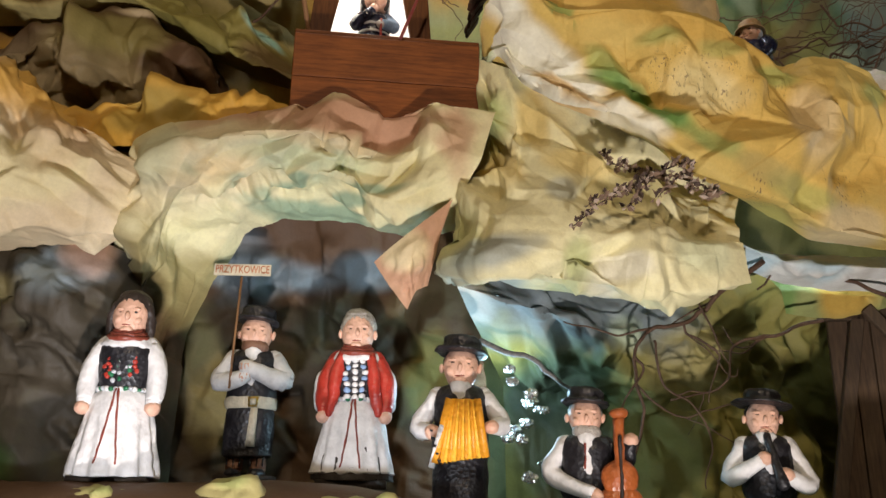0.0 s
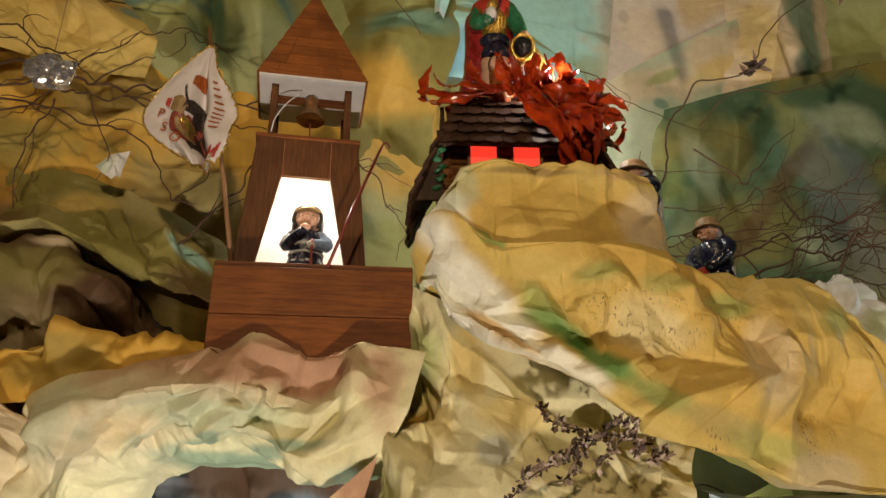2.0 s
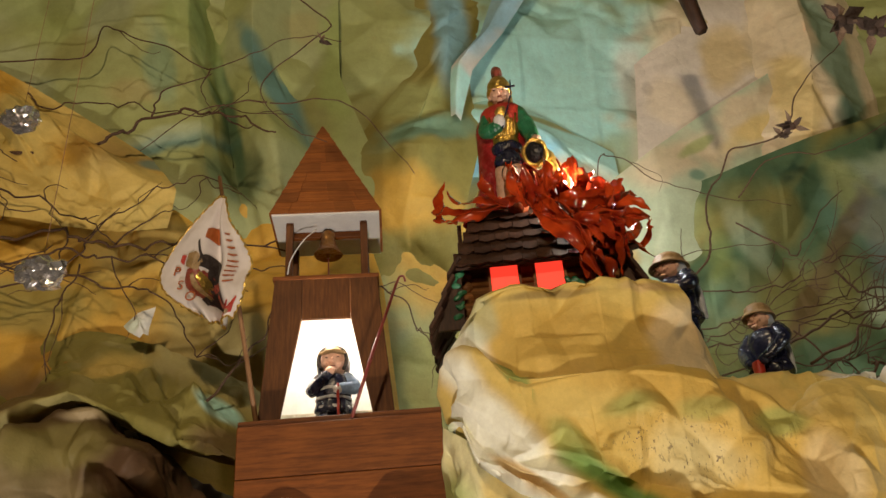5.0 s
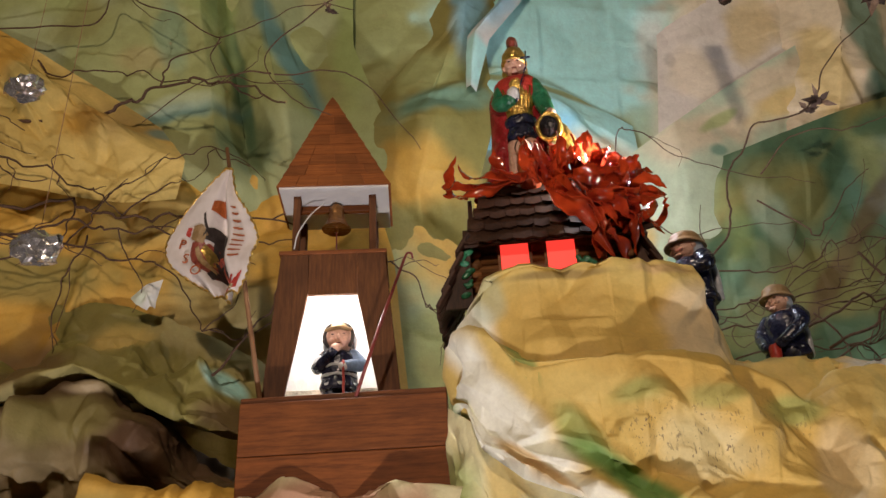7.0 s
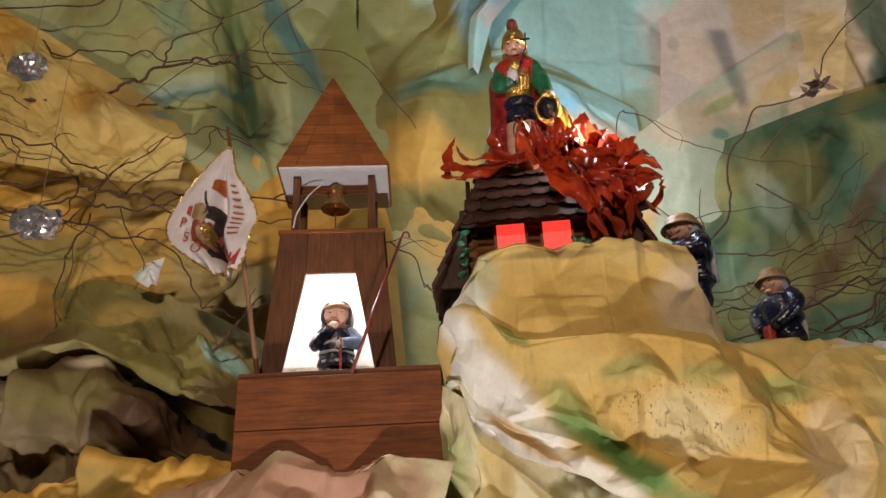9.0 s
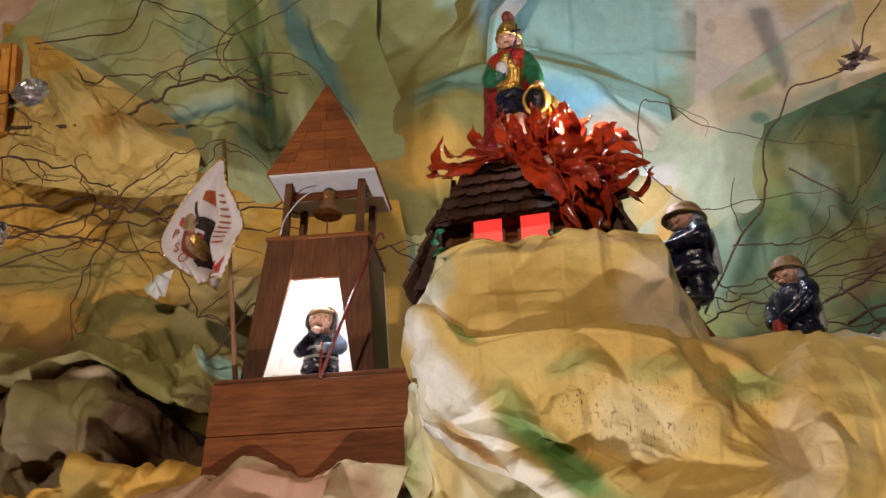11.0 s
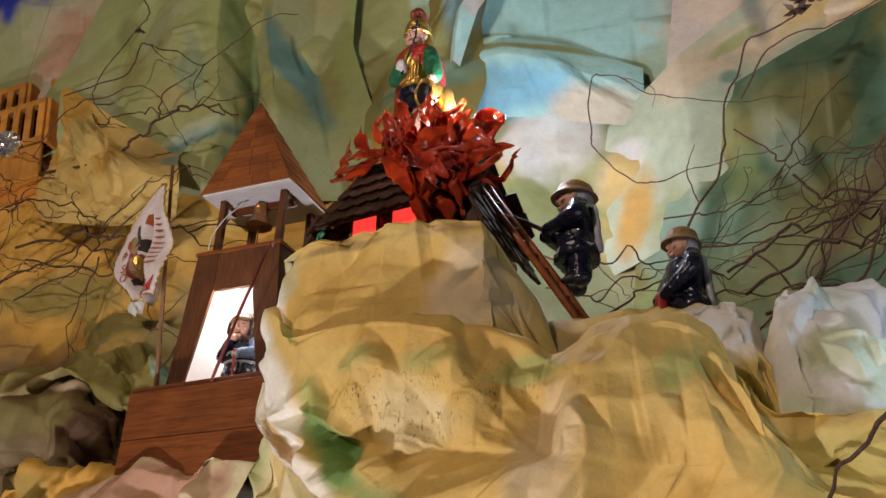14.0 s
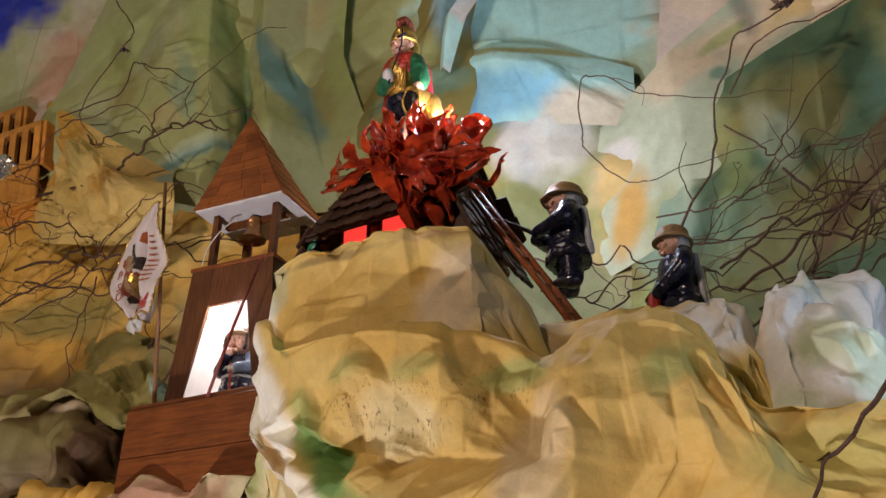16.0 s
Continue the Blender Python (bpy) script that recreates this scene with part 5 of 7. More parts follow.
def bm_pyramid(ex, y0, y1, ez, az):
    bm = bmesh.new()
    c = [bm.verts.new(p) for p in ((-ex, y0, ez), (ex, y0, ez), (ex, y1, ez), (-ex, y1, ez))]
    a = bm.verts.new((-0.005, y0 + 0.014, az))
    bm.faces.new(c[::-1])
    for i in range(4):
        bm.faces.new((c[i], c[(i + 1) % 4], a))
    return bm


bell_tower()

# ---- burning house ----


def house():
    hs = thing("house", pose(0.226, 1.226, 2.298, 0, 0, 4) @ Matrix.Diagonal((1.04, 1.04, 1.04, 1)), "toy log house with dark shingle roof and glowing red windows", "house")
    for k in range(7):
        tube("log", [(-0.104, -0.062, 0.008 + 0.017 * k), (0.105, -0.062, 0.008 + 0.017 * k)], [0.0088, 0.0088], LOGWOOD, hs, 8)
    for s in (-1, 1):
        for k in range(6):
            tube("log", [(s * 0.1, -0.072, 0.016 + 0.017 * k), (s * 0.1, 0.066, 0.016 + 0.017 * k)], [0.0085, 0.0085], LOGWOOD, hs, 8)
        part("gable", prism([(-0.062, 0.1), (0.06, 0.10), (-0.03, 0.19)], 0, 0.006), OLDWOOD, hs).matrix_basis = pose(s * 0.1, 0, 0, 0, 0, 90)
    part("back_wall", block((0.2, 0.006, 0.1), (0, 0.063, 0.05), 0), LOGWOOD, hs)
    for x in (-0.066, -0.005):
        part("window", block((0.037, 0.003, 0.056), (x + 0.0185, -0.0735, 0.066), 0.0004), REDGLOW, hs, "window glowing red from within")
        part("window_frame", block((0.043, 0.004, 0.004), (x + 0.0185, -0.0745, 0.096), 0.0004), OLDWOOD, hs)
        for e in (-0.002, 0.039):
            part("window_frame", block((0.004, 0.004, 0.058), (x + e, -0.0745, 0.066), 0.0004), LOGWOOD, hs)
    rng = random.Random(9)
    ridge, ry = 0.207, -0.030
    roof = part("roof", block((0.20, 0.012, 0.008), (0.0, ry, ridge - 0.004), 0.001), OLDWOOD, hs, "dark scalloped wooden shingle roof")
    front, back = Vector((0, -0.064, -0.120)), Vector((0, 0.11, -0.105))
    for slope, rows in ((front, 5), (back, 5)):
        top = Vector((0, ry, ridge - 0.006))
        part("roof_deck", quad_plate([top + Vector((-0.085, 0, 0)), top + Vector((0.095, 0, 0)), top + Vector((0.112, 0, 0)) + slope, top + Vector((-0.112, 0, 0)) + slope], 0.004), OLDWOOD, roof)
        n = slope.cross(Vector((1, 0, 0))).normalized()
        n = n if n.z > 0 else -n
        for r in range(rows):
            t0, t1 = (r + 1) / rows * 1.02, r / rows - 0.03
            x0, x1 = -0.086 - 0.026 * t0 ** 2, 0.094 + 0.02 * t0 ** 2
            x = x0 + rng.uniform(-0.004, 0)
            while x < x1:
                w = rng.uniform(0.019, 0.026)
                d = rng.uniform(-0.02, 0.02)
                o = Vector((x, ry, ridge))
                e = Vector((w - 0.0008, 0, 0))
                p = [o + slope * (t0 + d), o + e / 2 + slope * (t0 + d + 0.035), o + e + slope * (t0 + d), o + e + slope * max(0, t1), o + slope * max(0, t1)]
                lift = [0.006, 0.0065, 0.006, 0.001, 0.001]
                bm = bmesh.new()
                up = [bm.verts.new(q + n * l) for q, l in zip(p, lift)]
                bot = [bm.verts.new(q + n * (l - 0.003)) for q, l in zip(p, lift)]
                bm.faces.new(up)
                bm.faces.new(bot[::-1])
                for i in range(5):
                    bm.faces.new((up[i], bot[i], bot[(i + 1) % 5], up[(i + 1) % 5]))
                bmesh.ops.recalc_face_normals(bm, faces=bm.faces)
                part("shingle", bm, OLDWOOD, roof)
                x += w
    # steep lean-to roofs of ragged dark shingles at both gables
    for s, foot, spread in ((-1, 0.0, 0.040), (1, 0.028, 0.026)):
        a, b = Vector((s * 0.106, 0, 0.100)), Vector((s * (0.106 + spread), 0, foot))
        part("end_board", prism([(a.x, a.z), (b.x - s * 0.004, b.z), (a.x, b.z)], -0.086, -0.080), OLDWOOD, roof)
        lean = math.degrees(math.atan2(b.x - a.x, a.z - b.z))
        for r in range(4):
            for k in range(9):
                p = a.lerp(b, (r + 0.55) / 4) + Vector((s * 0.003 + rng.uniform(-0.002, 0.002), -0.092 + 0.0185 * k, rng.uniform(-0.004, 0.004)))
                part("gable_shingle", block((0.005, 0.0175, 0.034), p, 0.0008, pose(0, 0, 0, rng.uniform(-7, 7), -lean - s * 8, 0)), OLDWOOD, roof)
    for x0, dx, z0, dz, count in ((-0.108, 0.0, 0.02, 0.008, 10), (0.036, 0.005, 0.050, 0.0, 7)):
        for k in range(count):
            c = Carving()
            c.ball((0, 0, 0), (0.8, 0.22, 0.4), "green", (rng.uniform(-40, 40), rng.uniform(-60, 60), 0), 8, 6)
            c.done("leaf_garland", pose(x0 + dx * k + rng.uniform(-0.006, 0.006), -0.088, z0 + dz * k + rng.uniform(-0.005, 0.005)), "", "", 0.01).parent = hs
    return hs


def quad_plate(p, thick):
    bm = bmesh.new()
    n = (p[1] - p[0]).cross(p[3] - p[0]).normalized() * thick
    a, b = [bm.verts.new(q) for q in p], [bm.verts.new(q - n) for q in p]
    bm.faces.new(a)
    bm.faces.new(b[::-1])
    for i in range(4):
        bm.faces.new((a[i], b[i], b[(i + 1) % 4], a[(i + 1) % 4]))
    bmesh.ops.recalc_face_normals(bm, faces=bm.faces)
    return bm


house()

# ---- carved figures (one painted mesh each), sizes in centimetres ----


def face(c, z, y=-2.0, k=1.0, beard=None):
    """Plain carved features on a head."""
    c.ball((0, y - 0.08 * k, z - 0.12 * k), (0.30 * k, 0.48 * k, 0.50 * k), "skin", nu=12, nv=8)
    c.ball((0, y + 0.35 * k, z - 1.6 * k), (0.75 * k, 0.5 * k, 0.5 * k), "skin", nu=12, nv=8)
    for s in (-1, 1):
        c.ball((s * 0.8 * k, y + 0.18 * k, z + 0.35 * k), (0.34 * k, 0.16 * k, 0.13 * k), "darkhair", nu=8, nv=6)
        c.ball((s * 0.8 * k, y + 0.22 * k, z + 0.72 * k), (0.62 * k, 0.26 * k, 0.2 * k), "skin", nu=10, nv=6)
        c.ball((s * 1.0 * k, y + 0.42 * k, z - 0.5 * k), (0.6 * k, 0.40 * k, 0.5 * k), "skin", nu=10, nv=8)
        c.ball((s * 2.15 * k, y + 2.0 * k, z), (0.3 * k, 0.45 * k, 0.6 * k), "skin", nu=8, nv=6)
    c.ball((0, y + 0.1 * k, z - 1.05 * k), (0.55 * k, 0.14 * k, 0.1 * k), "coral", nu=8, nv=6)
    if beard:
        c.ball((0, y + 1.15 * k, z - 1.75 * k), (1.7 * k, 1.4 * k, 1.35 * k), beard)


def round_hat(c, z, key, brim=3.3, crown=2.35, h=2.0, tilt=(0, 0, 0), y=0.0):
    c.lathe([(0.3, h), (crown * 0.7, h), (crown * 0.96, h * 0.8), (crown, 0.5), (brim * 0.9, 0.15), (brim, 0.25), (brim, 0.0), (crown, -0.1), (0.3, -0.1)], key, 1, 1, (0, y, z), turn=tilt)


def woman(c, hair, shawl, sash):
    c.box((0, 0, 0.5), (8.4, 5.4, 1.0), "base")
    if sash:
        c.lathe([(2.6, 10.5), (3.3, 9.2), (4.1, 5.5), (4.75, 2.0), (4.9, 1.0)], "base", 1, 0.72, pleats=14, depth=0.05)
    c.lathe([(2.5, 10.8), (3.4, 9.3), (4.25, 5.5), (4.8, 2.4), (4.95, 1.9 if sash else 1.1), (4.2, 1.5)], "white", 1, 0.72, pleats=14, depth=0.07, n=84)
    c.lathe([(1.2, 17.0), (2.6, 16.4), (3.2, 15.0), (2.9, 12.5), (2.5, 10.6), (1.0, 10.2)], "black", 1, 0.72)
    c.lathe([(1.0, 17.4), (2.4, 16.9), (3.1, 15.8), (2.6, 15.4), (1.0, 15.4)], "white", 1, 0.85, pleats=16, depth=0.08)
    for k in range(3):
        a = np.linspace(math.pi * 1.12, math.pi * 1.88, 12)
        c.limb([(math.cos(t) * (1.65 + 0.3 * k), math.sin(t) * (1.9 + 0.36 * k), 17.75 - 0.42 * k - 0.6 * abs(math.sin(t))) for t in a], [0.3] * 12, "coral", 8)
    for s in (-1, 1):
        c.limb([(s * 2.4, 0.1, 15.9), (s * 3.55, -0.2, 13.6), (s * 3.85, -0.6, 11.0), (s * 3.8, -1.2, 9.4)], [1.15, 1.2, 1.1, 0.85], "red" if shawl else "white")
        if shawl:
            c.limb([(s * 3.3, 0.2, 15.0), (s * 4.3, 0.1, 12.8), (s * 4.3, -0.2, 9.8)], [0.8, 0.95, 0.7], "white")
            c.limb([(s * 1.8, -1.4, 16.2), (s * 2.3, -1.9, 13.8), (s * 2.6, -1.9, 11.0), (s * 3.1, -1.9, 9.0)], [0.6, 0.8, 0.75, 0.5], "red")
        c.ball((s * 3.85, -1.4, 8.6), (0.85, 0.85, 0.9), "skin", nu=12, nv=8)
        c.limb([(s * 0.15, -2.3, 10.6), (s * 0.5, -2.9, 7.0), (s * 1.2, -3.55, 2.4)], [0.13, 0.13, 0.13], "coral", 6)
    rng = random.Random(3)
    if shawl:
        for k in range(7):
            c.ball((0, -2.25, 11.0 + k * 0.75), (0.42, 0.22, 0.34), "white", nu=8, nv=6)
            for s in (-1, 1):
                c.ball((s * (0.9 + 0.35 * (k in (3, 4))), -2.15, 11.1 + k * 0.7), (0.42, 0.2, 0.32), "blueglove" if k % 2 else "white", nu=8, nv=6)
    else:
        for k in range(46):
            a, r = rng.uniform(0, 6.28), rng.uniform(0.1, 1.0) ** 0.7
            x, z = math.cos(a) * 1.9 * r, 13.3 + math.sin(a) * 1.9 * r
            key = rng.choice(["green", "white", "stripe", "green"]) if abs(x) < 1.1 else "red"
            c.ball((x, -2.05 + 0.12 * abs(x), z), (0.27, 0.18, 0.27), key, nu=7, nv=5)
    for k in range(16):
        a = math.pi * (1.03 + 0.94 * k / 15)
        c.ball((math.cos(a) * 2.75, math.sin(a) * 2.05, 10.7), (0.33, 0.25, 0.33), ("green", "stripe", "white")[k % 3], nu=7, nv=5)
    c.limb([(0, 0, 16.5), (0, 0, 18.0)], [1.2, 1.2], "skin")
    c.ball((0, -0.1, 19.3), (2.0, 2.05, 2.75), "skin", power=0.92)
    face(c, 19.2, -2.0)
    c.ball((0, 0.5, 20.3), (2.35, 2.25, 2.45), hair)
    if not shawl:
        for s in (-1, 1):
            c.limb([(s * 1.75, -0.3, 20.6), (s * 2.2, -0.1, 18.8), (s * 2.25, 0.1, 16.4)], [0.6, 0.62, 0.5], hair)
    else:
        c.lathe([(0.2, 22.1), (1.3, 22.0), (1.7, 21.6), (1.2, 21.4)], "hair", 1, 1, (0, 0.2, 0), pleats=12, depth=0.1)


def highlander(c, beard, brim=3.4):
    """The upper body shared by the men: waistcoat, shirt, head and felt hat; the arms come after."""
    c.lathe([(2.6, 9.3), (2.9, 8.0), (2.9, 4.0), (2.75, 3.0), (0.6, 2.8)], "black", 1.05, 0.75)
    c.lathe([(1.2, 16.6), (2.5, 16.0), (3.05, 14.6), (2.9, 12.0), (2.8, 9.0), (1.0, 8.8)], "black", 1.05, 0.75)
    c.lathe([(0.9, 16.8), (1.2, 16.0), (1.25, 12.5), (0.6, 9.5)], "white", 1, 0.9, (0, -1.15, 0))
    c.limb([(0, 0, 16.0), (0, 0, 17.6)], [1.15, 1.15], "skin")
    c.ball((0, -0.1, 18.6), (1.95, 2.0, 2.6), "skin", power=0.92)
    face(c, 18.5, -1.95, beard=beard)
    c.ball((0, 0.6, 19.0), (2.12, 1.9, 2.1), "hair" if beard == "hair" else "darkhair")
    round_hat(c, 20.2, "black", brim, 2.3, 1.9, (-4, 6, 0))


def arm(c, s, elbow, hand, key="white", r=1.15):
    c.limb([(s * 2.6, 0.1, 15.4), elbow, hand], [r, r * 1.15, r * 0.8], key)
    c.ball(hand, (0.9, 0.9, 0.85), "skin", nu=12, nv=8)


def figures():
    c = Carving()
    woman(c, "darkhair", False, False)
    c.done("carved_woman", pose(-0.333, 1.035, 1.568, 0, 0, 6), "carved woman statue in white skirt, black embroidered vest, dark hair", "statue", 0.0100)
    c = Carving()
    woman(c, "hair", True, True)
    c.done("carved_woman", pose(-0.077, 1.15, 1.572, 0, 0, 2), "carved grey-haired woman statue in red shawl and white apron", "statue", 0.0102)
    c = Carving()
    c.box((0, 0, 0.4), (7, 5, 0.8), "base")
    for s in (-1, 1):
        c.limb([(s * 1.4, 0, 4.2), (s * 1.45, -0.1, 1.6)], [1.15, 1.0], "beige")
        c.ball((s * 1.45, -0.9, 1.0), (1.05, 1.7, 0.7), "black")
        for k in range(3):
            c.limb([(s * 1.45 - 0.8 + 0.8 * k, -1.05, 4.0), (s * 1.45 - 0.8 + 0.8 * k, -1.1, 2.0)], [0.12, 0.12], "black", 6)
    highlander(c, "stubble", 2.75)
    c.lathe([(2.95, 10.3), (3.02, 10.0), (3.02, 9.2), (2.95, 8.9)], "belt", 1.06, 0.78)
    c.box((0.6, -2.45, 9.6), (1.2, 0.35, 1.2), "gold")
    c.box((0.6, -2.65, 9.6), (0.7, 0.3, 0.7), "belt")
    c.box((0.75, -2.45, 6.6), (0.95, 0.3, 4.6), "belt", (0, 3, 0))
    arm(c, -1, (-3.9, -0.9, 12.3), (-0.7, -3.0, 12.6))
    arm(c, 1, (4.0, -0.9, 12.5), (-0.5, -3.2, 13.8))
    c.done("carved_man", pose(-0.228, 1.225, 1.580, 0, 0, 4), "carved man statue in black hat and belt holding a sign", "statue", 0.0108)
    c = Carving()
    for s in (-1, 1):
        c.limb([(s * 1.4, 0, 4.2), (s * 1.45, -0.1, 0.9)], [1.3, 1.1], "black")
    c.box((0, 0, 0.3), (7, 5, 0.6), "base")
    highlander(c, None, 3.05)
    arm(c, -1, (-4.6, -0.8, 11.8), (-2.9, -3.0, 11.0), "white", 0.98)
    arm(c, 1, (4.6, -0.8, 12.2), (3.5, -3.0, 11.6), "white", 0.98)
    for k in range(11):
        t = k / 10
        c.box((-1.2 + 3.4 * t, -3.9 + 0.2 * (k % 2), 11.0 + 0.35 * t), (0.42, 2.0 + 0.25 * (k % 2), 6.8 - 0.9 * t), "yellow" if k % 2 else "orange", (0, 10 - 17 * t, 0))
    c.box((-1.8, -3.9, 11.0), (0.8, 2.4, 6.9), "orange", (0, 14, 0))
    c.box((-2.3, -4.0, 9.4), (0.5, 2.2, 4.6), "white", (0, 14, 0))
    for k in range(5):
        c.box((-2.55 + 0.22 * k - 0.35, -4.3, 11.0 - 0.8 * k), (0.3, 1.8, 0.22), "black", (0, 14, 0))
    c.box((2.5, -3.9, 11.4), (0.8, 2.3, 6.2), "orange", (0, -8, 0))
    c.done("carved_accordion_player", pose(0.058, 1.105, 1.518, 0, 0, -4) @ Matrix.Diagonal((1.0, 1.02, 1, 1)), "carved accordion player statue in black hat with orange accordion", "statue", 0.0108)
    c = Carving()
    c.box((0, 0, 0.3), (7, 5, 0.6), "base")
    for s in (-1, 1):
        c.limb([(s * 1.4, 0, 4.2), (s * 1.45, -0.1, 0.9)], [1.3, 1.1], "black")
    highlander(c, "hair", 2.9)
    arm(c, -1, (-4.3, -0.6, 11.8), (0.8, -3.3, 9.3), "white", 1.02)
    arm(c, 1, (4.6, -0.6, 13.4), (5.2, -1.6, 15.8), "black", 0.9)
    for s, w in ((0.0, 2.2), (3.0, 1.7)):
        c.ball((3.6, -2.6, 7.9 + s * 1.15), (w * 1.3, 1.0, 2.7 - 0.2 * s), "fiddle")
    c.limb([(3.6, -3.0, 11.0), (3.7, -2.8, 14.6), (3.8, -2.6, 18.2)], [0.6, 0.6, 0.7], "fiddle")
    c.ball((3.8, -2.6, 18.8), (1.1, 0.8, 0.7), "fiddle")
    c.limb([(3.6, -3.8, 7.6), (3.8, -3.5, 16.0)], [0.22, 0.22], "darkhair", 6)
    c.limb([(-0.2, -2.35, 15.3), (-0.4, -2.5, 12.4)], [0.16, 0.12], "coral", 6)
    c.done("carved_bass_player", pose(0.212, 1.115, 1.475, 0, 0, -6), "carved bearded bass player statue with red-brown double bass", "statue", 0.0100)
    c = Carving()
    c.box((0, 0, 0.3), (7, 5, 0.6), "base")
    for s in (-1, 1):
        c.limb([(s * 1.4, 0, 4.2), (s * 1.45, -0.1, 0.9)], [1.3, 1.1], "black")
    highlander(c, None, 3.6)
    arm(c, -1, (-4.5, -0.8, 11.4), (-0.7, -3.3, 13.5), "white", 1.02)
    arm(c, 1, (4.5, -0.8, 10.6), (1.6, -3.7, 11.6), "white", 1.02)
    c.limb([(0.0, -2.3, 16.2), (0.35, -3.6, 13.4), (0.9, -4.8, 10.4)], [0.45, 0.5, 0.75], "black")
    c.done("carved_piper", pose(0.448, 1.16, 1.478, 0, 0, -12), "carved piper statue in black hat playing a dark pipe", "statue", 0.0102)


def fireman(name, m, label, kneel=False, scale=0.0075, helmet="tan", tool=None):
    c = Carving()
    if not kneel:
        for s in (-1, 1):
            c.limb([(s * 1.5, 0, 6.0), (s * 1.6, 0, 1.2)], [1.7, 1.5], "navy")
            c.ball((s * 1.6, -0.8, 0.7), (1.2, 2.0, 0.8), "black")
        b = 0.0
    else:
        for s in (-1, 1):
            c.limb([(s * 1.6, 0.6, 2.6), (s * 1.8, -2.2, 2.4), (s * 1.8, -1.6, 0.8)], [1.8, 1.7, 1.2], "navy")
        b = -4.2
    c.lathe([(1.4, 16.4 + b), (3.0, 15.6 + b), (3.6, 13.5 + b), (3.5, 9.0 + b), (3.9, 5.6 + b), (1.0, 5.4 + b)], "navy", 1, 0.8, pleats=7, depth=0.05)
    for z in ((12.6, 10.2, 7.4) if tool == "blue" else (7.2,)):
        c.lathe([(3.5, z + 0.3 + b), (3.64, z + 0.25 + b), (3.66, z - 0.25 + b), (3.5, z - 0.3 + b)], "stripe", 1.02, 0.84)
    if tool != "blue":
        c.limb([(2.2, 2.4, 15.6 + b), (2.7, 2.5, 11.0 + b), (2.3, 2.9, 6.4 + b)], [0.5, 0.55, 0.5], "stripe", 8)
        c.limb([(-3.7, 0.4, 13.6 + b), (-4.3, -0.6, 12.0 + b)], [1.56, 1.5], "stripe", 12)
        c.ball((0, 1.3, 16.0 + b), (2.6, 1.8, 1.2), "stripe")
    for s in (-1, 1):
        hx = (s * 1.2, -4.0, 11.6 + b) if not kneel else (s * 1.4, -4.2, 8.0 + b)
        c.limb([(s * 3.2, 0, 15.2 + b), (s * 4.4, -1.0, 12.2 + b), hx], [1.5, 1.4, 1.1], "navy")
        c.ball(hx, (0.95, 0.95, 0.95), "skin", nu=12, nv=8)
    c.limb([(0, 0, 15.6 + b), (0, 0, 17.0 + b)], [1.3, 1.3], "skin")
    c.ball((0, -0.2, 18.6 + b), (2.1, 2.15, 2.4), "skin")
    face(c, 18.5 + b, -2.25)
    c.ball((0, 0.7, 18.6 + b), (2.4, 2.0, 2.3), "stripe" if helmet == "tan" else "darkhair")
    c.lathe([(0.2, 3.3), (1.4, 3.1), (2.3, 2.2), (2.55, 0.9), (2.9, 0.35), (3.15, -0.1), (3.0, -0.3), (2.2, 0.0), (0.3, 0.0)], helmet, 1, 1.08, (0, 0, 19.3 + b), turn=(-6, 0, 0))
    if tool == "axe":
        c.limb([(0.4, -3.4, 11.0 + b), (0.2, -6.0, 13.0 + b), (0.0, -9.5, 15.4 + b)], [0.4, 0.35, 0.3], "darkhair", 8)
    if tool == "hose":
        c.lathe([(0.5, 3.4), (1.0, 3.2), (1.0, 0.2), (0.5, 0.0)], "red", 1, 1, (0.2, -4.6, 0.4))
    if tool == "blue":
        c.ball((1.4, -3.7, 10.6), (1.7, 1.2, 1.3), "blueglove")
        c.ball((-0.6, -3.8, 12.8), (1.2, 0.9, 1.0), "skin")
        c.limb([(0.6, -4.6, 10.6), (0.5, -4.4, 0.8)], [0.25, 0.25], "red", 8)
    return c.done(name, m, label, "statue", scale)


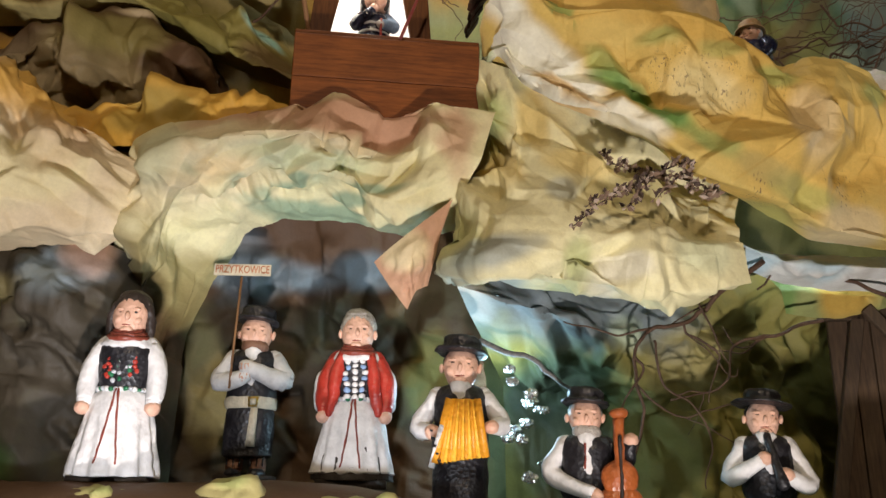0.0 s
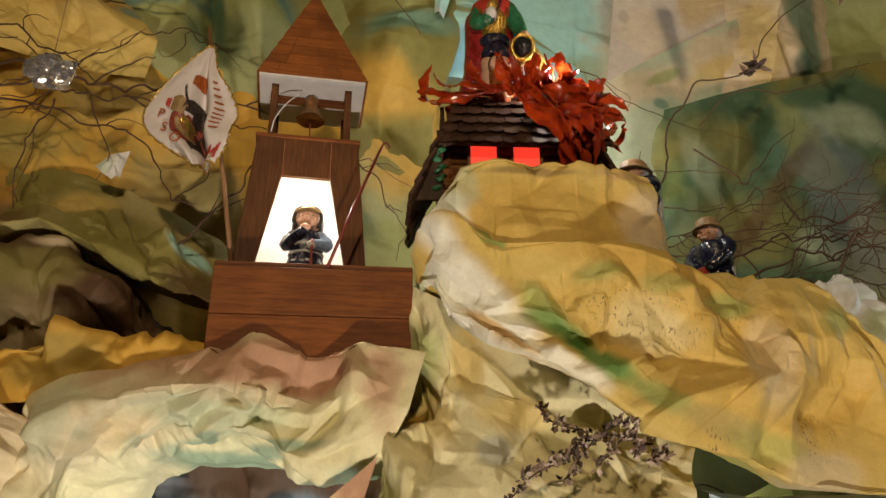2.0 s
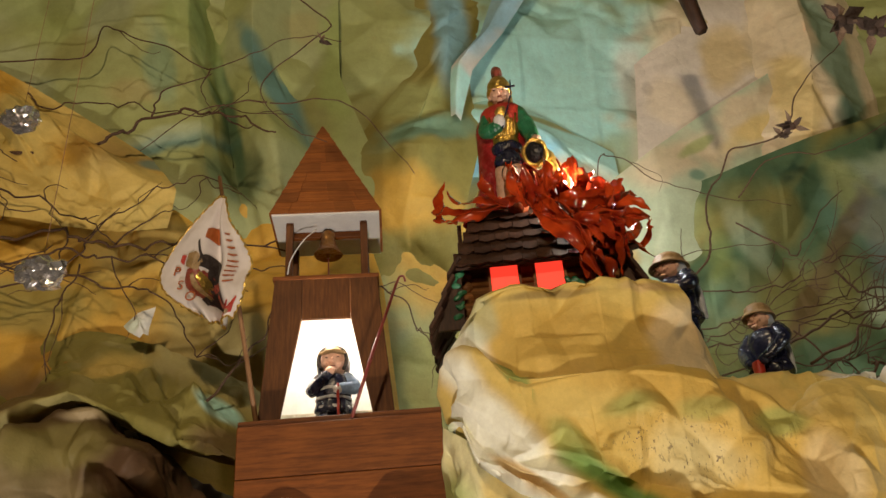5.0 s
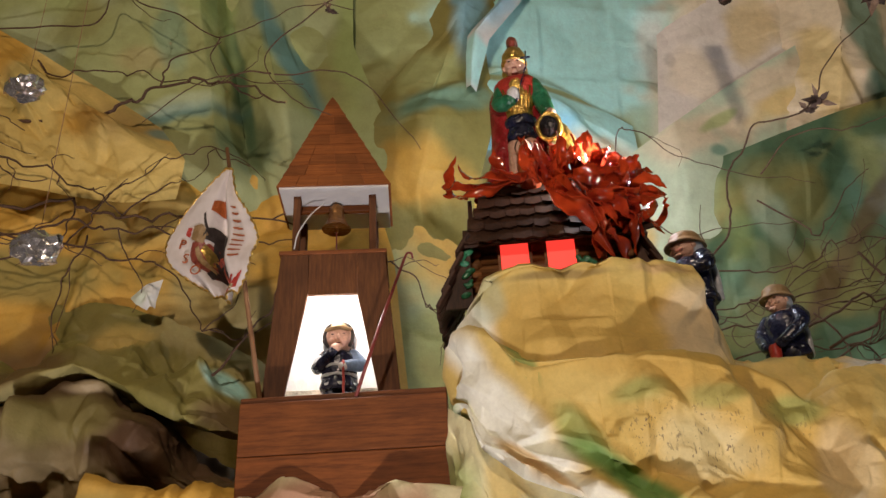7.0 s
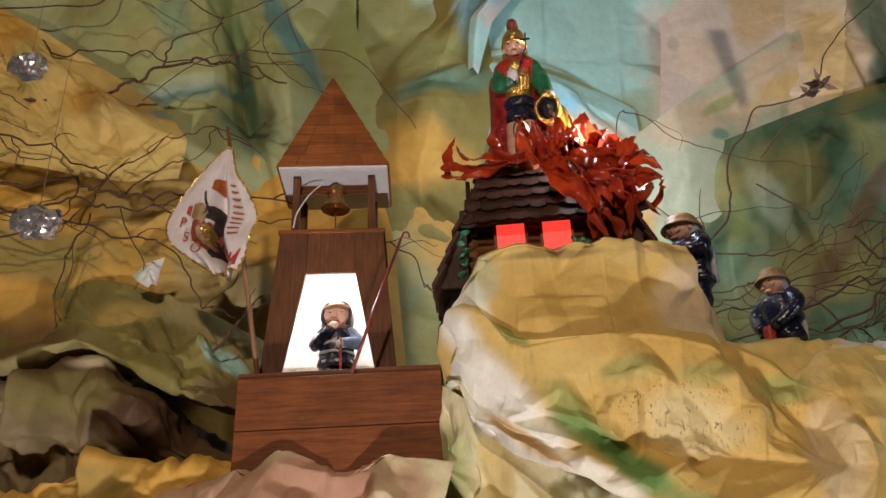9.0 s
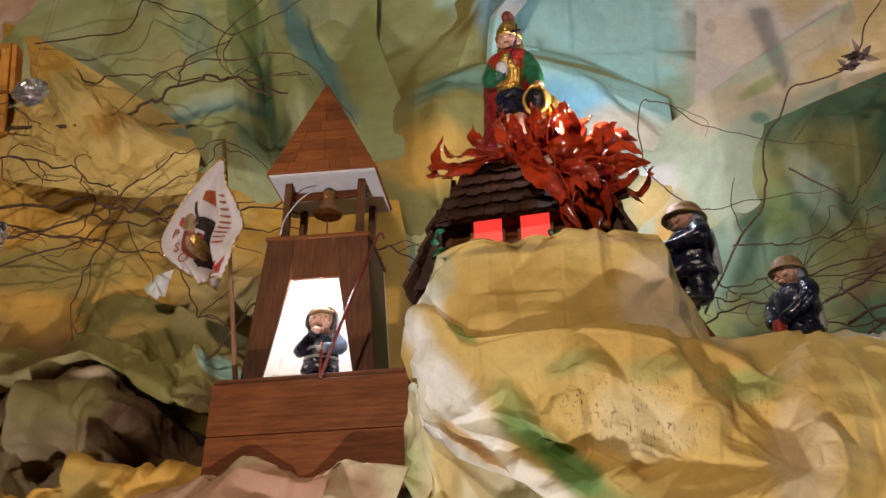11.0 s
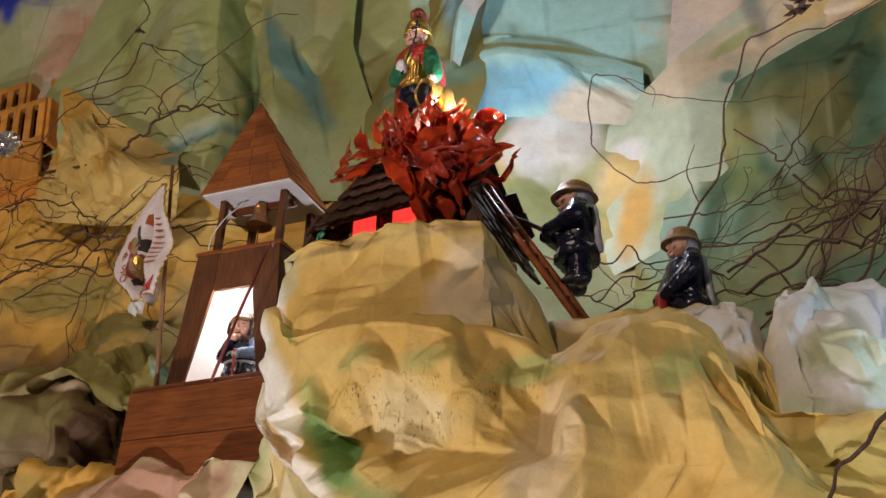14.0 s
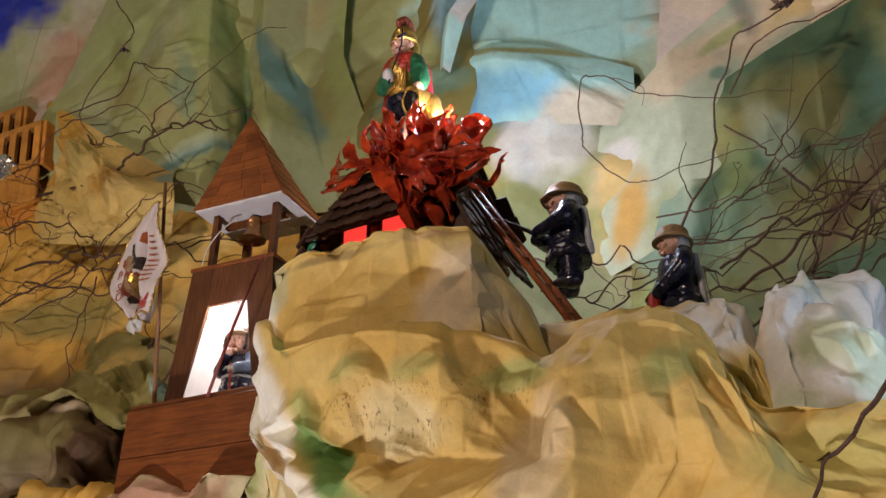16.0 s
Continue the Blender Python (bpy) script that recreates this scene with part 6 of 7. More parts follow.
def watchman(m):
    """The small fireman with a large head who stands in the tower's opening."""
    c = Carving()
    for k in (-1, 1):
        c.limb([(k * 1.5, 0, 5.0), (k * 1.6, -0.1, 1.0)], [1.6, 1.5], "navy")
        c.ball((k * 1.6, -0.8, 0.6), (1.3, 1.9, 0.7), "black")
    c.lathe([(1.2, 12.6), (3.0, 12.0), (3.7, 10.0), (3.6, 6.5), (3.9, 4.0), (1.0, 3.8)], "navy", 1, 0.8, pleats=7, depth=0.05)
    for z in (8.9, 6.9, 4.9):
        c.lathe([(3.55, z + 0.28), (3.72, z + 0.24), (3.76, z - 0.24), (3.6, z - 0.28)], "stripe", 1.02, 0.84)
    c.limb([(-3.0, 0, 11.4), (-4.3, -1.2, 8.8), (-0.8, -3.4, 11.6)], [1.5, 1.4, 1.0], "navy")
    c.limb([(-3.7, -0.6, 10.1), (-4.0, -1.0, 9.5)], [1.62, 1.6], "stripe")
    c.ball((-0.4, -3.6, 12.2), (1.1, 0.9, 1.0), "skin", nu=12, nv=8)
    c.limb([(3.0, 0, 11.4), (4.3, -1.2, 9.2), (1.8, -3.4, 8.4)], [1.6, 1.5, 1.1], "blueglove")
    c.ball((1.2, -3.8, 8.1), (1.05, 0.9, 0.95), "white", nu=12, nv=8)
    c.limb([(1.3, -4.4, 9.0), (1.3, -4.0, 0.8)], [0.28, 0.28], "red", 8)
    c.ball((0, -0.1, 15.4), (3.0, 2.7, 3.2), "skin", power=0.92)
    face(c, 15.2, -2.7, 1.35)
    for k in (-1, 1):
        c.ball((k * 3.0, 0.2, 14.8), (0.6, 1.2, 1.9), "stripe", nu=12, nv=8)
    c.ball((0, 0.9, 15.6), (3.3, 2.5, 3.0), "base")
    c.lathe([(0.2, 2.3), (1.6, 2.1), (2.7, 1.2), (3.0, 0.2), (2.6, -0.4), (0.3, -0.4)], "tan", 1, 1, (0, 0.3, 16.9))
    ring = [(3.05 * math.cos(a), -1.5 - 0.5 * math.cos(a) ** 2, 15.4 + 3.1 * math.sin(a)) for a in np.linspace(-0.7, math.pi + 0.7, 18)]
    c.limb(ring, [0.42] * 18, "base", 8)
    c.limb([(-2.7, -2.1, 16.8), (0, -3.1, 17.2), (2.7, -2.1, 16.8)], [0.35, 0.4, 0.35], "tan", 8)
    c.done("carved_fireman", m, "carved fireman statue in striped coat standing in the lit opening", "statue", 0.0067)


def saint():
    c = Carving()
    c.lathe([(0.6, 20.2), (2.8, 19.6), (4.6, 17.8), (4.9, 12.0), (5.2, 5.0), (5.4, 0.5), (0.6, 0.2)], "cape", 1, 0.58, (-0.5, 1.3, 0))
    c.lathe([(1.0, 20.0), (2.7, 19.0), (2.9, 16.5), (2.3, 13.5), (2.6, 12.0), (0.8, 11.8)], "gold", 1, 0.8, (0, -0.6, 0))
    for k in range(9):
        c.box((-2.0 + 0.5 * k, -2.6 + 0.05 * abs(k - 4), 15.6), (0.32, 0.3, 3.6), "gold", (0, (k - 4) * 2, 0))
    c.lathe([(2.5, 12.8), (2.7, 12.2), (2.6, 11.5), (2.4, 11.3)], "navy", 1.02, 0.85, (0, -0.6, 0))
    c.lathe([(2.2, 11.6), (2.5, 10.4), (2.6, 9.2), (0.8, 9.0)], "navy", 1, 0.85, (0, -0.6, 0), pleats=10, depth=0.1)
    for s in (-1, 1):
        c.limb([(s * 1.3, -0.9, 8.4), (s * 1.5, -1.4, 4.6), (s * 1.6, -1.0, 0.8)], [1.3, 1.1, 0.9], "skin")
        c.lathe([(1.1, 4.2), (1.25, 3.4), (1.15, 1.0), (1.3, 0.0)], "gold", 1, 1, (s * 1.6, -1.1, 0))
    c.limb([(-2.6, -0.6, 18.4), (-3.2, -1.8, 15.4), (-0.8, -3.4, 15.0)], [1.2, 1.2, 0.9], "green")
    c.ball((-0.5, -3.6, 15.6), (1.1, 0.9, 1.2), "white")
    c.limb([(2.8, -0.6, 18.2), (4.3, -1.2, 14.6), (4.9, -2.6, 12.0)], [1.5, 1.45, 1.0], "green")
    c.ball((5.2, -3.1, 11.6), (0.95, 0.95, 0.9), "skin")
    c.lathe([(1.7, 3.6), (1.9, 3.4), (2.0, 2.8), (1.7, 0.2), (0.5, 0.0)], "gold", 1, 1, (5.4, -0.6, 9.9), turn=(102, 0, -12))
    # black disc stands in for the shade inside the solid bucket
    c.lathe([(1.45, 3.95), (1.5, 3.8), (1.4, 3.5)], "black", 1, 1, (5.4, -0.6, 9.9), turn=(102, 0, -12))
    c.lathe([(1.55, 3.7), (1.75, 3.95), (2.1, 3.9), (2.2, 3.6), (2.0, 3.3)], "gold", 1, 1, (5.4, -0.6, 9.9), turn=(102, 0, -12))
    c.limb([(6.4, -1.2, 9.4), (7.4, -2.0, 7.0), (7.6, -2.2, 5.0)], [1.5, 1.3, 0.7], "gold")
    c.limb([(-3.0, 1.0, 10.0), (-4.2, 0.6, 4.5), (-6.2, 0.2, 1.6), (-8.6, 0.0, 1.4)], [2.0, 2.3, 1.7, 0.5], "cape")
    c.limb([(2.8, 1.2, 11.0), (3.4, 1.0, 5.0), (3.8, 0.6, 1.0)], [1.8, 2.0, 1.6], "cape")
    c.limb([(0.2, -3.2, 4.6), (0.6, -3.0, 1.4)], [1.5, 1.9], "fiddle")
    c.ball((0.1, -3.6, 6.4), (1.35, 1.3, 1.5), "skin", nu=14, nv=10)
    c.ball((0.1, -3.0, 7.0), (1.5, 1.4, 1.3), "darkhair", nu=14, nv=10)
    c.lathe([(1.6, 20.4), (3.6, 19.5), (4.1, 18.2), (3.9, 16.4), (2.6, 15.8)], "red", 1, 0.68, (0, -0.1, 0))
    c.limb([(0, -0.2, 19.2), (0, -0.2, 20.8)], [1.15, 1.1], "skin")
    c.ball((0, -0.3, 22.2), (1.75, 1.8, 2.2), "skin")
    face(c, 22.1, -2.05, 0.85)
    c.lathe([(0.2, 26.0), (1.3, 25.6), (2.05, 24.4), (2.2, 23.2), (2.35, 22.9), (2.1, 22.7)], "gold", 1, 1.05, (0, 0.1, 0))
    c.lathe([(2.1, 23.3), (2.25, 21.8), (2.2, 19.9), (1.4, 19.5)], "gold", 1, 0.75, (0, 0.9, 0))
    c.limb([(0, -1.2, 26.0), (0, 0.2, 27.2), (0, 1.6, 26.2), (0, 2.2, 24.0)], [0.7, 1.0, 0.95, 0.6], "coral")
    c.limb([(-0.2, -3.9, 14.2), (1.9, -3.3, 20.0)], [0.14, 0.14], "navy", 6)
    c.box((2.2, -3.2, 21.4), (0.2, 0.2, 3.0), "navy", (0, 6, 0))
    c.box((2.2, -3.2, 21.8), (1.7, 0.2, 0.2), "navy", (0, 6, 0))
    c.done("carved_saint", pose(0.2100, 1.222, 2.501, 3, 0, -2) @ Matrix.Diagonal((0.84, 0.9, 1, 1)), "carved patron statue in red cape and golden helmet with bucket", "statue", 0.0111)


figures()
saint()
fireman("carved_fireman", pose(0.432, 1.282, 2.288, 0, 0, -58) @ Matrix.Diagonal((1.25, 1.2, 0.90, 1)), "carved fireman statue in tan helmet climbing beside the ladder", scale=0.0078, tool="axe")
fireman("carved_fireman", pose(0.556, 1.33, 2.238, 0, 0, -50) @ Matrix.Diagonal((1.3, 1.25, 1.12, 1)), "carved crouching fireman statue in tan helmet with red canister", kneel=True, scale=0.0062, tool="hose")
watchman(pose(-0.080, 1.20, 2.199, 0, 0, 10))

# ---- sign, flag, ladder, hook ----


def words(name, text, size, m, material, parent, extrude=0.0004):
    cu = bpy.data.curves.new(name, "FONT")
    cu.body, cu.size, cu.extrude, cu.align_x, cu.align_y = text, size, extrude, "CENTER", "CENTER"
    tmp = bpy.data.objects.new(name, cu)
    scene.collection.objects.link(tmp)
    bpy.context.view_layer.update()
    me = bpy.data.meshes.new_from_object(tmp.evaluated_get(bpy.context.evaluated_depsgraph_get()))
    bpy.data.objects.remove(tmp)
    me.materials.clear()
    me.materials.append(material)
    ob = new(name, me)
    ob.parent = parent
    ob.matrix_basis = m
    return ob


def sign():
    sg = thing("village_sign", pose(-0.2465, 1.188, 1.70, 0, 0, 2), "small cream board sign on a thin stick with brown lettering", "sign")
    part("board", block((0.079, 0.003, 0.0165), (0, 0, 0.1645), 0.0005), M["belt"], sg)
    tube("stick", [(-0.001, 0.003, 0.156), (-0.0035, 0.002, 0.05), (-0.004, 0.0, 0.0)], [0.0017] * 3, STICK, sg)
    words("lettering", "PRZYTKOWICE", 0.0155, pose(0, -0.0019, 0.1645, 90, 0, 0) @ Matrix.Diagonal((0.70, 1, 1, 1)), M["fiddle"], sg)


sign()


def flag():
    fl = thing("brigade_flag", pose(-0.163, 1.125, 2.188), "white gold-fringed brigade banner with painted emblem on a pole", "flag")
    bottom, top = Vector((0, 0, 0.0)), Vector((-0.081, 0.008, 0.425))
    tube("pole", [bottom, bottom.lerp(top, 0.5), top], [0.0036, 0.0034, 0.003], STICK, fl)
    # cloth hung by one corner: left lobe wide and rounded, right lobe folded forward, a deep fold between
    left = spline([(-0.070, 0.373), (-0.098, 0.338), (-0.134, 0.296), (-0.153, 0.258), (-0.142, 0.220), (-0.104, 0.186), (-0.076, 0.166)], 60)
    right = spline([(-0.060, 0.370), (-0.050, 0.325), (-0.030, 0.291), (-0.015, 0.252), (-0.021, 0.225), (-0.024, 0.190), (-0.040, 0.166)], 60)
    n, k = 60, 49
    P = np.zeros((n, k, 3))
    for i in range(n):
        v = i / (n - 1)
        for j in range(k):
            u = j / (k - 1)
            body = math.sin(min(1, v * 1.4) * 1.57)
            crease = math.exp(-((u - 0.60) / 0.075) ** 2)
            y = -0.012 + body * (0.030 * crease - 0.016 * math.exp(-((u - 0.76) / 0.10) ** 2) - 0.010 * math.exp(-((u - 0.34) / 0.2) ** 2) + 0.004 * math.sin(u * 21 + v * 5) * v + 0.003 * math.sin(u * 9 - v * 13))
            x, z = left[i] * (1 - u) + right[i] * u
            P[i, j] = (x, y - 0.003 * math.sin(v * 9), z - 0.010 * math.sin(u * 3.14) * v + 0.003 * math.sin(u * 16) * v)
    idx = np.arange(n * k).reshape(n, k)
    q = np.stack([idx[:-1, :-1], idx[1:, :-1], idx[1:, 1:], idx[:-1, 1:]], -1).reshape(-1, 4)
    me = bpy.data.meshes.new("cloth")
    me.from_pydata(P.reshape(-1, 3).tolist(), [], q.tolist())
    me.materials.append(FLAGCLOTH)
    me.shade_smooth()
    cloth = new("cloth", me)
    cloth.parent = fl
    sol = cloth.modifiers.new("thick", "SOLIDIFY")
    sol.thickness = 0.001
    e = np.concatenate([P[:, 0], P[-1, 1:], P[-2::-1, -1], P[0, -2:0:-1]])
    e = e + np.stack([np.sin(np.arange(len(e)) * 2.1), np.cos(np.arange(len(e)) * 1.7), np.sin(np.arange(len(e)) * 2.9)], 1) * 0.0009
    tube("fringe", e, [0.0015 + 0.0007 * math.sin(a * 1.9) for a in range(len(e))], M["gold"], cloth, 6, "gold thread fringe")

    def on(u, v, lift=0.0016):
        a, b = np.clip(v, 0, 1) * (n - 1), np.clip(u, 0, 1) * (k - 1)
        i, j = min(int(a), n - 2), min(int(b), k - 2)
        f, g = a - i, b - j
        p = P[i, j] * (1 - f) * (1 - g) + P[i + 1, j] * f * (1 - g) + P[i, j + 1] * (1 - f) * g + P[i + 1, j + 1] * f * g
        return Vector(p) - Vector((0, lift, 0))

    def patch(name, spine, widths, material, lift=0.0016):
        """A painted stroke that follows the cloth's folds."""
        s, w = spline(spine, 14), np.interp(np.linspace(0, 1, 14), np.linspace(0, 1, len(widths)), widths)
        rows = []
        for i in range(14):
            d = s[min(i + 1, 13)] - s[max(i - 1, 0)]
            o = np.array((-d[1], d[0])) / (np.linalg.norm(d) + 1e-9)
            rows.append([on(*(s[i] + o * w[i] * t), lift + 0.0003 * math.sin(i * 2.3)) for t in np.linspace(-1, 1, 6)])
        bm = bmesh.new()
        vs = [[bm.verts.new(p) for p in r] for r in rows]
        for i in range(13):
            for j in range(5):
                bm.faces.new((vs[i][j], vs[i][j + 1], vs[i + 1][j + 1], vs[i + 1][j]))
        ob = part(name, bm, material, cloth)
        s = ob.modifiers.new("thick", "SOLIDIFY")
        s.thickness = 0.0004

    patch("emblem", [(0.38, 0.50), (0.40, 0.60), (0.52, 0.68), (0.56, 0.80)], [0.06, 0.11, 0.13, 0.09], M["coral"])
    patch("emblem", [(0.44, 0.47), (0.55, 0.46), (0.60, 0.55), (0.60, 0.74)], [0.03, 0.06, 0.08, 0.07], M["darkhair"], 0.0022)
    patch("emblem", [(0.30, 0.44), (0.40, 0.46), (0.46, 0.50)], [0.04, 0.06, 0.04], M["tan"], 0.0022)
    patch("emblem", [(0.22, 0.43), (0.28, 0.44)], [0.022, 0.030], M["red"], 0.0024)
    patch("emblem", [(0.44, 0.56), (0.50, 0.62), (0.50, 0.70)], [0.03, 0.05, 0.03], M["gold"], 0.0026)
    patch("emblem", [(0.38, 0.55), (0.42, 0.66), (0.52, 0.76)], [0.02, 0.03, 0.02], M["tan"], 0.0026)
    patch("emblem", [(0.42, 0.80), (0.52, 0.77), (0.62, 0.80)], [0.03, 0.04, 0.03], M["darkhair"], 0.0026)
    patch("emblem", [(0.46, 0.27), (0.58, 0.26), (0.70, 0.28)], [0.03, 0.05, 0.04], M["fiddle"], 0.0022)
    patch("emblem", [(0.40, 0.32), (0.45, 0.40), (0.50, 0.46)], [0.012, 0.012, 0.012], M["darkhair"], 0.0024)
    for a, b in ((0.66, 0.93), (0.74, 0.88), (0.80, 0.92), (0.88, 0.88)):
        patch("painted_flame", [(a, 0.97), (a - 0.01, b), (a + 0.04, b - 0.06)], [0.05, 0.04, 0.008], M["red"], 0.0022)
    patch("painted_flame", [(0.70, 0.97), (0.78, 0.93), (0.86, 0.97)], [0.02, 0.025, 0.02], M["tan"], 0.003)
    for ch, u, v, turn in (("O", 0.30, 0.74, -68), ("S", 0.235, 0.63, -62), ("P", 0.20, 0.52, -58)):
        words("lettering", ch, 0.021, Matrix.Translation(on(u, v, 0.0035)) @ pose(0, 0, 0, 90, turn + 90 - 20, 0), M["fiddle"], cloth)
    for i in range(9):
        v = 0.30 + 0.048 * i
        patch("faded_mark", [(0.78 + 0.02 * math.sin(v * 7), v), (0.82 + 0.02 * math.sin(v * 7), v + 0.004), (0.865, v)], [0.004, 0.008, 0.004], M["fiddle"], 0.0022)


FLAGCLOTH = painted("banner_cloth", (0.66, 0.60, 0.56), 0.8, 0.10, 25)
flag()


def ladder():
    ld = thing("ladder", pose(0, 0, 0), "dark brown wooden ladder leaning on the house roof", "ladder")
    top, bot = Vector((0.312, 1.205, 2.47)), Vector((0.443, 1.262, 2.236))
    side = Vector((0.004, 0.018, 0.003))
    for s in (-1, 1):
        tube("rail", [bot + side * s * 0.62, top + side * s * 0.62], [0.0046, 0.0042], M["fiddle"], ld, 8)
    for k in range(11):
        p = bot.lerp(top, (k + 0.6) / 11.5)
        tube("rung", [p - side * 0.62, p + side * 0.62], [0.002, 0.002], LOGWOOD, ld, 6)


ladder()
hook = thing("fire_hook", pose(0, 0, 0), "thin red-brown stick with a hooked end leaning on the tower", "hook")
tube("stick", [(-0.032, 1.108, 2.186), (0.0, 1.11, 2.28), (0.034, 1.115, 2.375)], [0.0024, 0.0023, 0.002], REDSTICK, hook)
tube("hook_end", spline([(0.034, 1.115, 2.374), (0.038, 1.114, 2.382), (0.044, 1.113, 2.381), (0.046, 1.113, 2.373)], 10), [0.0016] * 10, REDSTICK, hook)

# ---- red foil flames ----


def tongue(rng, path, width, parent, barbs=2.0):
    """A ribbon of stiff red foil cut to a pointed tongue: creased along its middle, barbed edges, crumpled."""
    n, k = 30, 9
    p = spline(path, n)
    d = np.gradient(p, axis=0)
    d /= np.linalg.norm(d, axis=1)[:, None] + 1e-9
    tilt = rng.uniform(-0.6, 0.6)
    out = np.array([math.sin(tilt), -math.cos(tilt), rng.uniform(0.0, 0.5)])
    ph, crease = rng.uniform(0, 1), rng.uniform(0.3, 0.8) * rng.choice((-1, 1, 1))
    P = np.zeros((n, k, 3))
    for i in range(n):
        t = i / (n - 1)
        side = np.cross(d[i], out)
        side /= np.linalg.norm(side) + 1e-9
        up = np.cross(side, d[i])
        twist = 0.9 * math.sin(3.0 * t + 6.28 * ph)
        s2, u2 = side * math.cos(twist) + up * math.sin(twist), up * math.cos(twist) - side * math.sin(twist)
        w = width * min(1.0, 0.45 + 2.2 * t) * (1 - t ** 2.2) ** 0.8 + 0.0003
        for j in range(k):
            u = j / (k - 1) * 2 - 1
            saw = (barbs * t + ph + (0.4 if u > 0 else 0.0)) % 1.0
            e = u * (1 - 0.5 * (1 - saw) * abs(u) ** 2 * min(1, t * 4))
            P[i, j] = p[i] + s2 * w * e + u2 * w * crease * (abs(u) - 0.4)
    Q = P.reshape(-1, 3)
    off = rng.uniform(0, 20)
    Q = Q + np.stack([vnoise(Q * 55 + off + 7 * a) for a in range(3)], 1) * 0.0050 + np.stack([vnoise(Q * 130 + off + 5 * a) for a in range(3)], 1) * 0.0022
    idx = np.arange(n * k).reshape(n, k)
    q = np.stack([idx[:-1, :-1], idx[:-1, 1:], idx[1:, 1:], idx[1:, :-1]], -1).reshape(-1, 4)
    me = bpy.data.meshes.new("foil_flame")
    me.from_pydata(Q.tolist(), [], q.tolist())
    me.materials.append(FOIL)
    me.shade_smooth()
    ob = new("foil_flame", me)
    ob.parent = parent
    s = ob.modifiers.new("thick", "SOLIDIFY")
    s.thickness = 0.0006
    return ob


def flames():
    rng = random.Random(12)
    fl = thing("flames", pose(0, 0, 0), "glossy red foil tongues curled into flames on the house roof", "flames")
    # along the ridge, ending in an upturned curl
    for path, w in (([(0.225, 1.172, 2.512), (0.165, 1.168, 2.508), (0.115, 1.18, 2.516), (0.090, 1.19, 2.545), (0.108, 1.19, 2.580)], 0.021),
                    ([(0.19, 1.165, 2.515), (0.135, 1.17, 2.500), (0.100, 1.18, 2.505), (0.092, 1.187, 2.535)], 0.017),
                    ([(0.21, 1.15, 2.50), (0.165, 1.15, 2.515), (0.125, 1.17, 2.525), (0.112, 1.185, 2.56)], 0.014),
                    ([(0.20, 1.14, 2.492), (0.176, 1.135, 2.51), (0.166, 1.14, 2.550)], 0.014),
                    ([(0.22, 1.135, 2.49), (0.208, 1.125, 2.515), (0.212, 1.13, 2.558)], 0.013),
                    ([(0.235, 1.13, 2.48), (0.238, 1.115, 2.51), (0.226, 1.12, 2.545)], 0.014),
                    ([(0.22, 1.16, 2.50), (0.222, 1.14, 2.53), (0.205, 1.14, 2.565)], 0.012),
                    # the large tongue that hangs over the eaves, and those that sweep to the gable
                    ([(0.222, 1.145, 2.51), (0.25, 1.115, 2.46), (0.285, 1.10, 2.40), (0.309, 1.103, 2.336)], 0.027),
                    ([(0.26, 1.135, 2.49), (0.29, 1.11, 2.44), (0.30, 1.098, 2.39), (0.322, 1.10, 2.352)], 0.020),
                    ([(0.245, 1.125, 2.45), (0.30, 1.105, 2.425), (0.35, 1.12, 2.430), (0.400, 1.165, 2.452)], 0.025),
                    ([(0.28, 1.14, 2.47), (0.33, 1.125, 2.445), (0.365, 1.14, 2.41), (0.390, 1.15, 2.384)], 0.020),
                    ([(0.30, 1.14, 2.44), (0.340, 1.125, 2.405), (0.372, 1.145, 2.425), (0.386, 1.18, 2.472)], 0.019),
                    ([(0.27, 1.13, 2.48), (0.32, 1.12, 2.47), (0.36, 1.14, 2.475), (0.388, 1.17, 2.495)], 0.020),
                    ([(0.35, 1.16, 2.42), (0.385, 1.17, 2.415), (0.407, 1.18, 2.460)], 0.006),
                    # upright ones round the bulb
                    ([(0.285, 1.20, 2.51), (0.292, 1.195, 2.55), (0.299, 1.21, 2.597)], 0.012),
                    ([(0.31, 1.20, 2.50), (0.335, 1.205, 2.545), (0.362, 1.22, 2.540)], 0.019),
                    ([(0.33, 1.19, 2.48), (0.365, 1.19, 2.51), (0.350, 1.20, 2.548)], 0.017),
                    ([(0.30, 1.15, 2.47), (0.313, 1.14, 2.51), (0.334, 1.15, 2.532)], 0.017),
                    ([(0.26, 1.165, 2.50), (0.268, 1.155, 2.53), (0.258, 1.165, 2.565)], 0.012),
                    ([(0.275, 1.15, 2.49), (0.285, 1.13, 2.52), (0.280, 1.14, 2.556)], 0.013)):
        tongue(rng, path, w, fl, 2.0 if w > 0.015 else 1.2)
    # smaller scraps that fill the heap
    for k in range(22):
        t = (k + rng.uniform(-0.4, 0.4)) / 21
        a = Vector((0.225 + 0.125 * t, 1.150 + rng.uniform(-0.015, 0.03), 2.500 - 0.045 * t + rng.uniform(-0.03, 0.02)))
        ang, ln = rng.uniform(-1.6, 2.2), rng.uniform(0.035, 0.065)
        b = a + Vector((math.cos(ang) * ln, rng.uniform(-0.035, 0.0), math.sin(ang) * ln))
        m = (a + b) / 2 + Vector((rng.uniform(-0.012, 0.012), -0.016, rng.uniform(-0.012, 0.012)))
        tongue(rng, [a, m, b], rng.uniform(0.009, 0.016), fl, 1.4)
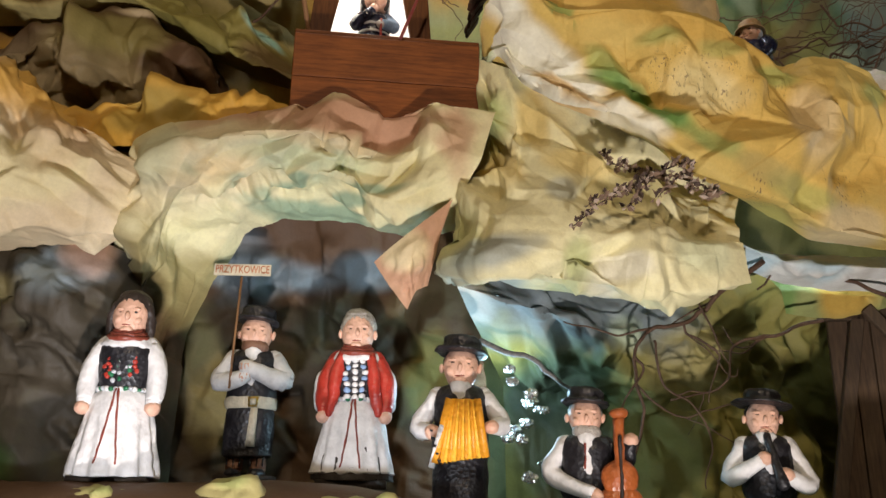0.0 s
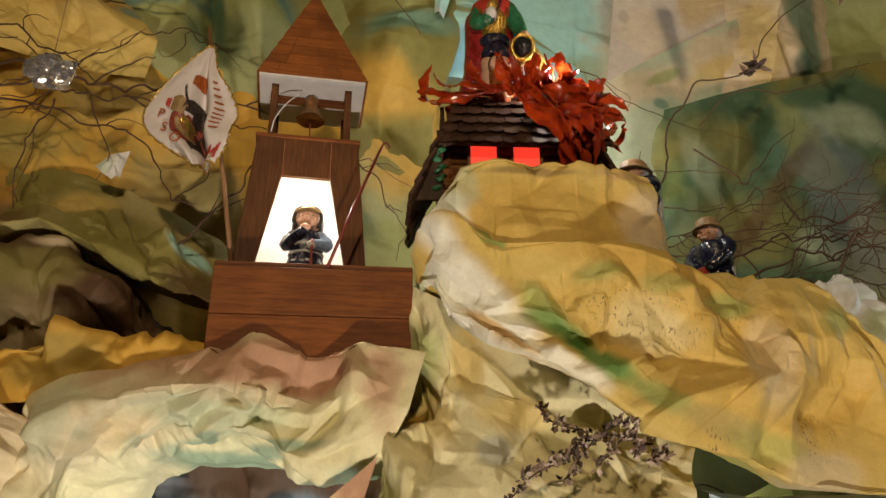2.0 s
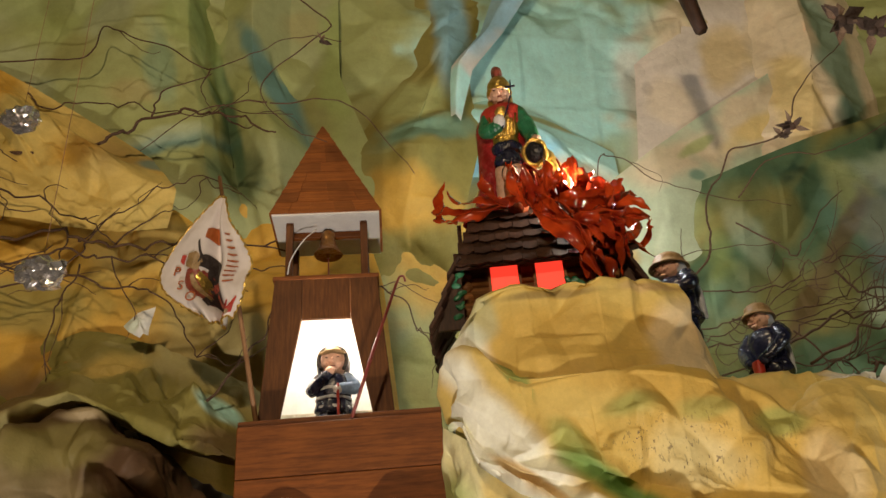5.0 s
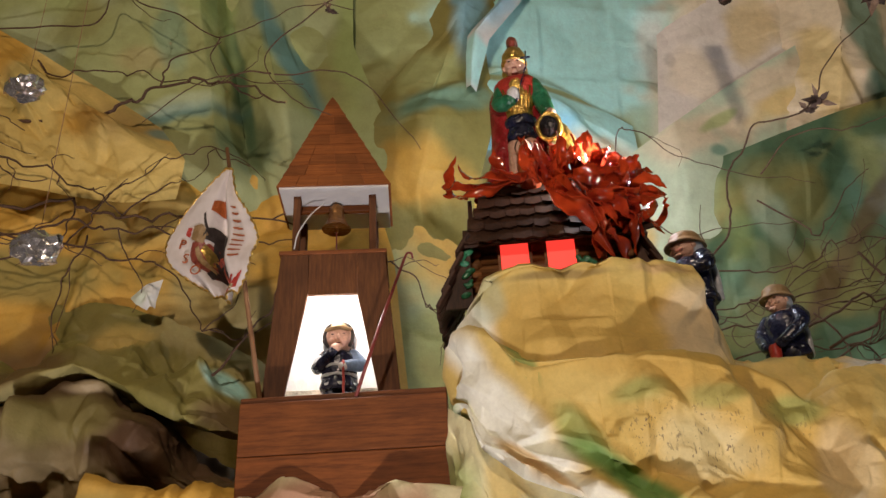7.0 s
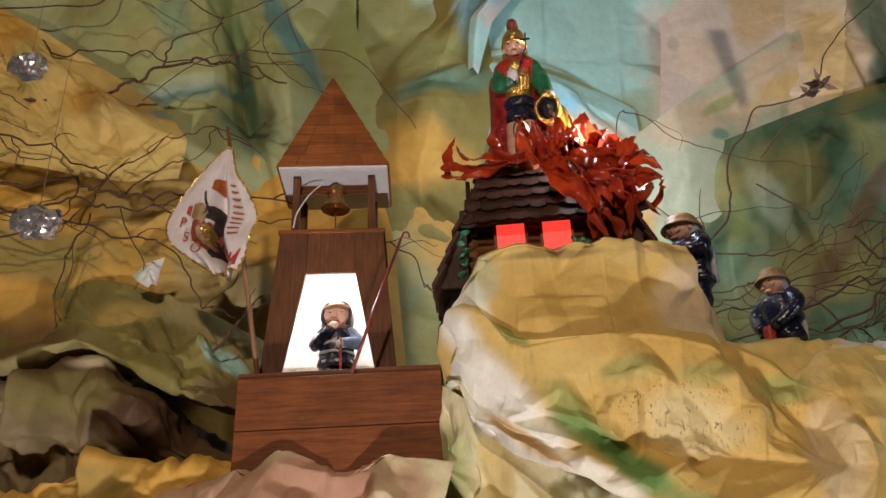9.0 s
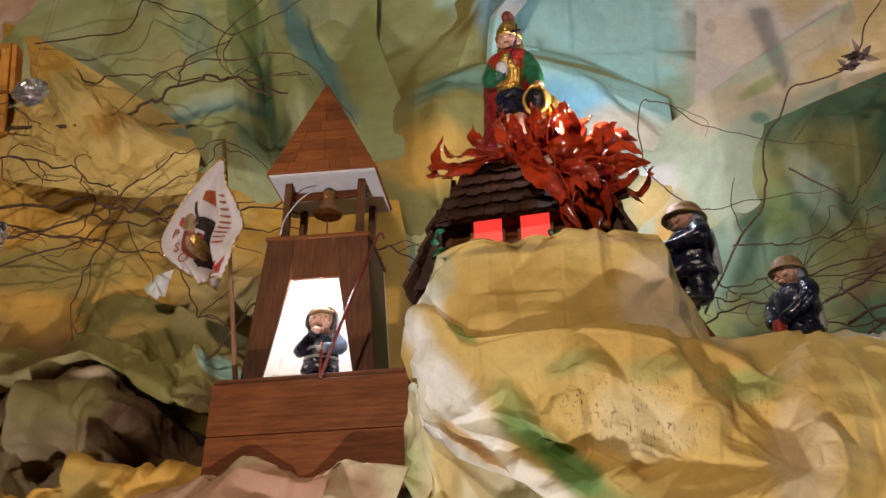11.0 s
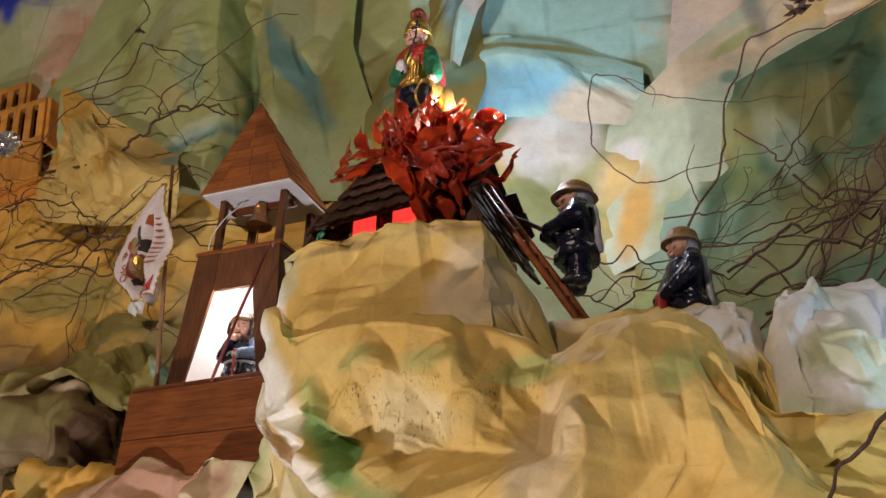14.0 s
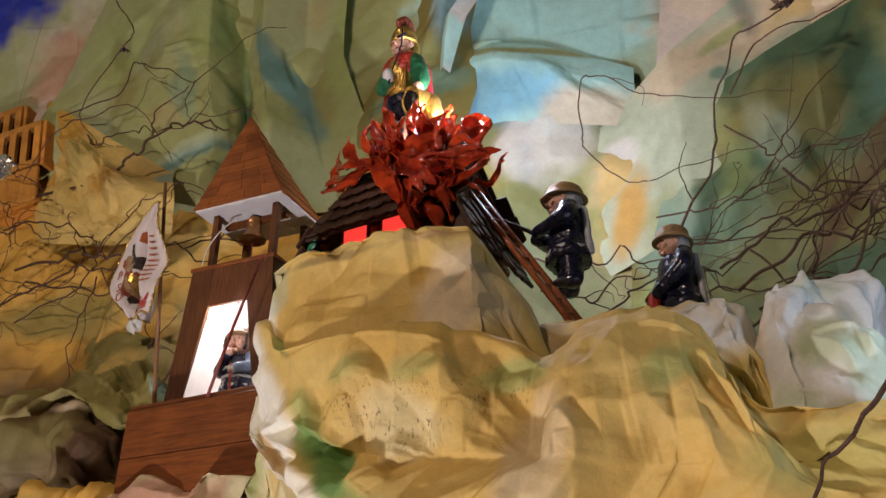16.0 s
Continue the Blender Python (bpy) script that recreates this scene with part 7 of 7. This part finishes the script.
    for k in range(12):
        a = Vector((rng.uniform(0.295, 0.345), rng.uniform(1.115, 1.135), rng.uniform(2.385, 2.45)))
        ang, ln = rng.uniform(-2.0, 0.6), rng.uniform(0.035, 0.06)
        b = a + Vector((math.cos(ang) * ln, rng.uniform(-0.015, 0.02), math.sin(ang) * ln))
        m = (a + b) / 2 + Vector((0, -0.016, 0.008))
        tongue(rng, [a, m, b], rng.uniform(0.011, 0.018), fl, 1.4)
    bulb = Carving()
    bulb.ball((0, 0, 0), (0.9, 0.9, 1.2), BULB, nu=14, nv=10)
    bulb.done("bulb", pose(0.300, 1.232, 2.560), "small bright bulb among the foil flames", "bulb", 0.01)


flames()

# ---- curly willow twigs ----


def twig_path(pts, rng, wander=0.012, n=None):
    n = n or max(14, len(pts) * 9)
    p = spline(pts, n)
    off = np.array([rng.uniform(0, 30) for _ in range(3)])
    t = np.linspace(0, 1, n)
    length = np.linalg.norm(np.diff(p, axis=0), axis=1).sum()
    q = np.stack([t * length * 22 + off[0], np.full(n, off[1]), np.full(n, off[2])], 1)
    w = np.stack([vnoise(q), vnoise(q + 9.1), vnoise(q + 17.3)], 1) * wander
    w += np.stack([vnoise(q * 2.7), vnoise(q * 2.7 + 5), vnoise(q * 2.7 + 11)], 1) * wander * 0.45
    return p + w * np.minimum(1, 6 * np.minimum(t, 1 - t + 0.15))[:, None]


def branch(label, stems, seed, side=0.5, wander=0.012, material=BARK):
    """A bare willow branch: main stems with thinner side twigs."""
    rng = random.Random(seed)
    br = thing("willow_branch", pose(0, 0, 0), label, "branch", "curly willow branches")
    for pts, r in stems:
        p = twig_path(pts, rng, wander)
        tube("twig", p, np.linspace(r, r * 0.45, len(p)), material, br, 6)
        length = np.linalg.norm(np.diff(p, axis=0), axis=1).sum()
        for k in range(int(length * 10 * side + rng.random())):
            i = rng.randrange(len(p) // 6, len(p) - 3)
            d = p[i + 2] - p[i]
            d = d / (np.linalg.norm(d) + 1e-9)
            out = d + np.array([rng.uniform(-0.9, 0.9), rng.uniform(-0.35, 0.35), rng.uniform(-0.9, 0.9)])
            out = out / np.linalg.norm(out) * rng.uniform(0.05, 0.14)
            bend = np.array([rng.uniform(-0.03, 0.03), rng.uniform(-0.015, 0.015), rng.uniform(-0.03, 0.03)])
            q = twig_path([p[i], p[i] + out * 0.5 + bend, p[i] + out], rng, wander * 0.7)
            tube("twig", q, np.linspace(r * 0.55, r * 0.25, len(q)), material, br, 5)
    return br


branch("bare brown curly willow branch arching across the backdrop", [
    ([(-0.80, 1.20, 2.81), (-0.53, 1.2, 2.771), (-0.451, 1.2, 2.805), (-0.347, 1.2, 2.817), (-0.263, 1.2, 2.795), (-0.179, 1.2, 2.737)], 0.0036),
    ([(-0.671, 1.21, 2.932), (-0.616, 1.21, 2.881), (-0.515, 1.21, 2.875), (-0.402, 1.21, 2.834), (-0.29, 1.2, 2.80), (-0.16, 1.22, 2.80)], 0.0018)], 1, 0.35)
branch("thin curly willow twig near the top of the backdrop", [
    ([(-0.789, 1.2, 3.023), (-0.675, 1.2, 3.007), (-0.554, 1.2, 2.997), (-0.534, 1.2, 3.058), (-0.426, 1.2, 3.002), (-0.305, 1.2, 2.911), (-0.22, 1.2, 2.938), (-0.134, 1.2, 2.948), (-0.06, 1.2, 2.927)], 0.0018),
    ([(-0.305, 1.2, 2.911), (-0.32, 1.2, 2.86), (-0.30, 1.2, 2.81)], 0.0014)], 2, 0.15, 0.006)
branch("bundle of reddish-brown willow twigs beside the flag", [
    ([(-0.75, 1.17, 2.60), (-0.557, 1.17, 2.586), (-0.462, 1.17, 2.55), (-0.372, 1.17, 2.527), (-0.288, 1.2, 2.535), (-0.15, 1.24, 2.514)], 0.003),
    ([(-0.75, 1.16, 2.52), (-0.55, 1.16, 2.53), (-0.45, 1.16, 2.52), (-0.36, 1.16, 2.50), (-0.27, 1.18, 2.47)], 0.0024),
    ([(-0.70, 1.17, 2.56), (-0.52, 1.17, 2.50), (-0.42, 1.17, 2.46), (-0.36, 1.18, 2.446), (-0.306, 1.18, 2.364), (-0.258, 1.2, 2.322)], 0.002),
    ([(-0.72, 1.18, 2.48), (-0.56, 1.18, 2.51), (-0.47, 1.18, 2.56), (-0.40, 1.18, 2.63), (-0.32, 1.2, 2.671), (-0.24, 1.2, 2.62)], 0.0018),
    ([(-0.80, 1.15, 2.70), (-0.62, 1.15, 2.66), (-0.50, 1.16, 2.60), (-0.42, 1.16, 2.54)], 0.0022),
    ([(-0.269, 1.2, 2.268), (-0.223, 1.2, 2.318), (-0.192, 1.2, 2.368), (-0.15, 1.22, 2.44)], 0.0022),
    ([(-0.502, 1.2, 2.53), (-0.526, 1.2, 2.429), (-0.53, 1.2, 2.33)], 0.0016),
    ([(-0.17, 1.3, 2.46), (-0.02, 1.32, 2.47), (0.02, 1.33, 2.42), (0.05, 1.33, 2.38)], 0.0016)], 3, 0.8, 0.014)
branch("tangle of thin willow twigs at the edge of the scenery", [
    ([(-1.0, 1.1, 2.92), (-0.82, 1.12, 2.86), (-0.70, 1.12, 2.78), (-0.58, 1.12, 2.70)], 0.0018),
    ([(-1.0, 1.1, 2.80), (-0.86, 1.12, 2.78), (-0.74, 1.12, 2.72), (-0.66, 1.12, 2.60)], 0.0018),
    ([(-1.05, 1.1, 2.62), (-0.85, 1.12, 2.66), (-0.70, 1.12, 2.66), (-0.55, 1.14, 2.60)], 0.0022),
    ([(-1.0, 1.1, 2.55), (-0.82, 1.12, 2.52), (-0.70, 1.12, 2.55), (-0.58, 1.14, 2.50)], 0.0018),
    ([(-0.9, 1.1, 2.45), (-0.78, 1.12, 2.50), (-0.66, 1.12, 2.48), (-0.52, 1.14, 2.54)], 0.0018)], 4, 0.9, 0.016)
branch("dark curling twig with a dried bud hanging in front", [
    ([(-0.085, 0.87, 2.80), (-0.06, 0.87, 2.72), (0.005, 0.87, 2.635), (-0.008, 0.87, 2.612), (-0.08, 0.87, 2.56), (-0.074, 0.87, 2.517), (-0.04, 0.875, 2.47), (0.0, 0.88, 2.45)], 0.0012),
    ([(-0.074, 0.87, 2.517), (-0.15, 0.88, 2.53), (-0.25, 0.9, 2.50)], 0.0012), ([(-0.07, 0.87, 2.515), (0.03, 0.88, 2.50), (0.10, 0.9, 2.40)], 0.001)], 5, 0.0, 0.004)
branch("long dark stem curving up the green backdrop", [
    ([(0.443, 1.58, 2.40), (0.516, 1.58, 2.522), (0.573, 1.57, 2.603), (0.592, 1.57, 2.70), (0.65, 1.53, 2.78), (0.745, 1.49, 2.79), (0.80, 1.47, 2.88), (0.90, 1.46, 2.96)], 0.0025),
    ([(0.38, 1.5, 2.684), (0.382, 1.5, 2.789), (0.424, 1.5, 2.787), (0.498, 1.5, 2.718), (0.631, 1.52, 2.66), (0.72, 1.5, 2.63)], 0.0014),
    ([(0.38, 1.5, 2.684), (0.382, 1.5, 2.642), (0.443, 1.5, 2.561), (0.497, 1.5, 2.554), (0.601, 1.52, 2.575), (0.68, 1.5, 2.55)], 0.0014),
    ([(0.613, 1.5, 2.607), (0.669, 1.45, 2.516), (0.691, 1.45, 2.509), (0.741, 1.45, 2.579), (0.80, 1.45, 2.613)], 0.0016),
    ([(0.63, 1.5, 2.66), (0.70, 1.46, 2.72), (0.80, 1.44, 2.70), (0.95, 1.42, 2.75)], 0.0016)], 6, 0.15, 0.008)
branch("dense tangle of brown willow twigs behind the crouching fireman", [
    ([(0.30, 1.42, 2.43), (0.414, 1.42, 2.40), (0.50, 1.43, 2.385), (0.613, 1.42, 2.37), (0.78, 1.38, 2.40)], 0.0016),
    ([(0.33, 1.40, 2.36), (0.43, 1.41, 2.34), (0.52, 1.42, 2.37), (0.63, 1.40, 2.41), (0.80, 1.36, 2.44)], 0.0014),
    ([(0.40, 1.42, 2.30), (0.50, 1.42, 2.34), (0.60, 1.41, 2.33), (0.72, 1.38, 2.36), (0.90, 1.34, 2.36)], 0.0016),
    ([(0.45, 1.44, 2.28), (0.58, 1.42, 2.30), (0.68, 1.40, 2.29), (0.80, 1.36, 2.32), (0.95, 1.33, 2.30)], 0.0016),
    ([(0.50, 1.46, 2.46), (0.62, 1.43, 2.43), (0.72, 1.40, 2.47), (0.85, 1.37, 2.42), (1.0, 1.35, 2.45)], 0.0014),
    ([(0.55, 1.46, 2.40), (0.66, 1.42, 2.37), (0.76, 1.39, 2.42), (0.90, 1.36, 2.50)], 0.0014),
    ([(0.60, 1.45, 2.25), (0.70, 1.40, 2.30), (0.78, 1.37, 2.37), (0.88, 1.34, 2.40), (1.0, 1.33, 2.38)], 0.0016),
    ([(0.72, 1.42, 2.22), (0.78, 1.38, 2.28), (0.86, 1.36, 2.26), (1.0, 1.33, 2.22)], 0.0015),
    ([(0.63, 1.42, 2.35), (0.70, 1.40, 2.27), (0.80, 1.37, 2.20), (0.86, 1.34, 2.12)], 0.0016)], 7, 1.7, 0.016)
branch("thicker curling willow twigs gathered beside the white paper rock", [
    ([(0.62, 1.36, 2.27), (0.70, 1.35, 2.31), (0.77, 1.34, 2.29), (0.84, 1.33, 2.34), (0.95, 1.32, 2.33)], 0.0024),
    ([(0.60, 1.37, 2.31), (0.69, 1.36, 2.35), (0.78, 1.35, 2.33), (0.86, 1.34, 2.38), (1.0, 1.33, 2.42)], 0.0022),
    ([(0.64, 1.36, 2.24), (0.73, 1.35, 2.26), (0.80, 1.34, 2.31), (0.87, 1.33, 2.29), (1.0, 1.32, 2.27)], 0.0024),
    ([(0.70, 1.36, 2.42), (0.76, 1.35, 2.37), (0.84, 1.34, 2.40), (0.90, 1.33, 2.36), (1.0, 1.32, 2.37)], 0.002)], 17, 1.3, 0.02)
branch("thick dark twig leaning against the rock's edge", [([(0.86, 1.0, 2.07), (0.774, 1.0, 2.011), (0.747, 1.0, 1.989), (0.722, 1.0, 1.953), (0.70, 1.0, 1.90)], 0.0022)], 8, 0.0, 0.005)
branch("bare twigs hanging in the dim cave", [
    ([(0.47, 1.16, 1.88), (0.403, 1.18, 1.834), (0.366, 1.2, 1.802), (0.312, 1.2, 1.779), (0.301, 1.2, 1.70), (0.29, 1.2, 1.60)], 0.004),
    ([(0.583, 1.25, 1.819), (0.518, 1.25, 1.798), (0.455, 1.25, 1.782), (0.426, 1.25, 1.727), (0.355, 1.25, 1.703)], 0.003),
    ([(0.66, 1.2, 1.84), (0.585, 1.2, 1.874), (0.526, 1.2, 1.89), (0.47, 1.2, 1.85)], 0.003),
    ([(0.366, 1.2, 1.80), (0.41, 1.2, 1.76), (0.40, 1.21, 1.69)], 0.002), ([(0.33, 1.22, 1.78), (0.345, 1.22, 1.72), (0.40, 1.22, 1.66), (0.39, 1.22, 1.58)], 0.002),
    ([(0.30, 1.22, 1.72), (0.36, 1.23, 1.68), (0.45, 1.23, 1.70)], 0.0018)], 9, 0.8, 0.01)
branch("pale peeled stick lit by the cave lamp", [([(0.085, 1.20, 1.772), (0.146, 1.21, 1.751), (0.199, 1.22, 1.72), (0.25, 1.23, 1.68)], 0.0045)], 10, 0.0, 0.006, painted("grey_bark", (0.20, 0.19, 0.18), 0.7, 0.4, 200))

# ---- dried flowers and sprig ----


def petal(c, at, d, ln, w, key):
    d = Vector(d).normalized()
    u = d.cross(Vector((0.3, 0.5, 0.8))).normalized()
    v = d.cross(u)
    a = Vector(at)
    pts = [a, a + d * ln * 0.45 + u * w + v * w * 0.25, a + d * ln, a + d * ln * 0.45 - u * w + v * w * 0.25, a + d * ln * 0.5 - v * w * 0.3]
    c.add(pts, [(0, 1, 4), (1, 2, 4), (2, 3, 4), (3, 0, 4)], key)


DRYLEAF = painted("dried_leaf", (0.20, 0.13, 0.085), 0.8, 0.5, 90)
DRYPALE = painted("dried_leaf_pale", (0.42, 0.33, 0.26), 0.8, 0.4, 90)
DRYDARK = painted("dried_leaf_dark", (0.07, 0.042, 0.03), 0.8, 0.5, 90)


def sprig():
    rng = random.Random(21)
    sp = thing("dried_sprig", pose(0, 0, 0), "sprig of small dried grey-brown leaves lying in the paper hollow", "dried sprig")
    stems = [[(0.345, 1.0, 1.925), (0.29, 0.985, 1.93), (0.245, 0.975, 1.905), (0.21, 0.968, 1.885), (0.180, 0.960, 1.858)], [(0.31, 0.985, 1.945), (0.27, 0.975, 1.925), (0.235, 0.97, 1.905), (0.20, 0.965, 1.885)],
             [(0.225, 1.02, 1.975), (0.24, 1.0, 1.95), (0.27, 0.985, 1.935)], [(0.33, 0.985, 1.945), (0.30, 0.975, 1.92), (0.28, 0.97, 1.898)], [(0.36, 0.995, 1.918), (0.335, 0.98, 1.905)],
             [(0.285, 0.98, 1.935), (0.262, 0.97, 1.91), (0.245, 0.965, 1.885)], [(0.31, 0.985, 1.95), (0.325, 0.98, 1.925), (0.318, 0.975, 1.905)]]
    for pts in stems:
        p = twig_path(pts, rng, 0.003)
        tube("stem", p, np.linspace(0.0013, 0.0007, len(p)), DRYDARK, sp, 5)
        for i in range(1, len(p), 3):
            for k in range(5):
                c = Carving()
                d = (rng.uniform(-1, 1), rng.uniform(-1, 0.2), rng.uniform(-1, 1))
                petal(c, (0, 0, 0), d, rng.uniform(0.6, 1.15), rng.uniform(0.20, 0.36), DRYPALE if rng.random() < 0.3 else DRYLEAF if rng.random() < 0.6 else DRYDARK)
                c.done("leaf", Matrix.Translation(p[i] + np.array([rng.uniform(-0.004, 0.004), -0.002, rng.uniform(-0.004, 0.004)])), "", "", 0.01).parent = sp


def dried_flower(at, size, seed, label):
    rng = random.Random(seed)
    c = Carving()
    c.ball((0, 0, 0), (0.5, 0.5, 0.5), DRYDARK, nu=10, nv=8)
    for k in range(9):
        petal(c, (0, 0, 0), (rng.uniform(-1, 1), rng.uniform(-0.6, 0.3), rng.uniform(-1, 1)), rng.uniform(1.2, 2.6), rng.uniform(0.3, 0.6), DRYLEAF if k % 3 == 0 else DRYDARK)
    c.done("dried_flower", Matrix.Translation(at), label, "dried flower", size)


sprig()
dried_flower((0.762, 1.478, 2.79), 0.014, 31, "dried brown seed pod on a curved stem")
dried_flower((0.738, 1.48, 2.775), 0.011, 32, "dried dark seed pod on a curved stem")
dried_flower((-0.002, 0.865, 2.60), 0.006, 33, "small dark dried bud on a hanging twig")
stub = thing("wooden_stub", pose(0, 0, 0), "dark brown wooden stake hanging down over the backdrop", "stake")
tube("stake", [(0.575, 1.30, 3.10), (0.585, 1.30, 2.98), (0.592, 1.30, 2.905)], [0.017, 0.015, 0.012], OLDWOOD, stub, 6)
dried_flower((0.865, 1.36, 2.93), 0.024, 35, "dried brown oak leaves among green sprigs")
dried_flower((0.90, 1.34, 2.88), 0.020, 36, "dried brown oak leaves on a twig")

# ---- foil ornaments, crate, barn, lumps ----


def ornament(at, r, label, hung_up=False):
    rng = random.Random(int(at[2] * 1000))
    bm = bmesh.new()
    bmesh.ops.create_icosphere(bm, subdivisions=3, radius=r)
    for v in bm.verts:
        v.co *= rng.uniform(0.72, 1.2)
        v.co.x *= 1.35
    v = part("foil_ornament", bm, SILVER)
    v.matrix_world = Matrix.Translation(at)
    tagged(v, label, "ornament")
    if hung_up:
        tube("thread", [(0, 0, r * 0.8), (0.004, 0.003, 1.0), (0, 0, 5.0 - at[2])], [0.0004] * 3, STICK, v, 4)


ornament((-0.277, 0.79, 2.267), 0.019, "crumpled silver foil ornament hanging on a thread before the twigs", True)
ornament((-0.475, 0.962, 2.637), 0.020, "crumpled silver foil ornament hanging on a thread before the backdrop", True)


def crate():
    cr = thing("wooden_crate", pose(-0.800, 1.20, 2.803, 0, -10, 18) @ Matrix.Diagonal((1.0, 1, 1.0, 1)), "small slatted pine crate at the scenery's edge, orange lamplight put into its colour", "crate")
    part("panel", block((0.36, 0.012, 0.094), (-0.18, 0, 0.047), 0.003), CRATEWOOD, cr, "front panel with orange lamplight put into its colour")
    for z, h, x1, y in ((0.098, 0.128, 0.0, 0.0), (0.228, 0.118, -0.10, 0.045)):
        w = 0.36 + x1
        for zz in (z + 0.008, z + h - 0.008):
            part("rail", block((w, 0.014, 0.016), (x1 - w / 2, y, zz), 0.001), CRATEWOOD, cr)
        for k in range(int(w / 0.033)):
            part("slat", block((0.018, 0.012, h - 0.03), (x1 - 0.010 - 0.033 * k, y, z + h / 2), 0.001), CRATEWOOD, cr)
        part("inner_board", block((w - 0.004, 0.006, h - 0.01), (x1 - w / 2, y + 0.022, z + h / 2), 0.0005), WOOD_V, cr)
        part("side_board", block((0.010, 0.09, h), (x1 + 0.005, y + 0.045, z + h / 2), 0.001), CRATEWOOD, cr)
    part("bottom_board", block((0.36, 0.09, 0.008), (-0.18, 0.05, 0.006), 0.001), CRATEWOOD, cr)


crate()


def barn():
    bn = thing("toy_barn", pose(0.735, 1.345, 1.42, 0, 0, -6), "dark weathered plank barn standing at the cave's edge", "barn")
    for k in range(11):
        x = -0.10 + 0.032 * k
        z1 = 0.44
        part("plank", block((0.030, 0.010, z1), (x + 0.016, 0, z1 / 2), 0.001), HUTWOOD, bn)
    part("beam", block((0.38, 0.016, 0.022), (0.075, -0.013, 0.43), 0.0015), HUTWOOD, bn)
    part("brace", block((0.020, 0.014, 0.50), (-0.105, -0.014, 0.20), 0.0015, pose(0, 0, 0, 0, 12, 0)), HUTWOOD, bn)
    part("brace", block((0.018, 0.012, 0.22), (0.02, -0.026, 0.35), 0.0015, pose(0, 0, 0, 0, -38, 0)), HUTWOOD, bn)
    part("door_rail", block((0.16, 0.012, 0.016), (0.08, -0.012, 0.21), 0.001), HUTWOOD, bn)


barn()
for k, (x, z, w, c, sd) in enumerate(((-0.30, 1.566, 0.09, "khaki", 101), (-0.185, 1.576, 0.055, "khaki", 102), (-0.05, 1.562, 0.09, "khaki", 103))):
    paper("paper_lump", [[(x - w, 1.02, 1.55), (x - w * 0.4, 1.03, z - 0.004), (x + w * 0.4, 1.03, z - 0.008), (x + w, 1.02, 1.55)],
                         [(x - w, 0.98, 1.55), (x - w * 0.4, 0.975, z), (x + w * 0.4, 0.975, z - 0.006), (x + w, 0.98, 1.55)],
                         [(x - w, 0.95, 1.50), (x - w * 0.4, 0.945, 1.52), (x + w * 0.4, 0.945, 1.52), (x + w, 0.95, 1.50)]],
          c, [(x, z, w * 0.4, 0.01, 0, "leaf", 0.5)], 0.05, 0.14, sd, 0.004, label="small crumpled paper lump at the figures' feet", category="paper lump")
sparkle = random.Random(3)
for k in range(12):
    ornament((0.145 + sparkle.uniform(-0.035, 0.035), 1.25 + sparkle.uniform(-0.03, 0.03), 1.67 + sparkle.uniform(-0.08, 0.07)), sparkle.uniform(0.004, 0.009), "small silver foil scrap catching the cave light")
